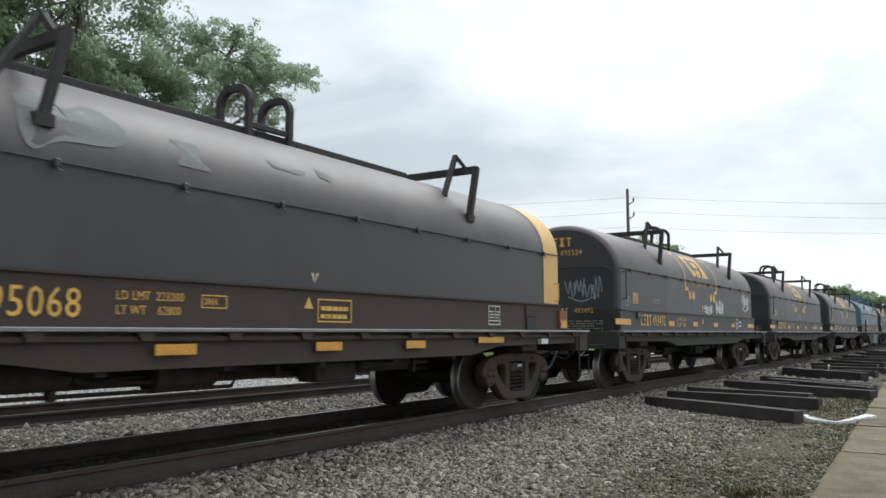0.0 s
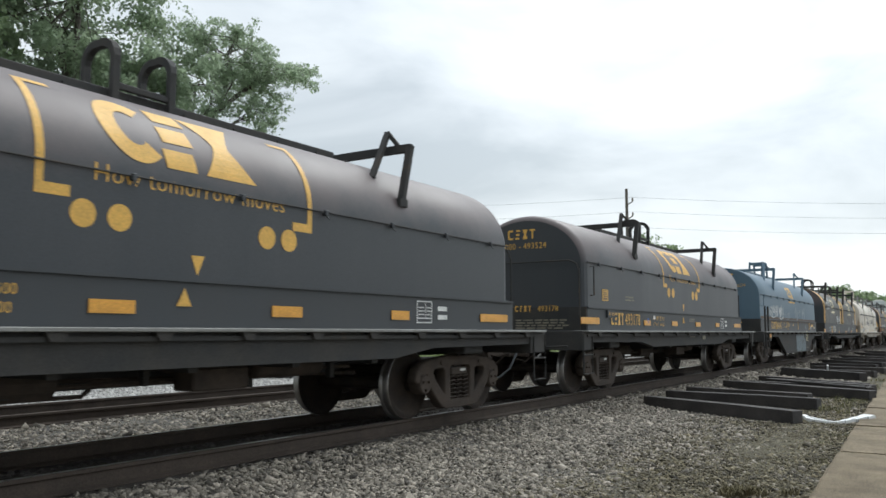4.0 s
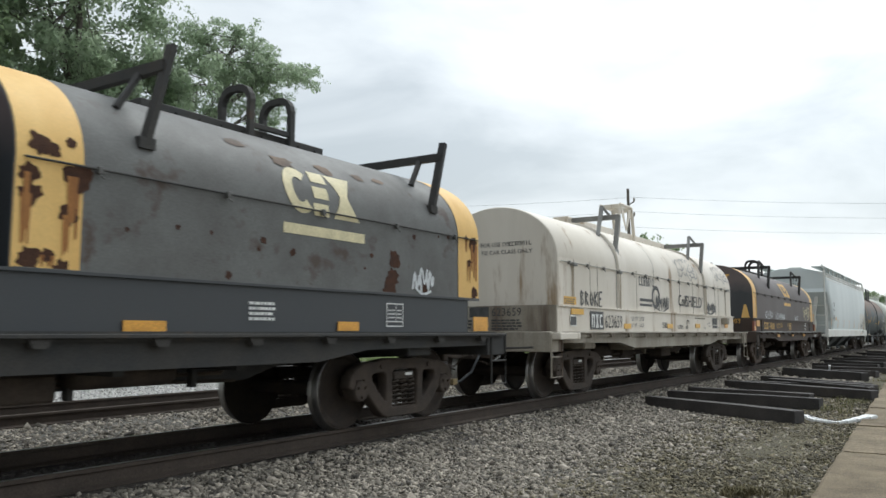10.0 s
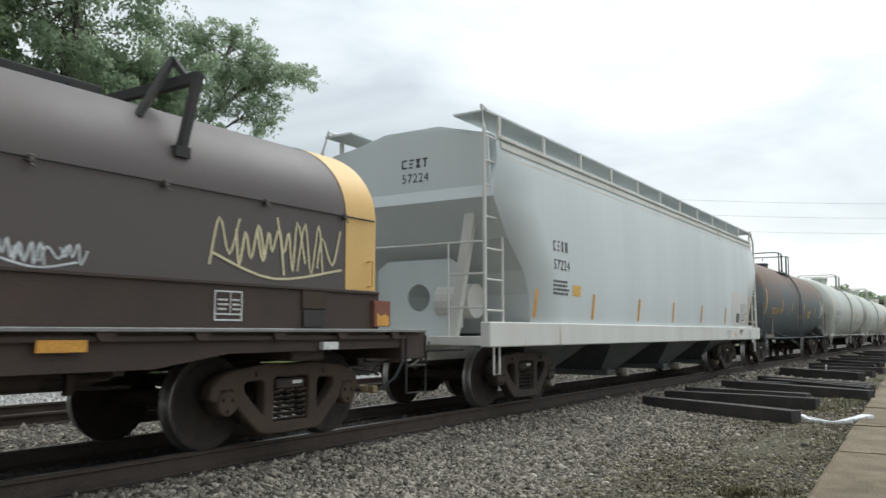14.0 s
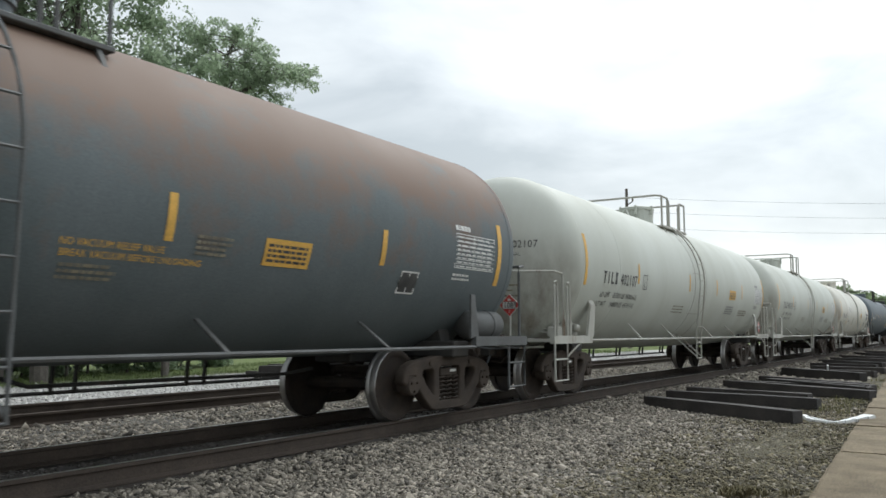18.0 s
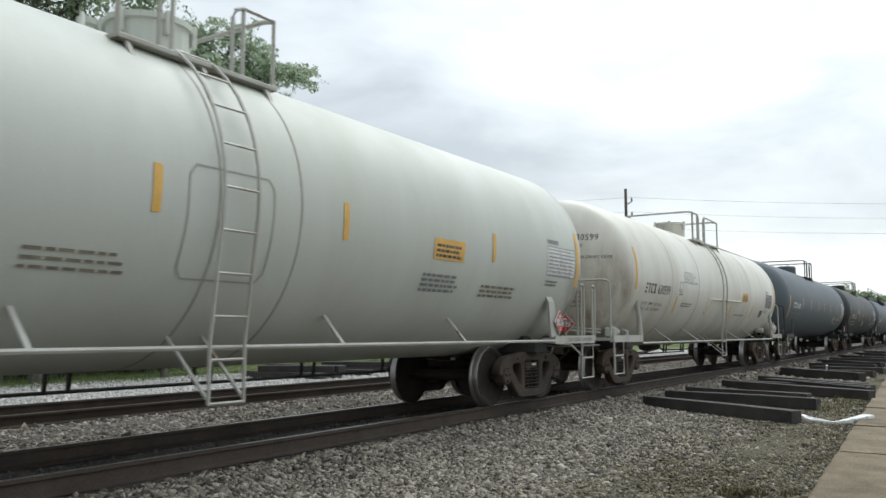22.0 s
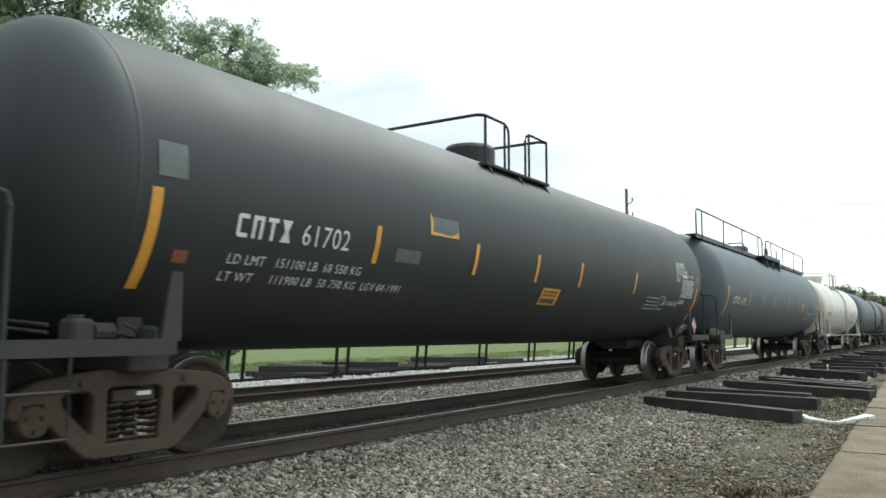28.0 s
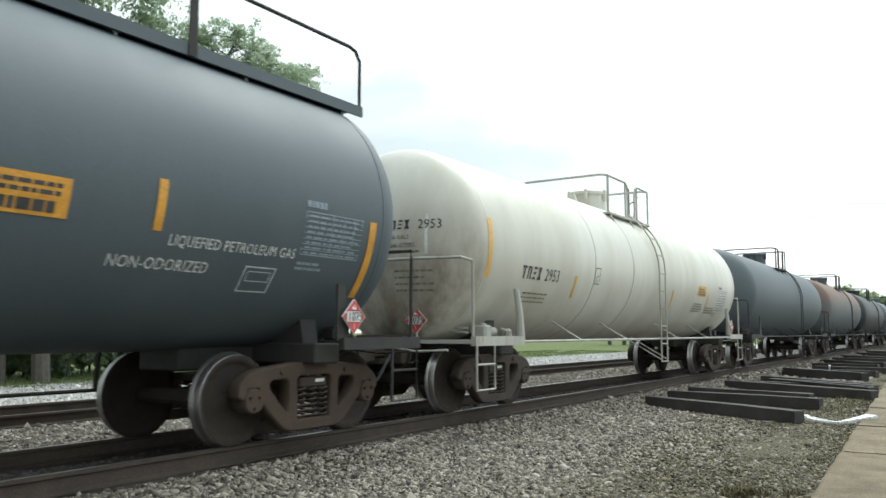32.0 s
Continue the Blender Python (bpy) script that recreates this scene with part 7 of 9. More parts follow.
            part("brake_valve", bm, M["frame_grey"] if rails == "full" else trim, pl)
            bm = bmesh.new()
            lathe_z(bm, [(1.03, 0.09), (1.16, 0.09), (1.19, 0.05)], vx + 0.62, -1.2, 12)
            tube(bm, [(vx + 0.55, -1.22, 1.08), (vx + 0.42, -1.3, 1.16), (vx + 0.36, -1.24, 1.2)], 0.014, 6)
            if mat is M["tank_white"]:
                vx += 0.15
                box(bm, vx + 0.02, -1.34, 1.04, vx + 0.16, -1.1, 1.34, 0.02)
                box(bm, vx + 0.20, -1.3, 1.12, vx + 0.34, -1.06, 1.30, 0.03)
                lathe_y(bm, [(-1.42, 0.0), (-1.42, 0.05), (-1.38, 0.065), (-1.3, 0.065)], 12, cx=vx + 0.27, cz=1.21)
                lathe_z(bm, [(1.30, 0.04), (1.38, 0.04), (1.41, 0.02)], vx + 0.09, -1.22, 10)
                tube(bm, [(vx + 0.34, -1.2, 1.24), (vx + 0.48, -1.22, 1.28), (vx + 0.6, -1.2, 1.2)], 0.02, 6)
            part("dirt_collector", bm, M["frame_grey"] if rails == "full" else trim, pl)
            bm = bmesh.new()
            for z in (1.24, 1.18):
                tube(bm, [(vx - 0.15, -1.0, z - 0.05), (vx - 0.25, -0.4, z), (vx - 0.3, 0.9, z + 0.02)], 0.018, 6)
            part("brake_pipe", bm, trim, pl)
        else:
            box(bm, vx - 0.1, -0.95, 1.04, vx + 0.1, -0.75, 1.2, 0.03)
            part("brake_valve", bm, dark, pl)
        coupler(car, s * L / 2, trim)
        truck(car, s * tx, tone)
        if un:
            z = 1.58 if s < 0 and mat is M["tank_white"] else 1.30
            px, py = (tx + 0.08, -1.535) if s > 0 else (-(e + 0.035), -0.45 if dark is trim else (-0.72 if mat is M["tank_white"] else -0.55))
            placard(car, pl, un, px, py, z, 0 if s > 0 else -90)
            bm = bmesh.new()
            if s > 0:
                tube(bm, [(px, -1.51, 1.06), (px, -1.51, 1.45)], 0.02, 6)
            else:
                tube(bm, [(-(e + 0.012), py, 1.0), (-(e + 0.012), py, z + 0.15)], 0.018, 6)
            part("placard_post", bm, trim, pl)
        if reservoir and s > 0:
            a, b, rr = reservoir
            bm = bmesh.new()
            lathe_x(bm, [(a, 0.0), (a + 0.02, rr * 0.6), (a + 0.06, rr * 0.92), (a + 0.10, rr), (b - 0.10, rr), (b - 0.06, rr * 0.92), (b - 0.02, rr * 0.6), (b, 0.0)], 24, -1.2, 1.04 + rr)
            part("air_reservoir", bm, trim, pl, "horizontal air brake reservoir")
            bm = bmesh.new()
            x = a + (b - a) * 0.62
            lathe_x(bm, [(x - 0.025, rr - 0.01), (x - 0.025, rr + 0.012), (x + 0.025, rr + 0.012), (x + 0.025, rr - 0.01)], 24, -1.2, 1.04 + rr)
            part("reservoir_strap", bm, trim, pl)
        if wheel and s > 0:
            brake_wheel(pl, e - 0.26, -0.82, 1.74, trim)
            bm = bmesh.new()
            box(bm, e - 0.5, -0.92, 1.03, e - 0.38, -0.66, 1.95, 0.02)
            part("brake_housing", bm, trim, pl)
    if side_pipe:
        for y in (-1.5, 1.5):
            bm = bmesh.new()
            tube(bm, [(-(tf - 0.05), y, rail_z), (tr - 0.05, y, rail_z)], 0.024, 6)
            part("side_handrail", bm, trim, body, "pipe handrail along the tank")
        for x in brackets:
            for y in (-1, 1):
                bm = bmesh.new()
                zb = rail_z + 0.32
                beam(bm, (x, y * 1.5, rail_z), (x, y * (math.sqrt(R * R - (zc - zb) ** 2) - 0.01), zb), 0.05, 0.02)
                part("handrail_bracket", bm, trim, body)
    if side_pipe and reservoir and far_rail:
        bm = bmesh.new()
        lathe_x(bm, [(-0.6, 0.0), (-0.57, 0.13), (-0.5, 0.16), (0.5, 0.16), (0.57, 0.13), (0.6, 0.0)], 16, 0.55, 0.78)
        part("under_reservoir", bm, dark, body, "air reservoir slung under the tank")
        for x0, x1, y in ((0.6, tr - 1.3, 0.45), (-(tf - 1.3), -0.6, 0.4)):
            bm = bmesh.new()
            tube(bm, [(x0, y, 0.72), (x0 + 0.3, y, 0.62), (x1 - 0.4, y - 0.05, 0.6), (x1, y - 0.2, 0.66)], 0.024, 6)
            part("brake_rod", bm, dark, body)
    # dome, platform and top rails
    top = zc + R
    q0, q1, q2, q3 = plat_x
    dx = (q0 + q3) / 2 + (-0.05 if valve else 0.12) + (0.3 if dome == "low" else 0.0)
    bm = bmesh.new()
    if dome == "manway":
        lathe_z(bm, [(top - 0.1, 0.42), (top + 0.30, 0.42), (top + 0.31, 0.45), (top + 0.37, 0.45), (top + 0.39, 0.40)], dx, 0, 24)
    elif dome == "low":
        lathe_z(bm, [(top - 0.1, 0.30), (top + 0.12, 0.30), (top + 0.13, 0.33), (top + 0.18, 0.33), (top + 0.2, 0.26)], dx, 0, 22)
    else:
        lathe_z(bm, [(top - 0.12, 0.44), (top + 0.26, 0.44), (top + 0.32, 0.40)], dx, 0, 22)
    dm = part("dome", bm, mat if mat is not M["tank_rusty"] else M["tank_slate"], body, "protective dome housing on the tank top")
    bm = bmesh.new()
    if dome == "manway":
        box(bm, -0.03, -0.03, 0.16, 0.03, 0.03, 0.40, 0.006)
        eye = finish(bm, "dome_bolt", mat)
        for k in range(6):
            a = 2 * math.pi * k / 6 + 0.3
            part("dome_bolt", eye, None, dm, m=pose(dx + 0.45 * math.cos(a), 0.45 * math.sin(a), top))
        bm = bmesh.new()
        lathe_z(bm, [(top - 0.1, 0.07), (top + 0.18, 0.07), (top + 0.2, 0.1), (top + 0.26, 0.1)], dx - 0.62, 0.12, 10)
        tube(bm, [(dx - 0.62, 0.12, top + 0.2), (dx - 0.75, 0.0, top + 0.25), (dx - 0.82, -0.1, top + 0.02)], 0.025, 6)
        part("relief_valve", bm, mat, body)
    else:
        tube(bm, [(dx - 0.1, -0.1, top + 0.3), (dx - 0.08, -0.1, top + 0.38), (dx + 0.08, -0.1, top + 0.38), (dx + 0.1, -0.1, top + 0.3)], 0.015, 5)
        part("dome_handle", bm, mat, dm)
    edge_z = zc + math.sqrt(R * R - 1.0) + 0.06
    for s in (-1, 1) if rails != "full" else ():
        bm = bmesh.new()
        box(bm, q0 - 0.02, min(s * 0.52, s * 1.04), edge_z, q3 + 0.04, max(s * 0.52, s * 1.04), edge_z + 0.05, 0.008)
        for x in (q0 + 0.1, (q0 + q3) / 2, q3 - 0.1):
            beam(bm, (x, s * 1.0, edge_z), (x, s * 1.12, edge_z - 0.22), 0.05, 0.03)
        plat = part("dome_platform", bm, trim, body, "grating walkway beside the dome")
        bm = bmesh.new()
        zt = top + 0.47
        y = s * 1.0
        tube(bm, [(q0, y, edge_z), (q0, y, zt)], 0.026, 6)
        tube(bm, [(q0, y, zt), (q1 - 0.14, y, zt), (q1 - 0.04, y, zt - 0.05), (q1, y, zt - 0.14), (q1, y, edge_z)], 0.022, 6)
        tube(bm, [(q1 - 0.14, y, zt), (q1 - 0.14, y, edge_z)], 0.022, 6)
        part("platform_railing", bm, trim, plat, "tubular railing before the dome")
        bm = bmesh.new()
        tube(bm, [(q3, y, edge_z), (q3, y, zt), (q2 + 0.14, y, zt), (q2 + 0.04, y, zt - 0.05), (q2, y, zt - 0.14), (q2, y, edge_z)], 0.022, 6)
        tube(bm, [(q2 + 0.14, y, zt), (q2 + 0.14, y, edge_z)], 0.022, 6)
        part("platform_railing", bm, trim, plat, "tubular railing behind the dome")
        if s < 0:
            for x in (q0, q3):
                bm = bmesh.new()
                tube(bm, [(x, -1.0, zt), (x, -0.85, zt + 0.03), (x, 0.85, zt + 0.03), (x, 1.0, zt)], 0.026, 6)
                part("cross_railing", bm, trim, plat)
    if valve:
        bm = bmesh.new()
        lathe_z(bm, [(top - 0.02, 0.11), (top + 0.10, 0.11), (top + 0.11, 0.15), (top + 0.20, 0.15), (top + 0.24, 0.10)], q2 + 0.12, -0.2, 16)
        part("safety_valve", bm, dark, body, "dark spring-loaded safety valve")
        for k in range(3):
            bm = bmesh.new()
            lathe_z(bm, [(top - 0.05, 0.05), (top + 0.10, 0.05), (top + 0.12, 0.07), (top + 0.16, 0.07)], q0 - 0.15 - 0.22 * k, -0.25, 10)
            part("valve_fitting", bm, trim, body)
    if ladder:
        bm = bmesh.new()
        sf = tank_surface(R, zc, 0.10)
        lx = 0.95 if ladder is True else ladder
        for x in (lx - 0.2, lx + 0.2):
            tube(bm, [(x, -1.56, 0.51), (x, -1.56, 1.05), (x, -R - 0.09, zc - 0.2)] + [sf(x, zc + k * 0.25) for k in range(0, 7)] + [(x, -0.95, edge_z)], 0.018, 5)
        for k in range(10):
            z = 0.52 + 0.375 * k
            if z < zc:
                y = -1.56 - max(0.0, (z - 1.05) / (zc - 1.25)) * (R - 1.47)
                tube(bm, [(lx - 0.2, y, z), (lx + 0.2, y, z)], 0.014, 5)
            else:
                tube(bm, [sf(lx - 0.2, z), sf(lx + 0.2, z)], 0.014, 5)
        part("side_ladder", bm, trim, body, "steel ladder up the tank side")
        bm = bmesh.new()
        for x in (lx - 0.2, lx + 0.2):
            bm = bmesh.new()
            beam(bm, (x, -1.55, 0.56), (x, -math.sqrt(R * R - (zc - 1.1) ** 2) + 0.01, 1.1), 0.03, 0.02)
            part("ladder_brace", bm, trim, body)
    if rails == "full":
        deck = zc + math.sqrt(R * R - 0.6) - 0.014
        bm = bmesh.new()
        box(bm, -half - 0.62, -0.90, deck, halfr + 0.35, -0.87, deck + 0.125)
        box(bm, -half - 0.62, -0.87, deck + 0.09, halfr + 0.35, -0.6, deck + 0.115)
        wk = part("top_walkway", bm, mat, body, "running board along the tank top")
        for k in range(12):
            bm = bmesh.new()
            x = -half + (half + halfr) * k / 11
            slab(bm, [(-0.87, deck + 0.09), (-0.62, deck + 0.09), (-0.62, zc + math.sqrt(R * R - 0.384) - 0.02), (-0.87, zc + math.sqrt(R * R - 0.757) - 0.02)], x - 0.02, x + 0.02)
            part("walkway_bracket", bm, mat, wk)
        bm = bmesh.new()
        box(bm, -1.3, -1.17, deck + 0.06, 1.7, -0.9, deck + 0.09)
        box(bm, -1.3, -1.19, deck + 0.02, 1.7, -1.17, deck + 0.15)
        for x in (-0.66, 0.45, 1.62):
            slab(bm, [(-1.17, deck + 0.06), (-0.9, deck + 0.06), (-0.93, zc + math.sqrt(R * R - 0.86) - 0.02), (-1.19, zc + math.sqrt(R * R - 1.42) - 0.05)], x - 0.015, x + 0.015)
        part("valve_platform", bm, mat, wk, "bracketed platform beside the dome")
        zt = deck + 0.83
        for xa, xb, posts in ((-half - 0.54, -0.08, (-8.39, -5.92, -3.41, -0.91)), (0.63, halfr + 0.3, (1.45, 3.85, 6.33))):
            bm = bmesh.new()
            tube(bm, [(xa, -0.88, deck + 0.1), (xa, -0.88, zt - 0.16), (xa + 0.03, -0.88, zt - 0.06), (xa + 0.1, -0.88, zt - 0.01), (xa + 0.2, -0.88, zt), (xb - 0.2, -0.88, zt), (xb - 0.08, -0.88, zt - 0.03), (xb, -0.88, zt - 0.14), (xb, -0.88, deck + 0.1)], 0.022, 6)
            rl = part("walkway_railing", bm, trim, wk)
            for x in posts:
                bm = bmesh.new()
                box(bm, x - 0.05, -0.915, deck, x + 0.05, -0.90, zt)
                part("rail_post", bm, trim, rl, "flat steel post")
        bm = bmesh.new()
        tube(bm, [(-0.08, -0.88, zt - 0.1), (0.15, -0.88, zt - 0.2), (0.4, -0.88, zt - 0.2), (0.63, -0.88, zt - 0.06)], 0.01, 5)
        part("safety_chain", bm, trim, wk)
        bm = bmesh.new()
        tube(bm, [(-2.35, -0.1, top - 0.02), (-2.35, -0.12, top + 0.2), (-2.35, -0.2, top + 0.25), (-2.35, -0.62, top + 0.25), (-2.35, -0.72, top + 0.2), (-2.35, -0.76, deck + 0.1)], 0.022, 6)
        part("cross_railing", bm, trim, wk)
        bm = bmesh.new()
        tube(bm, [(-0.75, -1.1, deck + 0.09), (-0.75, -1.1, deck + 0.38), (-0.6, -1.1, deck + 0.42), (-0.35, -1.1, deck + 0.38), (-0.3, -1.1, deck + 0.3), (-0.3, -1.1, deck + 0.09)], 0.02, 6)
        tube(bm, [(1.4, -1.1, deck + 0.09), (1.4, -1.1, deck + 0.5)], 0.02, 6)
        part("platform_railing", bm, trim, wk)
    if rails == "front":
        bm = bmesh.new()
        box(bm, -half - 0.55, 0.6, top - 0.12, q0 - 0.1, 1.15, top - 0.07)
        for k in range(6):
            box(bm, -half + 0.2 + 1.2 * k, 0.62, top - 0.45, -half + 0.26 + 1.2 * k, 1.1, top - 0.12)
        wk = part("top_walkway", bm, trim, body, "running board behind the tank crown")
        bm = bmesh.new()
        zt = top + 0.52
        tube(bm, [(-half - 0.52, 1.1, top), (-half - 0.52, 1.1, zt), (-half - 0.45, 1.1, zt + 0.02), (q0 - 0.2, 1.1, zt)], 0.022, 6)
        for k in range(5):
            x = -half - 0.05 + (half - 1.2) * k / 4
            tube(bm, [(x, 1.1, top), (x, 1.1, zt)], 0.022, 6)
        part("walkway_railing", bm, trim, wk)
    if far_rail:
        m = 7
        for z in (0.48,):
            bm = bmesh.new()
            tube(bm, [(-half + 1.2, 1.35, z), (halfr - 1.2, 1.35, z)], 0.022, 5)
            part("far_side_rail", bm, dark, body)
        for k in range(m):
            x = -half + 1.5 + (half + halfr - 3.0) * k / (m - 1)
            bm = bmesh.new()
            for d in (-0.14, 0.14):
                tube(bm, [(x + d, 1.35, 0.46), (x + d, 1.25, low)], 0.028, 5)
            part("rail_hanger", bm, dark, body)
    # paint
    sm = strip_mat or M["orange"]
    for x, z0, z1, w in strips:
        p = Paint(tank_surface(R, zc, 0.006))
        p.quad(x - w / 2, z0, x + w / 2, z1, 8)
        p.put("reflector", sm, body, "vertical reflective strip")
    sf = tank_surface(R, zc, 0.007)
    h = letter_h
    if number:
        mark(sf, marks, letter_x, letter_z, h, ink, body, 0.62, 0.24)
        words(sf, number, letter_x + len(marks) * h * 0.86 + h * 0.45, letter_z, h, ink, body, "car_number", 0.92)
    if limits:
        li = ink if limits[2] else M["lettering_faded"]
        words(sf, "LD LMT   " + limits[0], letter_x - 0.02, letter_z - 0.26, limit_h, li, body, "weight_stencil", 0.95)
        words(sf, "LT WT     " + limits[1], letter_x - 0.05, letter_z - 0.26 - 1.8 * limit_h, limit_h, li, body, "weight_stencil", 0.95)
    if head_text is not False:
        th = tank_head(-half, depth, R, zc, 0.008)
        z = zc + head_z
        mark(th, marks, head_text, z, head_h, ink, body, 0.6, 0.22)
        words(th, number, head_text + head_h * (0.82 * len(marks) + 0.7), z, head_h, ink, body, "head_number")
        for i, t in enumerate(HEAD_LINES.get(number, ())):
            words(th, t, head_text - 0.02, z - 0.14 - 0.115 * i, 0.062, ink, body, "head_stencil")
        Paint(th).lines(head_text + 0.15, zc - 0.72, 0.55, 0.36, 4, rng, 0.32).put("small_stencil", M["lettering_faded"], body)
    if head_panel:
        Paint(tank_head(-half, depth, R, zc, 0.006)).quad(head_text - 0.06, zc + head_z - 0.36, head_text + 0.66, zc + head_z + 0.2, 4).put("head_panel", M["lettering_white"], body, "white painted panel")
    pale_chart = ink is M["lettering_black"]
    ci = chart_ink or (M["lettering_grey"] if pale_chart else ink)
    if chart:
        p = Paint(tank_surface(R, zc, 0.006))
        x, z, w, hh, style = chart
        p2 = Paint(tank_surface(R, zc, 0.009))
        Paint(tank_surface(R, zc, 0.007)).lines(x, z + hh + 0.04, w * 0.4, 0.075, 1, rng, 0.9).put("chart_heading", ci, body)
        Paint(tank_surface(R, zc, 0.007)).lines(x, z - 0.16, w * 0.42, 0.11, 2, rng).put("chart_footnote", ci, body)
        if style == "filled":
            p.quad(x, z, x + w, z + hh, 5)
            p.put("inspection_panel", M["lettering_black"], body)
            p2.outline(x + 0.015, z + 0.015, x + w - 0.015, z + hh - 0.015, 0.008)
            for k in range(1, 8):
                p2.quad(x + 0.02, z + hh * k / 8, x + w - 0.02, z + hh * k / 8 + 0.0035)
            for k in (0.42, 0.62, 0.82):
                p2.quad(x + w * k, z + 0.02, x + w * k + 0.007, z + hh - 0.02, 4)
            p2.lines(x + 0.04, z + 0.02, w * 0.34, hh - 0.03, 8, rng, 0.3)
            for k in (0.46, 0.66, 0.85):
                p2.lines(x + w * k, z + 0.02, w * 0.11, hh - 0.03, 8, rng, 0.25)
            p2.put("inspection_table", M["lettering_white"], body)
        else:
            if pale_chart:
                Paint(tank_surface(R, zc, 0.004)).quad(x, z, x + w, z + hh, 5).put("inspection_panel", M["lettering_white"], body)
            p.outline(x, z, x + w, z + hh, 0.012)
            for k in range(1, 8):
                p.quad(x, z + hh * k / 8, x + w, z + hh * k / 8 + 0.008)
            for k in (0.45, 0.66, 0.84):
                p.quad(x + w * k, z, x + w * k + 0.008, z + hh, 4)
            p2.lines(x + 0.04, z + 0.02, w - 0.08, hh - 0.02, 8, rng, 0.2 if pale_chart else 0.35)
            p.put("inspection_grid", ci, body)
            p2.put("inspection_table", ci, body)
    if extras:
        extras(body, R, zc, rng)
    return car


# ---------------------------------------------------------------- the place
TRACK_Y = 0.7525
TRACK2_Y = 5.6


def ground_z(x, y):
    """Ballast shoulders beside both tracks, falling to a dirt strip by the platform."""
    z = -0.19
    if y < -0.45:
        z -= 0.14 * min(1.0, (-0.45 - y) / 0.5)
    if y < -0.95:
        z -= 0.03 * min(1.0, (-0.95 - y) / 0.9)
    if y > 8.0:
        z -= 0.12 * min(1.0, (y - 8.0) / 2.0)
    if 2.2 < y < 4.2:
        z -= 0.05 * math.sin(math.pi * (y - 2.2) / 2.0)
    return z


def build_ground():
    ys = [-400, -120, -40, -15, -8, -6, -5, -4, -3, -2.4, -1.75, -1.2, -0.95, -0.7, -0.45, 0.2, 1.4, 2.2, 2.7, 3.2, 3.7, 4.2, 6, 8, 9, 10, 14, 20, 40, 120, 500, 1500]
    xs = [-400, -100, -40, -20, -10] + list(range(-5, 40, 1)) + [45, 50, 60, 80, 120, 200, 400, 900, 2500]
    vs, fs = [], []
    for x in xs:
        for y in ys:
            near = -5 <= x <= 40 and -6 < y < 10
            vs.append((x, y, ground_z(x, y) + (0.025 * noise.noise((x * 0.7, y * 0.9, 3.0)) if near else 0)))
    n = len(ys)
    for i in range(len(xs) - 1):
        for j in range(n - 1):
            a = i * n + j
            fs.append((a, a + n, a + n + 1, a + 1))
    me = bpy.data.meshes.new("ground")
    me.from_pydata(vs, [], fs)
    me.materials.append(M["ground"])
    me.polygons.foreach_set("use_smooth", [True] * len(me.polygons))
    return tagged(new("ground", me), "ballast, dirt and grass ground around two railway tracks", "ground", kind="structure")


build_ground()


def build_rail(y, label, worn=True):
    prof = [(-0.07, -0.18), (-0.07, -0.165), (-0.012, -0.145), (-0.010, -0.045), (-0.036, -0.034), (-0.036, -0.006), (-0.028, 0.0),
            (0.028, 0.0), (0.036, -0.006), (0.036, -0.034), (0.010, -0.045), (0.012, -0.145), (0.07, -0.165), (0.07, -0.18)]
    bm = bmesh.new()
    a = [bm.verts.new((-60, y + p, z)) for p, z in prof]
    b = [bm.verts.new((700, y + p, z)) for p, z in prof]
    n = len(prof)
    for i in range(n):
        f = bm.faces.new((a[i], b[i], b[(i + 1) % n], a[(i + 1) % n]))
        f.material_index = 1 if i == 6 and worn else 0
    me = finish(bm, "rail", [M["rail_side"], M["steel"]])
    return tagged(new("rail", me), label, "rail", "rails", "structure")


for yy, lab in ((0.0, "worn steel rail with a polished head, main track"), (1.505, "worn steel rail with a polished head, main track"),
                (TRACK2_Y - 0.7525, "rusty steel rail of the second track"), (TRACK2_Y + 0.7525, "rusty steel rail of the second track")):
    build_rail(yy, lab, "main" in lab)


# ---------------------------------------------------------------- the train
R1 = random.Random(5)


def strips_of(first, rest, z0=2.1, z1=2.5, w=0.085, f0=1.95, f1=2.85):
    return [(first, f0, f1, 0.11)] + [(x, z0, z1, w) for x in rest]


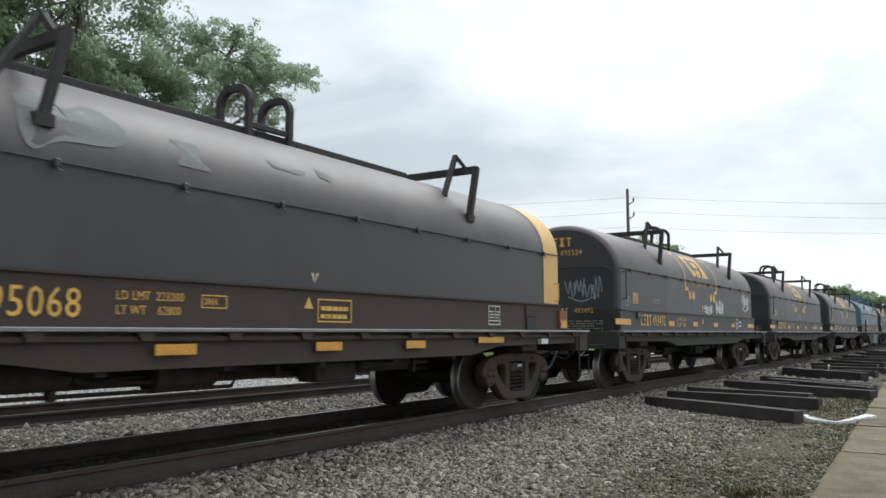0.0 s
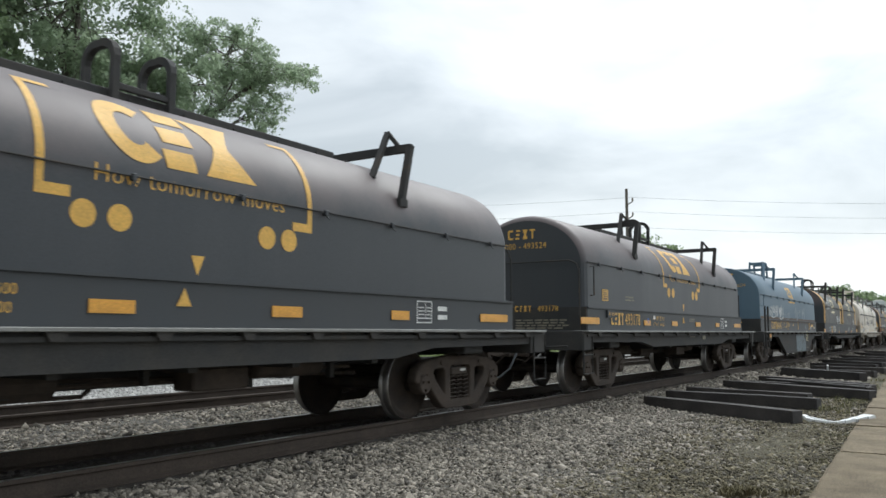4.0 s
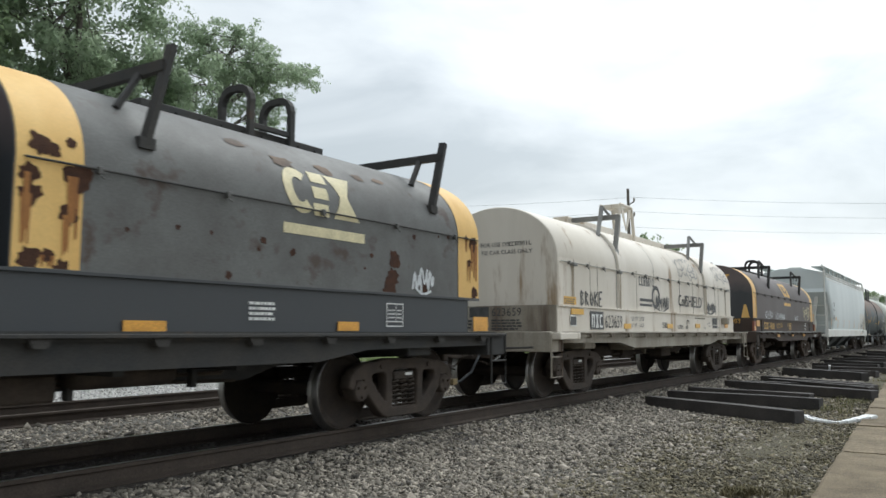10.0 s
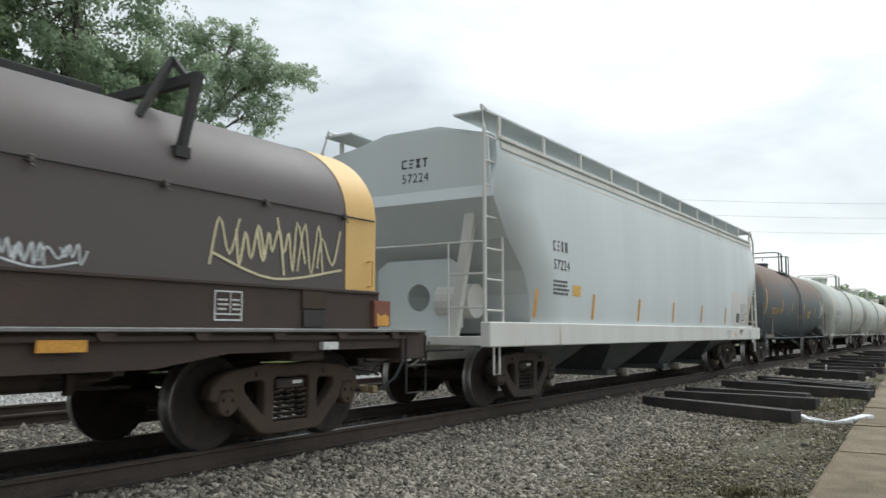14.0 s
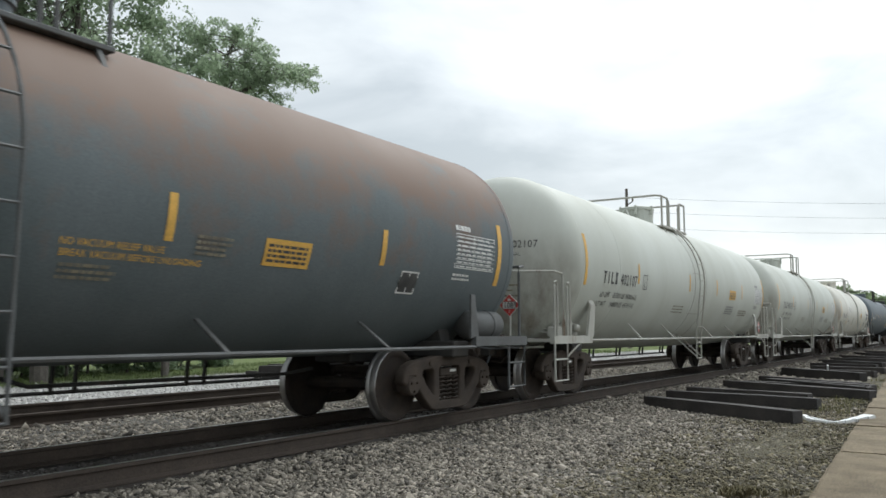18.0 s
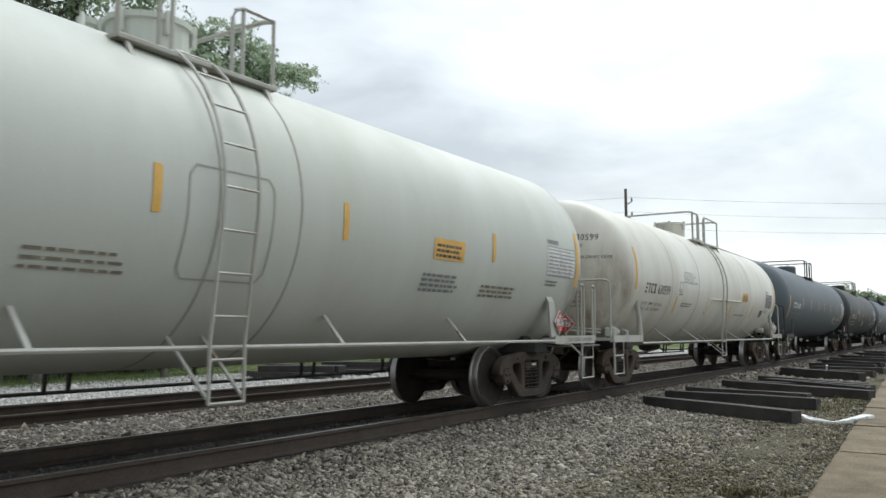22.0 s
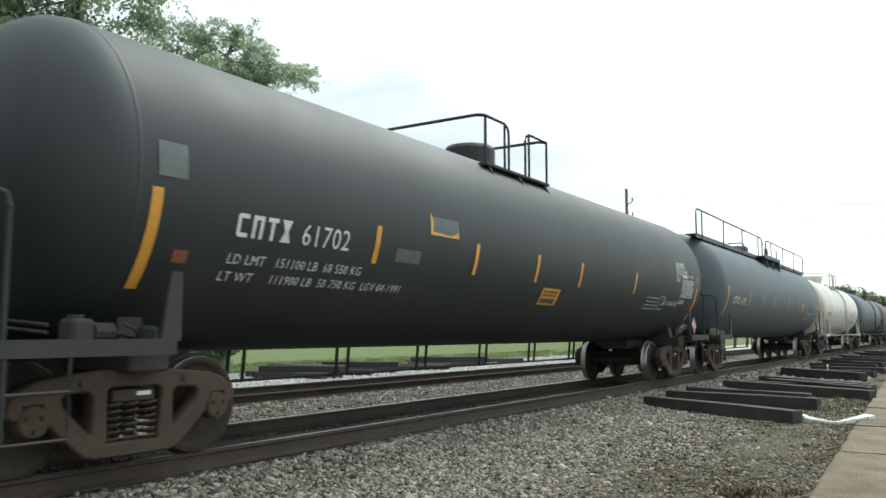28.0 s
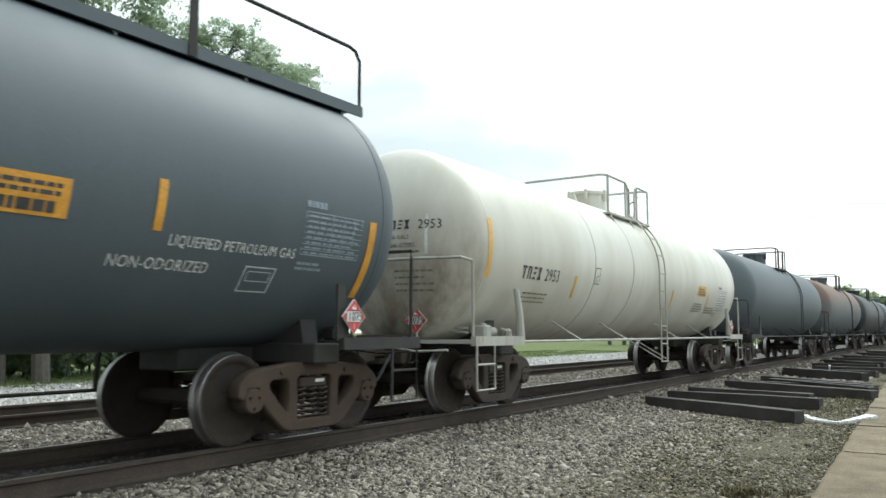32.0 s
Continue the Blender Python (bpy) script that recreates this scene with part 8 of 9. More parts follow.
def lpg_extras(notice_x, notice_z, cargo, patches=(), nw=0.66):
    def f(body, R, zc, rng):
        sf, sg = tank_surface(R, zc, 0.007), tank_surface(R, zc, 0.010)
        Paint(sf).quad(notice_x, notice_z, notice_x + nw, notice_z + 0.3, 2).put("emergency_panel", M["orange"], body, "orange emergency notice")
        Paint(sg).lines(notice_x + 0.05, notice_z + 0.16, nw - 0.1, 0.12, 2, rng).put("notice_print", M["lettering_black"], body)
        Paint(sg).lines(notice_x + 0.04, notice_z + 0.03, nw - 0.08, 0.11, 1, rng, 0.8).put("notice_print", M["lettering_black"], body)
        for t, u, v, h in cargo:
            words(sf, t, u, v, h, M["lettering_white"], body, "cargo_stencil", 0.8)
        for u, v, w, h, m in patches:
            if m == "lines":
                Paint(sf).lines(u, v, w, h, 4, rng, 0.2).put("small_stencil", M["spray_white"], body)
                continue
            if m == "outline":
                Paint(sf).outline(u, v, u + w, v + h, 0.014).outline(u + 0.05, v + 0.12, u + w - 0.05, v + h - 0.05, 0.008).put("boxed_stencil", M["spray_white"], body)
                continue
            Paint(sf).quad(u, v, u + w, v + h, 3).put("paint_patch", M[m], body)
        if not patches or patches[0][4] == "outline" and len(patches) == 1:
            Paint(sf).lines(-0.6, 2.3, 0.35, 0.2, 4, rng).put("small_stencil", M["lettering_faded"], body)
        else:
            p = Paint(sg).poly([(-3.98, 2.34), (-3.98, 2.62), (-3.93, 2.5), (-3.93, 2.38), (-3.7, 2.37), (-3.5, 2.36), (-3.36, 2.40), (-3.34, 2.47), (-3.32, 2.34)])
            p.put("torn_notice", M["lettering_yellow"], body, "torn remains of a yellow notice")
    return f


def white_extras(ysx, boxx, stx, plain=False):
    def f(body, R, zc, rng):
        sf, sg = tank_surface(R, zc, 0.007), tank_surface(R, zc, 0.009)
        Paint(sf).quad(ysx, 2.04, ysx + 0.72, 2.3, 2).put("emergency_panel", M["lettering_yellow"], body, "small yellow notice")
        Paint(sg).lines(ysx + 0.05, 2.07, 0.6, 0.19, 3, rng).put("notice_print", M["lettering_black"], body)
        Paint(sg).outline(boxx, 2.0, boxx + 0.24, 2.3, 0.016).put("plate_box", M["lettering_black"], body)
        words(sg, "C", boxx + 0.06, 2.04, 0.12, M["lettering_black"], body)
        if plain:
            Paint(sg).lines(1.85, 1.6, 1.2, 0.08, 1, rng).put("small_stencil", M["lettering_grey"], body)
            return
        Paint(sg).lines(stx, 1.56, 0.85, 0.22, 3, rng, 0.38).put("small_stencil", M["lettering_faded"], body)
        Paint(sg).lines(ysx - 0.15, 1.62, 0.85, 0.26, 4, rng).put("small_stencil", M["lettering_grey"], body)
        Paint(sg).lines(4.5, 1.6, 1.0, 0.2, 3, rng).put("small_stencil", M["lettering_faded"], body)
    return f


def cream_extras(body, R, zc, rng):
    pad = smooth([(6.48, 1.3), (6.48, 1.55), (6.58, 1.75), (6.8, 1.82), (7.02, 1.74), (7.08, 1.55)], 4)
    Paint(tank_surface(R, zc, 0.006)).stroke(pad, 0.016).put("pad_weld", M["seam"], body, "weld line round a reinforcing pad")
    bm = bmesh.new()
    lathe_y(bm, [(-1.32, 0.0), (-1.32, 0.07), (-1.30, 0.085), (-1.12, 0.085), (-1.0, 0.06)], 16, cx=6.3, cz=1.2)
    part("valve_cap", bm, M["tank_trim"], body, "round pale valve cap")
    white_extras(2.4, -3.95, -3.4, True)(body, R, zc, rng)
    bm = bmesh.new()
    sf = tank_surface(R, zc, 0.03)
    tube(bm, [sf(-1.42, 1.6), sf(-1.3, 2.0), sf(2.15, 2.03)], 0.022, 6)
    part("heater_pipe", bm, M["tank_cream"], body)
    sg = tank_surface(R, zc, 0.008)
    for i, t in enumerate(("CAUTION: INTERIOR LINED CAR", "DO NOT USE STEAM, BOILING WATER", "OR SHARP OBJECTS TO CLEAN.", "ENTER CAR WITH RUBBER SOLED SHOES ONLY")):
        words(sg, t, -3.65, 2.52 - 0.075 * i, 0.052, M["lettering_black"], body, "caution_stencil", 0.72)
    Paint(sg).lines(-3.64, 1.73, 0.86, 0.12, 2, rng).put("small_stencil", M["lettering_faded"], body)
    for u, w in ((5.08, 0.19), (5.29, 0.19)):
        Paint(sg).quad(u, 1.66, u + w, 1.84, 2).quad(u, 1.60, u + w, 1.645).put("stencil_panel", M["lettering_black"], body)


def rusty_extras(body, R, zc, rng):
    sf, sg = tank_surface(R, zc, 0.007), tank_surface(R, zc, 0.009)
    Paint(sf).quad(2.06, 1.76, 2.7, 2.03, 2).put("emergency_panel", M["lettering_yellow"], body, "small yellow notice")
    Paint(sg).lines(2.1, 1.8, 0.55, 0.2, 4, rng).put("notice_print", M["lettering_black"], body)
    Paint(sg).lines(-2.66, 1.78, 0.4, 0.3, 5, rng).put("small_stencil", M["lettering_faded"], body)
    Paint(sg).lines(1.25, 1.8, 0.4, 0.2, 4, rng).put("small_stencil", M["lettering_faded"], body)
    Paint(sf).quad(4.32, 1.57, 4.68, 1.86, 2).put("plate_board", M["lettering_black"], body)
    Paint(sg).outline(4.32, 1.57, 4.68, 1.86, 0.02).quad(4.49, 1.6, 4.505, 1.85).put("plate_box", M["lettering_white"], body)
    words(sg, "NO VACUUM RELIEF VALVE", 0.0, 1.78, 0.06, M["lettering_yellow"], body, "vacuum_stencil", 0.85)
    words(sg, "BREAK VACUUM BEFORE UNLOADING", 0.02, 1.69, 0.06, M["lettering_yellow"], body, "vacuum_stencil", 0.85)
    Paint(sg).lines(0.05, 1.5, 0.5, 0.16, 3, rng).put("small_stencil", M["lettering_faded"], body)
    Paint(sg).lines(-5.72, 1.63, 0.82, 0.06, 1, rng, 0.9).put("owner_stencil", M["lettering_faded"], body)
    Paint(sg).lines(-5.78, 1.42, 1.45, 0.06, 1, rng, 0.9).put("weight_stencil", M["lettering_faded"], body)
    Paint(tank_head(-6.95, 0.7, R, zc, 0.008)).lines(0.28, zc + 0.2, 0.42, 0.36, 6, rng, 0.4).put("small_stencil", M["lettering_faded"], body)
    words(plane_side(-1.524), "1 INCH LF COMP SHOE", -6.75, 0.985, 0.055, M["lettering_yellow"], body, "shoe_stencil", 0.8)


TRAIN = []


def add(car, centre):
    TRAIN.append((car, centre))


add(coil_car_banded("black hooded coil car with yellow end bands and patched paint", "495068", ("223200", "62800"), R1, False), 6.48)
add(coil_car_dark("black hooded coil car with worn yellow mark and white tags", "493492", ("221300", "64700"), R1, True, True), 21.48)
add(coil_car_dark("black hooded coil car with a faded yellow mark", "493013", ("221600", "64400"), R1), 36.46)
add(coil_car_dark("black hooded coil car with a bright yellow mark", "493178", ("221400", "64600"), R1, dot=True), 51.5)
add(coil_car_blue(R1), 66.5)
add(coil_car_twin(R1), 82.2)
add(coil_car_white(R1), 98.0)
add(coil_car_banded("brown hooded coil car with yellow end bands and chalky tags", "495003", ("223400", "62600"), R1, True), 113.0)
add(hopper_car(R1), 129.85)
YL = M["lettering_yellow"]
add(tank_car("dark slate tank car with broad rust bloom over its back", 15.98, 1.50, 2.33, 6.95, M["tank_rusty"], M["trim_slate"], R1, "utlx", "667194", YL, ("183400  83 200", "79 600  36 100", False),
             strips=strips_of(-6.73, (-3.8, -1.76, 0.95, 3.9), 1.89, 2.3, f0=1.76, f1=2.62) + [(6.6, 1.78, 2.66, 0.11)], strip_mat=YL, letter_x=-5.68, letter_z=1.78, letter_h=0.23, girth=(-0.9,), ladder=-0.6, rail_z=0.94, brackets=(-3.45, -5.2, 1.6, 4.0), far_rail=True, extras=rusty_extras, chart_ink=M["lettering_white"], reservoir=(6.08, 6.98, 0.2), wheel=True,
             dome="low", head_text=0.14, head_z=0.62, head_h=0.1, plat_x=(-1.5, -0.85, 0.0, 0.62), chart=(5.43, 1.97, 1.02, 0.46, "grid"), depth=0.7), 147.19)
add(tank_car("white pressure tank car with grey weathering", 17.18, 1.60, 2.37, 7.2, M["tank_white"], M["tank_trim"], R1, "tilx", "402107", M["lettering_black"], ("185300 LB  84000 KG", "100800 LB  45700 KG", True),
             strips=strips_of(-7.05, (-4.37, -0.78, 1.72, 4.55)) + [(7.47, 1.94, 2.81, 0.11)], strip_mat=YL, un="1089", letter_x=-6.23, letter_z=2.03, letter_h=0.22, girth=(-5.4, -0.3, 0.7), ladder=-0.06, extras=white_extras(3.08, -4.1, -1.78), chart=(6.29, 2.02, 1.03, 0.46, "grid"), ends=(6.7, 6.85, 8.2, 8.48), halfr=7.56, depth_r=0.62, stile_loops=True, far_rail=True, head_text=0.01, head_z=0.2, sill_words="2 INCH TREAD   COMP SHOES"), 163.77)
add(tank_car("white pressure tank car with a white dome and grey weathering", 17.63, 1.60, 2.36, 7.35, M["tank_white"], M["tank_trim"], R1, "tilx", "402112", M["lettering_black"], ("185800 LB  84150 KG", "100400 LB  45550 KG", True),
             strips=strips_of(-7.13, (-4.33, -0.88, 1.5, 4.7)) + [(7.57, 1.9, 2.8, 0.11)], strip_mat=YL, un="1089", letter_x=-6.28, letter_z=2.03, letter_h=0.22, girth=(-5.4, -0.22, 0.82), ladder=-0.06, brackets=(-4.0, -1.82, 1.6, 4.1), extras=white_extras(3.2, -4.1, -1.9), chart=(6.42, 2.02, 1.02, 0.47, "grid"), ends=(6.42, 6.88, 8.05, 8.45), halfr=7.66, depth_r=0.62, stile_loops=True, far_rail=True, head_text=0.01, head_z=0.2, sill_words="2 INCH TREAD   COMP SHOES", depth=0.66), 181.18)
add(tank_car("cream tank car with brown stained ends", 17.58, 1.55, 2.36, 7.15, M["tank_cream"], M["tank_trim"], R1, "ztox", "630599", M["lettering_black"], ("195800 LB  88 700 KG", "67200 LB  30 400 KG", True),
             strips=strips_of(-6.92, (-4.07, -1.23, 1.18, 3.94), 1.54, 1.96, f0=2.0, f1=2.87) + [(7.12, 1.93, 2.81, 0.11)], strip_mat=YL, un="1275", ends=(6.6, 6.8, 8.17, 8.43), halfr=7.35, head_text=0.01, head_z=0.6, reservoir=(7.22, 8.13, 0.22), wheel=True, sill_words="2 INCH HF COMP SHOES", far_rail=True, plat_x=(-0.8, -0.2, 0.26, 1.79), letter_x=-6.33, letter_z=1.96, letter_h=0.21, limit_h=0.068, valve=True, tone="rust", girth=(-4.5, -2.3, 3.4), ladder=-0.1, rail_z=0.92, brackets=(-4.54, -2.31, 2.0, 4.2), extras=cream_extras, chart=(5.74, 1.93, 1.0, 0.46, "filled")), 198.78)
LPG = dict(dome="housing", side_pipe=False, ladder=False, far_rail=True, un="1075", tone="rust")
add(tank_car("long dark slate gas tank car with orange strips", 20.22, 1.52, 2.45, 8.55, M["tank_slate"], M["frame_black"], R1, "ontx", "61861", M["lettering_white"], ("153100 LBS  69400 KGS", "109900 LBS  49800 KGS", False), rails="front",
             strips=strips_of(-8.34, (-5.38, -3.27, -1.04, 0.75, 2.94, 5.33), 2.12, 2.53, f0=1.67, f1=2.54) + [(8.11, 1.66, 2.53, 0.11)], letter_x=-7.53, letter_z=2.09, letter_h=0.23,
             extras=lpg_extras(4.4, 1.6, (("LIQUEFIED PETROLEUM GAS", 5.4, 1.75, 0.11), ("NON-ODORIZED", 5.3, 1.5, 0.11))), chart=(7.03, 2.11, 1.0, 0.45, "grid"), ends=(7.95, 7.71, 9.4, 9.2), halfr=8.35, reservoir=(8.03, 8.62, 0.12), plat_x=(-1.2, -0.5, 0.1, 0.8), head_text=-0.3, head_z=0.3, **LPG), 217.68)
add(tank_car("long glossy black gas tank car with orange strips", 18.9, 1.53, 2.46, 8.2, M["tank_black"], M["frame_black"], R1, "ontx", "61702", M["lettering_white"], ("151100 LB  68 550 KG", "111900 LB  50 750 KG  LGV 04-1991", True), rails="none",
             strips=strips_of(-7.99, (-5.01, -2.8, -0.92, 0.78, 3.54), 1.9, 2.33, f0=1.42, f1=2.32) + [(7.93, 1.34, 2.21, 0.11)], letter_x=-7.1, letter_z=2.0, letter_h=0.22,
             extras=lpg_extras(-0.54, 1.53, (("LIQUEFIED", 6.2, 2.62, 0.13), ("PETROLEUM", 6.2, 2.46, 0.13), ("GAS", 6.2, 2.30, 0.13), ("DOT 105J400W", 7.0, 2.43, 0.07), ("NON-ODORIZED", 5.6, 1.72, 0.11)),
                               ((5.32, 1.6, 0.34, 0.32, "outline"), (4.45, 1.60, 0.8, 0.34, "lines"), (-3.93, 2.35, 0.6, 0.22, "grey_patch"), (-4.63, 1.95, 0.5, 0.16, "grey_patch"), (-7.72, 1.7, 0.16, 0.12, "red_oxide"), (7.6, 1.68, 0.16, 0.12, "red_oxide"), (-8.0, 2.42, 0.3, 0.3, "grey_patch"), (7.75, 2.2, 0.3, 0.3, "grey_patch"))),
             chart=(6.68, 1.95, 0.98, 0.42, "grid"), ends=(7.8, 7.4, 9.2, 8.83), plat_x=(-1.68, -0.92, -0.34, 0.48), head_text=-0.79, head_z=0.24, **LPG), 237.24)
add(tank_car("long slate gas tank car with a railed roof walk", 19.65, 1.53, 2.47, 8.35, M["tank_slate"], M["frame_black"], R1, "ontx", "61885", M["lettering_white"], ("152500 LB  69 200 KG", "110500 LB  50 100 KG  NEW 12-1992", False), rails="full",
             strips=strips_of(-8.1, (-5.35, -3.4, -1.42, 1.26, 3.43, 5.58), 1.96, 2.39, f0=1.57, f1=2.45) + [(8.38, 1.45, 2.35, 0.11)], letter_x=-7.38, letter_z=1.96, letter_h=0.22,
             extras=lpg_extras(4.12, 1.96, (("LIQUEFIED PETROLEUM GAS", 5.72, 1.85, 0.10), ("NON-ODORIZED", 5.2, 1.62, 0.11)), ((6.66, 1.45, 0.4, 0.28, "outline"),)), chart=(7.3, 1.9, 0.9, 0.45, "grid"), chart_ink=M["spray_pale"], ends=(7.9, 7.96, 9.25, 9.3), halfr=8.6, plat_x=(-1.4, -0.75, -0.15, 0.4), head_text=-0.67, head_z=0.3, **LPG), 256.5)
add(tank_car("cream tank car with brown stains at its ends", 16.7, 1.46, 2.42, 7.15, M["tank_cream"], M["tank_trim"], R1, "tnzx", "2953", M["lettering_black"], None,
             strips=strips_of(-7.05, (-4.0, 1.5, 4.5), 1.7, 2.1, f0=1.9, f1=2.75), strip_mat=YL, un="1075", letter_x=-6.0, letter_z=1.95, letter_h=0.2, girth=(-3.2, -1.2), ladder=0.3, extras=white_extras(3.5, -3.2, -5.8), chart=(5.4, 1.7, 0.9, 0.55, "grid"), ends=(6.2, 6.3, 7.55, 7.7), plat_x=(-1.37, -0.22, 0.21, 1.08), head_text=0.18, head_z=0.15, head_panel=True, depth=0.7), 274.7)
FAR = ((17.2, "tank_slate"), (16.8, "tank_rusty"), (17.0, "tank_black"), (17.0, "tank_slate"), (17.0, "tank_black"))
edge = 274.7 + 8.35
for L, m in FAR:
    add(tank_car("grey tank car with a railed dome, far down the train", L, 1.48, 2.42, L / 2 - 1.75, M[m], M["frame_black"], R1, "", "", M["lettering_faded"], None, strips=(), head_text=False), edge + L / 2)
    edge += L


def rolled(t):
    """How far the train has come by t seconds."""
    return 8.058 * t + 0.00503 * ((t - 16) ** 2 - 256)


def motions():
    for car, centre in TRAIN:
        walk(car, [(t, pose(centre - rolled(t), TRACK_Y, 0)) for t in [2.0 * k for k in range(17)]])
    home = dict((c.name, x) for c, x in TRAIN)
    step = 0.085
    for w, a, car, ax in WHEELSETS:
        x0 = home[car.name] + ax
        near = [k * step for k in range(int(32 / step)) if -3.0 < x0 - rolled(k * step) < 26.0]
        times = sorted({0.0, *near, 32.0}) if near else [0.0, 32.0]
        base = rolled(near[0]) if near else 0.0
        rows = []
        for t in times:
            d = rolled(min(max(t, near[0]), near[-1])) - base if near else 0.0
            rows.append((t, pose(a, 0, WHEEL_R) @ Matrix.Rotation(-d / WHEEL_R, 4, "Y")))
        walk(w, rows)



# ---------------------------------------------------------------- trackside
def stones(name, label, area, count, size, mat, seed, zfun, keep=None):
    """Loose angular stones as one heap of small solids."""
    rg = np.random.default_rng(seed)
    x0, x1, y0, y1 = area
    # denser towards the eye
    t = rg.random(count) ** 1.35
    xs = x0 + (x1 - x0) * t
    ys = y0 + (y1 - y0) * rg.random(count)
    if keep is not None:
        ok = keep(xs, ys, rg)
        xs, ys = xs[ok], ys[ok]
    n = len(xs)
    base = np.array([(1.25, 0, 0), (0, 1.25, 0), (-1.25, 0, 0), (0, -1.25, 0), (0, 0, 1.1), (0, 0, -1.1)])
    v = base[None] + 0.42 * rg.standard_normal((n, 6, 3))
    s = size * np.exp(0.35 * rg.standard_normal(n))
    v = v * s[:, None, None] * np.array([1.0, 0.8, 0.62])
    a = rg.random(n) * 6.283
    b = (rg.random(n) - 0.5) * 1.6
    ca, sa, cb, sb = np.cos(a), np.sin(a), np.cos(b), np.sin(b)
    x, y, z = v[..., 0], v[..., 1], v[..., 2]
    y, z = y * cb[:, None] - z * sb[:, None], y * sb[:, None] + z * cb[:, None]
    x, y = x * ca[:, None] - y * sa[:, None], x * sa[:, None] + y * ca[:, None]
    zs = np.array([zfun(p, q) for p, q in zip(xs, ys)]) + rg.random(n) * size * 0.5
    v = np.stack([x + xs[:, None], y + ys[:, None], z + zs[:, None]], -1).reshape(-1, 3)
    tris = np.array([(0, 1, 4), (1, 2, 4), (2, 3, 4), (3, 0, 4), (1, 0, 5), (2, 1, 5), (3, 2, 5), (0, 3, 5)])
    f = (tris[None] + (np.arange(n) * 6)[:, None, None]).reshape(-1, 3)
    me = bpy.data.meshes.new(name)
    me.vertices.add(len(v))
    me.vertices.foreach_set("co", v.ravel())
    me.loops.add(f.size)
    me.loops.foreach_set("vertex_index", f.ravel())
    me.polygons.add(len(f))
    me.polygons.foreach_set("loop_start", np.arange(0, f.size, 3))
    me.update(calc_edges=True)
    me.materials.append(mat)
    return tagged(new(name, me), label, "gravel", kind="stuff")


def thin_out(xs, ys, rg):
    """Fewer stones on the trodden dirt, none on the platform."""
    edge = -5.35 + 0.043 * xs
    wob = np.array([noise.noise((a * 0.5, b * 0.7, 9.0)) for a, b in zip(xs, ys)])
    fine = np.array([noise.noise((a * 1.7, b * 1.7, 4.0)) for a, b in zip(xs, ys)])
    chance = np.clip((ys + 3.55 + 0.06 * np.clip(9.0 - xs, -4, 4) + 0.9 * wob + 0.8 * fine) / 1.5, 0.06, 1.0)
    near = np.clip((-0.16 - ys + 0.10 * wob) / 0.22, 0.04, 1.0)
    return (ys > edge + 0.02) & (rg.random(len(xs)) < chance * near)


stones("ballast", "grey broken-stone ballast on the track shoulder", (2.5, 24, -5.2, -0.1), 140000, 0.0195, M["stone"], 1, ground_z, thin_out)
stones("loose_grit", "scattered grit and small stones on the trodden dirt", (3.5, 15, -5.2, -2.2), 26000, 0.009, M["stone_brown"], 9, lambda x, y: ground_z(x, y) + 0.004,
       lambda xs, ys, rg: ys > -5.33 + 0.043 * xs)
stones("gravel", "dirty olive-brown gravel trodden into the dirt", (3.5, 20, -5.2, -2.6), 22000, 0.017, M["stone_brown"], 10, ground_z, lambda xs, ys, rg: ys > -5.33 + 0.043 * xs)
stones("ballast", "grey broken-stone ballast, farther along the track", (24, 70, -3.6, -0.15), 10000, 0.045, M["stone"], 2, ground_z)
stones("ballast", "grey broken-stone ballast between the two tracks", (3, 45, 2.0, 4.75), 30000, 0.023, M["stone"], 3, ground_z)
stones("ballast", "ballast between the rails, oil and the train's shade put in its colour", (3, 30, 0.1, 1.42), 4500, 0.024, M["stone_oil_shade"], 4, lambda x, y: ground_z(x, y) - 0.01)
stones("ballast", "grey broken-stone ballast beside the platform's near end", (-7, 2.5, -3.4, -0.1), 14000, 0.026, M["stone"], 11, ground_z)
stones("pale_gravel", "pale crushed limestone beside the second track", (6, 60, 6.5, 15.2), 25000, 0.031, M["stone_pale"], 5, ground_z)


def timber_mesh(name, L, w, h, seed):
    rg = random.Random(seed)
    bm = bmesh.new()
    xs = [-L / 2, -L / 2 + 0.03, -L / 6, L / 6, L / 2 - 0.03, L / 2]
    rows = []
    for i, x in enumerate(xs):
        k = 0.95 if i in (0, len(xs) - 1) else 1.0
        rows.append([bm.verts.new((x, s * w / 2 * k + rg.uniform(-0.006, 0.006), z + rg.uniform(-0.006, 0.006))) for s, z in ((-1, h * (1 - k)), (1, h * (1 - k)), (1, h * k), (-1, h * k))])
    for a, b in zip(rows, rows[1:]):
        for j in range(4):
            bm.faces.new((a[j], a[(j + 1) % 4], b[(j + 1) % 4], b[j]))
    bm.faces.new(rows[0][::-1])
    bm.faces.new(rows[-1])
    return finish(bm, name, M["tie_wood"])


def lay_timber(p, q, z, seed, label, group, h=0.21, w=0.25):
    d = Vector((q[0] - p[0], q[1] - p[1]))
    me = timber_mesh("timber", d.length, w, h, seed)
    ob = new("railway_timber", me)
    ob.matrix_basis = pose((p[0] + q[0]) / 2, (p[1] + q[1]) / 2, z, 0, 0, math.degrees(math.atan2(d.y, d.x)))
    return tagged(ob, label, "timber", group)


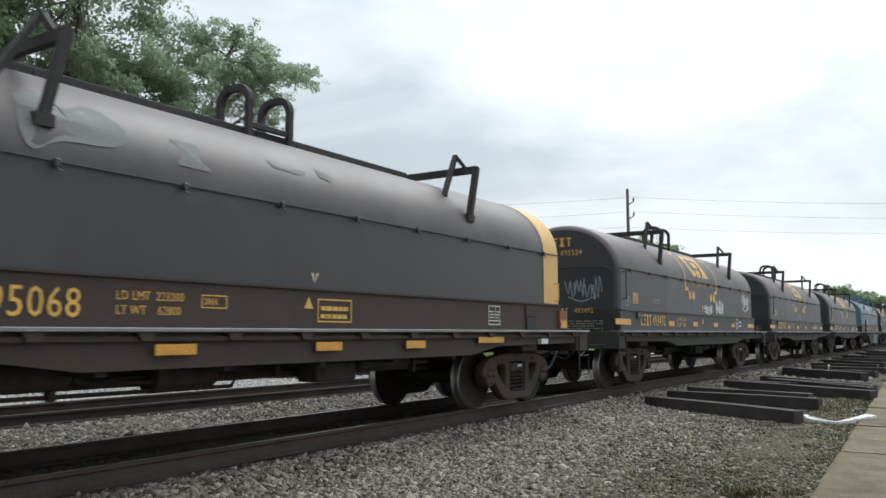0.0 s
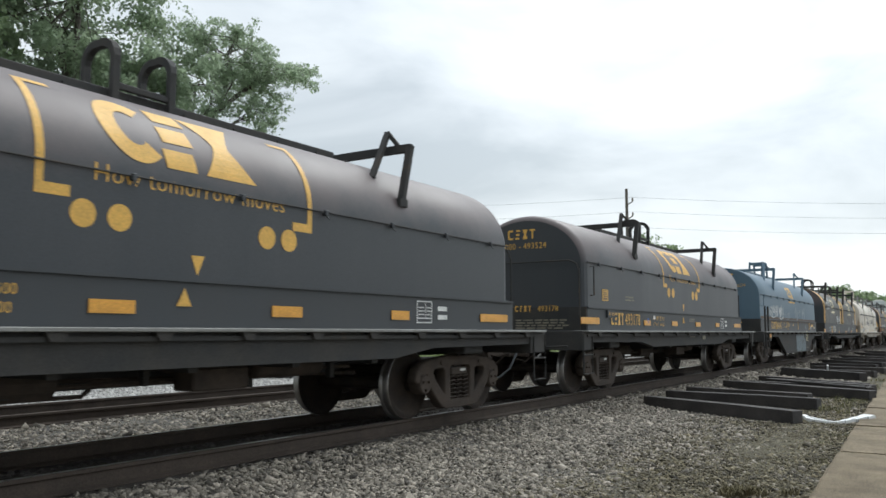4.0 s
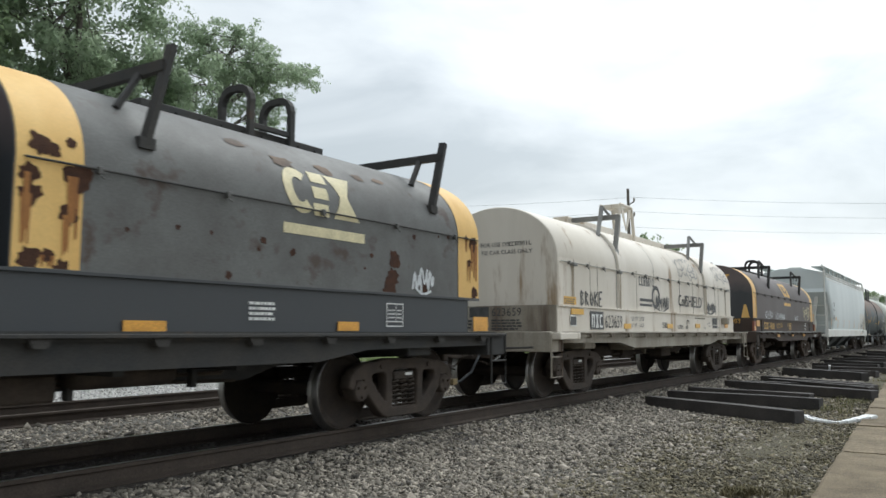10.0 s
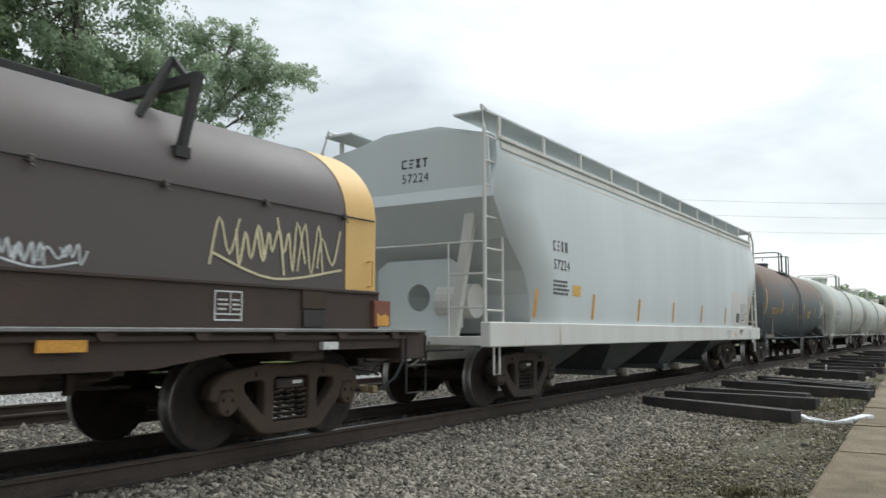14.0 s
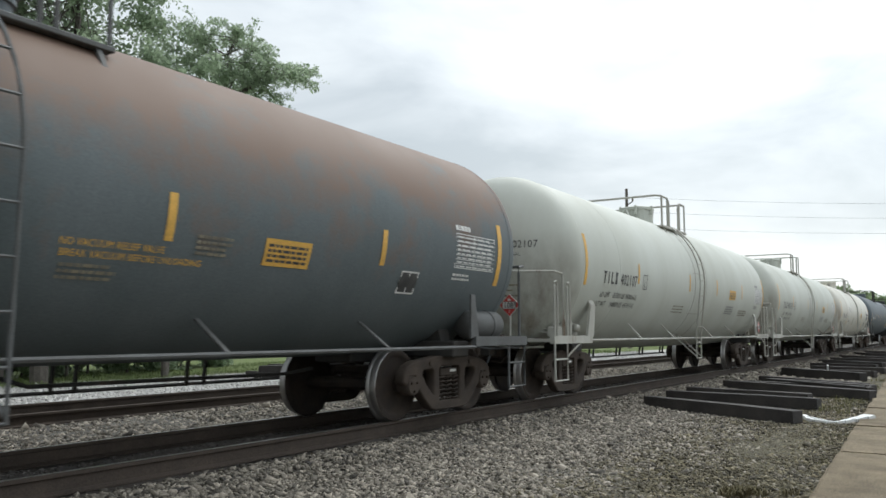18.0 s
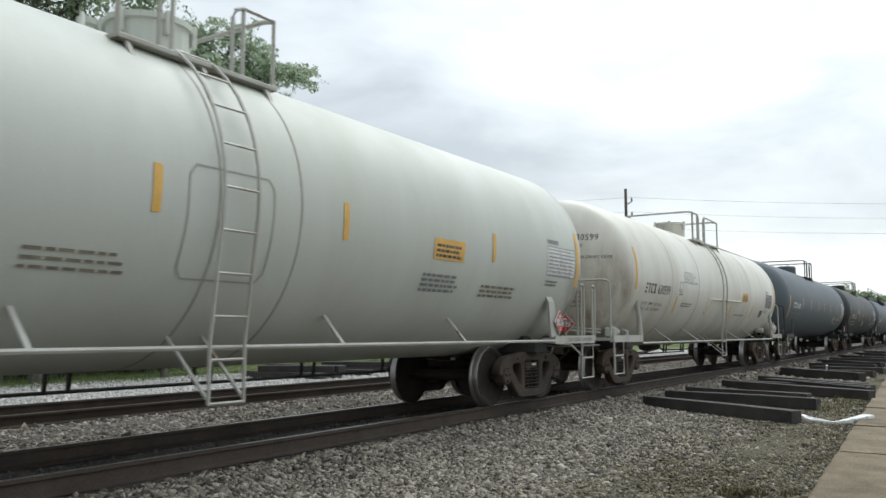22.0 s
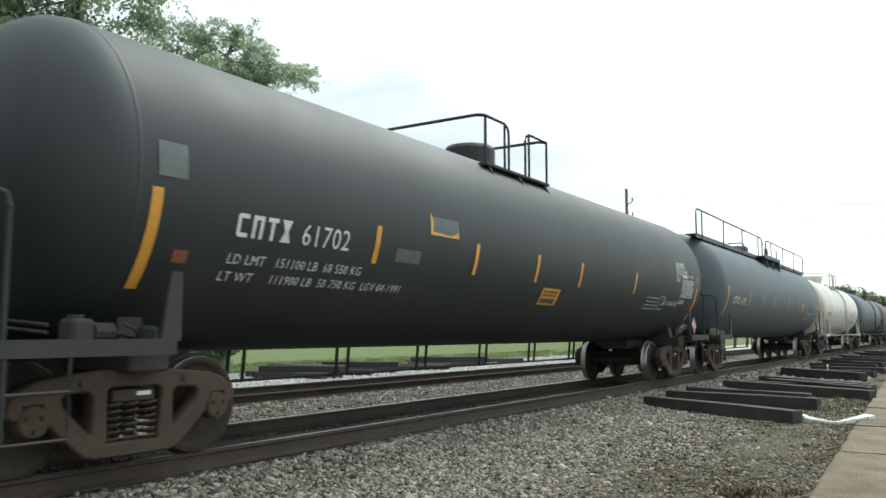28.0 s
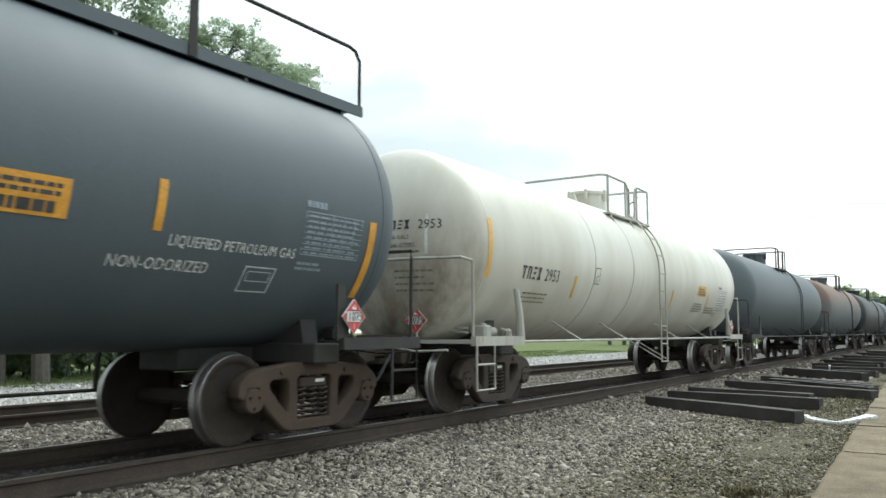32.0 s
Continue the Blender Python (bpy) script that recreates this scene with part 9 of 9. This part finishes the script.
OLD = "old creosoted black railway timber lying on the gravel"
PILE = (((15.95, -0.85), (14.3, -3.9), 0), ((17.6, -0.75), (17.0, -3.85), 0), ((19.0, -0.8), (18.3, -3.5), 0), ((22.3, -0.85), (20.1, -4.5), 0), ((22.6, -1.2), (21.9, -4.3), 0),
        ((25.4, -1.14), (23.2, -4.1), 0), ((24.3, -1.5), (22.6, -4.3), 0), ((29.0, -1.07), (27.75, -3.63), 0), ((27.0, -1.5), (24.6, -3.9), 0.2), ((34.3, -1.2), (33.4, -3.8), 0),
        ((31.5, -1.3), (30.6, -3.7), 0), ((41.1, -0.6), (38.2, -3.4), 0), ((37.0, -0.8), (36.2, -3.3), 0), ((49.2, -0.5), (46.9, -2.9), 0), ((44.5, -0.6), (43.6, -3.2), 0), ((56.7, -0.5), (54.2, -2.4), 0), ((62.0, -0.5), (60.0, -2.6), 0))
for i, (p, q, up) in enumerate(PILE):
    lay_timber(p, q, ground_z(*p) * 0.4 + ground_z(*q) * 0.6 + up - 0.005, 20 + i, OLD, "old timbers beside the track")
lay_timber((23.2, -1.75), (20.5, -4.42), ground_z(22, -3) + 0.206, 41, "thin weathered plank lying across the old timbers", "old timbers beside the track", 0.06, 0.17)
PILE2 = (((19.0, 13.6), (19.15, 10.5)), ((19.7, 13.5), (19.8, 10.45)), ((24.1, 12.7), (26.6, 10.7)), ((18.5, 12.8), (19.6, 10.6)), ((20.9, 13.2), (21.7, 10.6)), ((22.2, 13.4), (23.6, 11.0)), ((26.0, 13.6), (28.0, 11.4)), ((28.5, 13.9), (31.0, 11.6)), ((33.0, 14.0), (35.4, 12.0)))
for i, (p, q) in enumerate(PILE2):
    for lift in (0.0, 0.2) if i % 2 else (0.0,):
        lay_timber((p[0] + lift, p[1]), (q[0] + lift, q[1]), -0.32 + lift, 50 + i, "old black railway timber stacked beyond the second track", "timbers beyond the second track", 0.2, 0.42)

# sleepers under both tracks
SLEEPER = timber_mesh("sleeper", 2.6, 0.23, 0.18, 7)
for base_y, n, x0 in ((TRACK_Y, 110, -2.0), (TRACK2_Y, 80, 2.0)):
    trk = new("track_sleepers")
    tagged(trk, "creosoted wooden sleepers half buried in ballast", "sleepers", "track", "structure")
    for k in range(n):
        part("sleeper", SLEEPER, None, trk, m=pose(x0 + 0.56 * k, base_y + random.uniform(-0.02, 0.02), -0.372 if base_y == TRACK_Y else -0.36, 0, 0, 90 + random.uniform(-0.8, 0.8)))

# concrete platform strip in slabs with a joint
plat = new("pavement")
tagged(plat, "worn tan concrete platform slabs beside the gravel", "pavement", kind="structure")
edges = [-9.0, -5.6, -2.2, 1.0, 4.2, 7.4, 10.92, 14.1, 17.5, 21.0, 24.5, 28.0, 31.5, 35.0]
for i, (a, b) in enumerate(zip(edges, edges[1:])):
    bm = bmesh.new()
    ya, yb = -5.36 + 0.043 * a, -5.36 + 0.043 * b
    lo, hi = -0.62, -0.30 + 0.004 * ((i * 7) % 3)
    n = 10
    top = []
    for k in range(n + 1):
        x = a + 0.07 + (b - a - 0.14) * k / n
        y = ya + (yb - ya) * k / n + random.uniform(-0.02, 0.012)
        top.append((x, y))
    vs = [bm.verts.new((x, y, hi - 0.012)) for x, y in top]
    us = [bm.verts.new((x, y - 0.03, hi)) for x, y in top]
    ds = [bm.verts.new((x, y, lo)) for x, y in top]
    bs = [bm.verts.new((x, -9.0, hi)) for x, y in top]
    for k in range(n):
        bm.faces.new((ds[k], ds[k + 1], vs[k + 1], vs[k]))
        bm.faces.new((vs[k], vs[k + 1], us[k + 1], us[k]))
        bm.faces.new((us[k], us[k + 1], bs[k + 1], bs[k]))
    bm.faces.new((ds[0], vs[0], us[0], bs[0]))
    bm.faces.new((ds[-1], bs[-1], us[-1], vs[-1]))
    part("concrete_slab", bm, M["concrete"], plat)
    # dark strip in the shallow joint paints the shade of a deeper gap
    bm = bmesh.new()
    box(bm, b - 0.069, -9.0, -0.6, b + 0.069, yb - 0.03, -0.325)
    part("joint_filler", bm, M["tie_wood"], plat, "dark strip with the open joint's shade in its colour")

# bent white plastic strip lying by the timbers
bm = bmesh.new()
strip = [(15.1, -3.86, -0.29), (15.0, -3.95, -0.32), (14.86, -4.1, -0.335), (14.72, -4.3, -0.34), (14.72, -4.4, -0.345), (14.9, -4.5, -0.335), (15.1, -4.62, -0.315), (15.3, -4.76, -0.285), (15.45, -4.84, -0.27), (15.4, -4.9, -0.285)]
for i, (s0, s1) in enumerate(zip(strip, strip[1:])):
    beam(bm, s0, s1, (0.08, 0.17, 0.13, 0.09, 0.05, 0.11, 0.15, 0.2, 0.09)[i], 0.05)
tube(bm, [(15.05, -3.9, -0.29), (14.75, -4.25, -0.33), (14.74, -4.42, -0.335)], [0.012, 0.03, 0.014], 6)
tube(bm, [(14.76, -4.42, -0.335), (15.2, -4.7, -0.29), (15.44, -4.84, -0.25)], [0.012, 0.026, 0.014], 6)
tagged(new("plastic_strip", finish(bm, "plastic_strip", M["plastic_white"])), "bent strip of torn white plastic on the gravel", "debris")
bm = bmesh.new()
beam(bm, (25.6, -2.9, 0.03), (25.5, -2.92, 0.20), 0.05, 0.03)
tagged(new("paper_scrap", finish(bm, "paper_scrap", M["plastic_white"])), "white paper scrap stuck upright on a timber", "debris")


def blades(name, label, spots, per, h, mat, seed, cat="weeds"):
    """Tufts of narrow blades."""
    rg = np.random.default_rng(seed)
    vs, fs = [], []
    for x, y, r, z in spots:
        for k in range(per):
            a = rg.random() * 6.28
            d = r * math.sqrt(rg.random())
            px, py = x + d * math.cos(a), y + d * math.sin(a)
            hh = h * rg.uniform(0.35, 1.1)
            b = rg.random() * 6.28
            lx, ly = math.cos(b) * hh * 0.5, math.sin(b) * hh * 0.5
            wx, wy = -math.sin(b) * 0.0055, math.cos(b) * 0.0055
            i = len(vs)
            vs += [(px - wx, py - wy, z), (px + wx, py + wy, z), (px + lx * 0.35 + wx, py + ly * 0.35 + wy, z + hh * 0.6), (px + lx * 0.35 - wx, py + ly * 0.35 - wy, z + hh * 0.6), (px + lx, py + ly, z + hh)]
            fs += [(i, i + 1, i + 2, i + 3), (i + 3, i + 2, i + 4)]
    me = bpy.data.meshes.new(name)
    me.from_pydata(vs, [], fs)
    me.materials.append(mat)
    return tagged(new(name, me), label, cat, kind="stuff")


rs = random.Random(3)
blades("weeds", "dry brown-olive tuft in the trodden dirt", [(7.85 + rs.uniform(-0.12, 0.16), -4.46 + rs.uniform(-0.13, 0.13), 0.1, -0.37) for k in range(10)] + [(8.06, -4.82, 0.09, -0.37)], 90, 0.095, M["dry_weed"], 5)
blades("weeds", "thin green weeds along the platform edge", [(10 + 1.6 * k + rs.uniform(-0.6, 0.6), -5.28 + 0.043 * (10 + 1.6 * k) + rs.uniform(0.0, 0.35), 0.14, -0.37) for k in range(5)] + [(18.6 + 0.3 * k, -4.1 + rs.uniform(-0.25, 0.2), 0.2, -0.37) for k in range(7)], 22, 0.08, M["weed"], 6)
blades("weeds", "dry weeds between the timbers and the platform", [(17 + rs.uniform(-1, 20), -4.15 + rs.uniform(-0.2, 0.35), 0.22, -0.36) for k in range(30)], 22, 0.13, M["weed"], 7)
blades("grass", "bright mown grass beyond the pale gravel", [(rs.uniform(6, 60), rs.uniform(14.3, 22.0), 0.5, -0.32) for k in range(700)], 44, 0.14, M["grass"], 8, "grass")


# ---------------------------------------------------------------- trees, pole and wires
def leaf_cloud(name, clumps, size, mat, seed, parent, label=""):
    """Many small folded leaves gathered in loose clumps: (x, y, z, radius, count)."""
    rg = np.random.default_rng(seed)
    P, Nn = [], []
    for x, y, z, r, n in clumps:
        d = rg.standard_normal((n, 3))
        d /= np.linalg.norm(d, axis=1)[:, None]
        rad = r * rg.random(n) ** 0.55
        c = np.array((x, y, z)) + d * rad[:, None] * np.array((1.0, 1.0, 0.72))
        P.append(c)
    c = np.concatenate(P)
    n = len(c)
    u = rg.standard_normal((n, 3))
    u[:, 2] -= 0.25
    u /= np.linalg.norm(u, axis=1)[:, None]
    w = np.cross(u, rg.standard_normal((n, 3)))
    w /= np.linalg.norm(w, axis=1)[:, None]
    nn = np.cross(u, w)
    s = size * np.exp(0.3 * rg.standard_normal(n))[:, None]
    v = np.stack([c - u * s, c + w * s * 0.6 + nn * s * 0.12, c + u * s, c - w * s * 0.6 + nn * s * 0.12], 1).reshape(-1, 3)
    f = np.array([(0, 1, 2), (0, 2, 3)])[None] + (np.arange(n) * 4)[:, None, None]
    f = f.reshape(-1, 3)
    me = bpy.data.meshes.new(name)
    me.vertices.add(len(v))
    me.vertices.foreach_set("co", v.ravel())
    me.loops.add(f.size)
    me.loops.foreach_set("vertex_index", f.ravel())
    me.polygons.add(len(f))
    me.polygons.foreach_set("loop_start", np.arange(0, f.size, 3))
    me.update(calc_edges=True)
    me.materials.append(mat)
    return part(name, me, None, parent, label)


def tree(label, base, trunk_pts, r0, crowns, leaf, mat, seed, twigs=3, group="", dense=0.85):
    """Tapered trunk, limbs reaching into each crown lobe, and leaf clumps at the limb ends.
    crowns: (centre, radii, limbs, clump radius, leaves per clump)."""
    rg = random.Random(seed)
    t = tagged(new("tree"), label, "tree", group)
    t.location = base
    bm = bmesh.new()
    n = len(trunk_pts)
    tube(bm, trunk_pts, [r0 * (1 - 0.75 * i / (n - 1)) for i in range(n)], 9)
    part("trunk", bm, M["bark"], t)
    clumps = []
    for (cx, cy, cz), (rx, ry, rz), limbs, cr, per in crowns:
        # one main limb leads into each lobe of the crown; branches fork from it
        bm = bmesh.new()
        c = Vector((cx, cy, cz))
        low = [Vector(p) for p in trunk_pts if p[2] < cz - 0.35 * rz] or [Vector(trunk_pts[1])]
        s = low[-1] if rg.random() < 0.6 else low[max(0, len(low) - 2)]
        bow = Vector((rg.uniform(-0.25, 0.25), rg.uniform(-0.25, 0.25), 0.14 * (c - s).length))
        way = [s, s.lerp(c, 0.35) + bow * 0.5, s.lerp(c, 0.7) + bow * 0.7, c + bow * 0.5, c + Vector((rx * 0.3, 0, rz * 0.6))]
        k0 = 0.42 * r0 + 0.02
        tube(bm, way, [k0, k0 * 0.7, k0 * 0.5, k0 * 0.33, 0.012], 6)
        for k in range(limbs):
            a, b = rg.uniform(0, 6.283), rg.uniform(-0.95, 1.0)
            q = rg.uniform(0.35, 1.0) ** 0.6
            e = c + Vector((rx * q * math.cos(a) * math.sqrt(1 - b * b * 0.9), ry * q * math.sin(a) * math.sqrt(1 - b * b * 0.9), rz * q * b))
            f = rg.uniform(1.2, 3.9)
            i = min(3, int(f))
            p = way[i].lerp(way[i + 1], f - i)
            m = p.lerp(e, 0.5) + Vector((rg.uniform(-0.2, 0.2), rg.uniform(-0.2, 0.2), rg.uniform(-0.05, 0.18) * (e - p).length))
            tube(bm, [p, p.lerp(m, 0.6), m, e], [0.020, 0.015, 0.011, 0.005], 4)
            clumps.append((e.x, e.y, e.z, cr * rg.uniform(0.6, 1.15), int(per * rg.uniform(0.5, 1.3))))
            mid = m.lerp(e, 0.3)
            clumps.append((mid.x, mid.y, mid.z, cr * rg.uniform(0.5, 0.9), int(per * rg.uniform(0.15, 0.4))))
            for j in range(twigs):
                w = e + Vector((rg.uniform(-1, 1) * cr * 1.5, rg.uniform(-1, 1) * cr * 1.5, rg.uniform(-0.8, 0.9) * cr))
                tube(bm, [m.lerp(e, rg.uniform(0.4, 0.95)), w], [0.008, 0.004], 3)
                clumps.append((w.x, w.y, w.z, cr * rg.uniform(0.35, 0.75), int(per * rg.uniform(0.2, 0.5))))
        part("limb", bm, M["bark"], t)
    leaf_cloud("crown", [(a, b, c, r * 1.08, max(4, int(n * dense))) for a, b, c, r, n in clumps], leaf, mat, seed, t, "loose green foliage")
    return t


tree("tall broad-leaved tree with green foliage", (13.0, 16.0, -0.3), [(0.2, 0, 0), (0.1, 0, 2.0), (-0.1, 0.1, 3.6), (0.3, 0.1, 5.2), (0.7, 0.2, 6.6), (0.9, 0.2, 8.6), (1.0, 0.2, 11.0)], 0.26,
     (((0.2, 0.2, 10.6), (4.2, 2.6, 2.6), 44, 0.75, 330), ((2.6, 0, 8.9), (2.4, 2.2, 1.8), 26, 0.65, 280), ((-1.6, 0, 7.4), (1.8, 2.0, 2.0), 18, 0.65, 260), ((1.2, -0.4, 7.3), (2.4, 1.6, 1.0), 14, 0.55, 220), ((1.5, 0.5, 13.3), (3.6, 2.4, 1.8), 24, 0.75, 300)), 0.065, M["leaf"], 11, dense=1.15)
tree("slender leaning tree with airy foliage and bare twigs", (17.2, 15.6, -0.3), [(0, 0, 0), (-0.1, 0, 2.5), (0.05, 0, 4.6), (0.4, 0, 6.4), (1.0, 0, 7.8), (1.8, 0, 9.2), (2.6, 0, 10.6)], 0.11,
     (((2.2, 0, 11.4), (1.8, 1.3, 1.5), 38, 0.42, 120), ((4.1, 0, 11.0), (1.4, 1.1, 1.3), 28, 0.4, 95), ((6.0, 0, 11.6), (1.0, 0.7, 0.5), 15, 0.26, 50), ((3.4, 0, 9.3), (1.4, 1.1, 0.9), 18, 0.36, 65), ((0.8, 0, 9.6), (1.3, 1.0, 1.3), 22, 0.42, 95)), 0.045, M["leaf"], 12, 4, dense=1.0)
tree("dark understorey tree behind the track", (18.3, 17.0, -0.3), [(0, 0, 0), (0.1, 0, 1.5), (0.2, 0, 3.0), (0.1, 0, 4.6), (0.3, 0, 6.2)], 0.14,
     (((0.2, 0, 4.3), (2.6, 1.6, 2.5), 44, 0.75, 300), ((0.6, 0, 6.2), (1.8, 1.3, 1.3), 16, 0.6, 200), ((-2.6, 0, 3.8), (1.8, 1.4, 2.0), 22, 0.7, 260), ((3.0, 0, 5.8), (2.0, 1.3, 2.3), 34, 0.5, 220)), 0.07, M["leaf_dark"], 13)
tree("dark understorey tree at the edge of the trees", (12.3, 16.5, -0.3), [(0, 0, 0), (0.0, 0, 1.5), (-0.2, 0, 3.0), (-0.3, 0, 4.6), (-0.4, 0, 6.2)], 0.15,
     (((-1.2, 0, 4.6), (2.0, 1.5, 2.2), 26, 0.7, 280), ((0.2, 0, 3.5), (2.6, 1.4, 1.9), 34, 0.7, 280), ((-2.8, 0, 8.5), (2.2, 1.8, 2.6), 26, 0.75, 300)), 0.085, M["leaf_dark"], 14)
for i, (x, y, h, w) in enumerate(((12.7, 20.6, 5.1, 1.9), (15.2, 21.1, 5.7, 2.0), (17.6, 20.8, 5.5, 2.0), (19.8, 21.4, 5.9, 2.0), (22.3, 21.6, 5.3, 2.1), (24.8, 22.0, 4.7, 2.0))):
    tree("dense green thicket below the tall trees", (x, y, -0.3), [(0, 0, 0), (0.1, 0, h * 0.25), (0, 0, h * 0.5), (0.1, 0, h * 0.8)], 0.07,
         (((0, 0, h * 0.66), (w, 1.1, h * 0.36), 40, 0.5, 190),), 0.08, M["leaf_dark"], 80 + i, 3, "thicket", 1.0)
for i, (x, y, h) in enumerate(((14.4, 19.0, 1.9), (16.9, 19.3, 2.1), (18.4, 19.2, 2.3), (19.9, 19.7, 2.0), (21.6, 20.2, 2.2), (23.6, 20.8, 2.0))):
    tree("leafy green shrub at the foot of the trees", (x, y, -0.3), [(0, 0, 0), (0.0, 0, 0.4), (-0.1, 0, h * 0.5), (-0.1, 0, h * 0.75)], 0.05,
         (((0, 0, h * 0.52), (1.0, 0.8, h * 0.48), 24, 0.42, 170),), 0.08, M["leaf"] if i % 2 else M["leaf_dark"], 30 + i, 3, "shrubs at the trees", 1.0)
tree("broad bright shrub at the lawn's edge", (12.9, 19.6, -0.3), [(0, 0, 0), (0.0, 0, 0.5), (-0.1, 0, 1.0), (-0.1, 0, 1.5)], 0.06,
     (((0, 0, 1.3), (1.3, 1.0, 1.2), 22, 0.5, 190),), 0.08, M["leaf"], 15)
tree("low green shrub below the trees", (15.3, 18.0, -0.3), [(0, 0, 0), (0.0, 0, 0.5), (-0.1, 0, 1.0), (-0.1, 0, 1.5)], 0.06,
     (((0, 0, 0.8), (0.8, 0.7, 0.7), 14, 0.4, 150),), 0.08, M["leaf"], 16)
for i, (x, y, h, w) in enumerate(((92, 29.6, 10.4, 1.8), (92, 27.8, 11.8, 1.9), (92.5, 26.0, 12.7, 2.0), (93, 24.2, 12.4, 1.9), (93, 22.4, 10.8, 1.6), (112, 24.0, 10.6, 3.0), (240, 26.0, 11.8, 4.5), (240, 22.0, 14.6, 4.0), (242, 18.0, 12.6, 4.5), (244, 14.0, 11.0, 5.0), (246, 10.0, 10.2, 5.0), (290, 6, 11.5, 10.0), (310, -6, 12.0, 10.0))):
    tree("distant leafy tree on the skyline", (x, y, -0.3), [(0, 0, 0), (0.1, 0, h * 0.25), (0, 0, h * 0.5), (0.1, 0, h * 0.75)], 0.25,
         (((0, 0, h * 0.62), (w, w * 0.8, h * 0.36), 42, 1.1 if x < 200 else 2.0, 90),), 0.20 if x < 200 else 0.36, M["leaf_dark"], 60 + i, 2, "skyline trees")

pole = tagged(new("utility_pole"), "tall weathered wooden power pole with short crossarms", "utility pole")
pole.location = (71.5, 19.5, -0.3)
bm = bmesh.new()
tube(bm, [(0, 0, 0), (0, 0, 7), (0, 0, 14.8)], [0.2, 0.17, 0.13], 10)
part("pole_shaft", bm, M["pole_wood"], pole)
RT = Vector((math.sin(radians(32.83)), -math.cos(radians(32.83)), 0))
for z in (13.6, 12.25):
    bm = bmesh.new()
    beam(bm, Vector((0, 0, z - 0.35)), RT * 0.55 + Vector((0, 0, z)), 0.10, 0.10)
    part("crossarm", bm, M["pole_wood"], pole)
    bm = bmesh.new()
    lathe_z(bm, [(z, 0.05), (z + 0.12, 0.09), (z + 0.22, 0.09), (z + 0.36, 0.05)], RT.x * 0.55, RT.y * 0.55, 10)
    part("insulator", bm, M["frame_grey"], pole)
for i, (za, zb, zl) in enumerate(((14.0, 13.9, 13.2), (12.65, 12.5, 11.9), (11.2, 11.1, 10.5))):
    o = Vector((71.5, 19.5, 0)) + RT * (0.5 if i < 2 else 0.0)
    for s, span in ((1, 46.0), (-1, 40.0)):
        bm = bmesh.new()
        pts = []
        for k in range(17):
            t = k / 16
            pts.append(o + RT * (s * span * t) + Vector((0, 0, za - 0.3 + (zb - za if s > 0 else zl - za) * t - 1.1 * 4 * t * (1 - t) * 0.5)))
        tube(bm, pts, 0.011, 4)
        tagged(new("power_line", finish(bm, "power_line", M["wire"])), "thin overhead power line", "power line", "power lines")


motions()
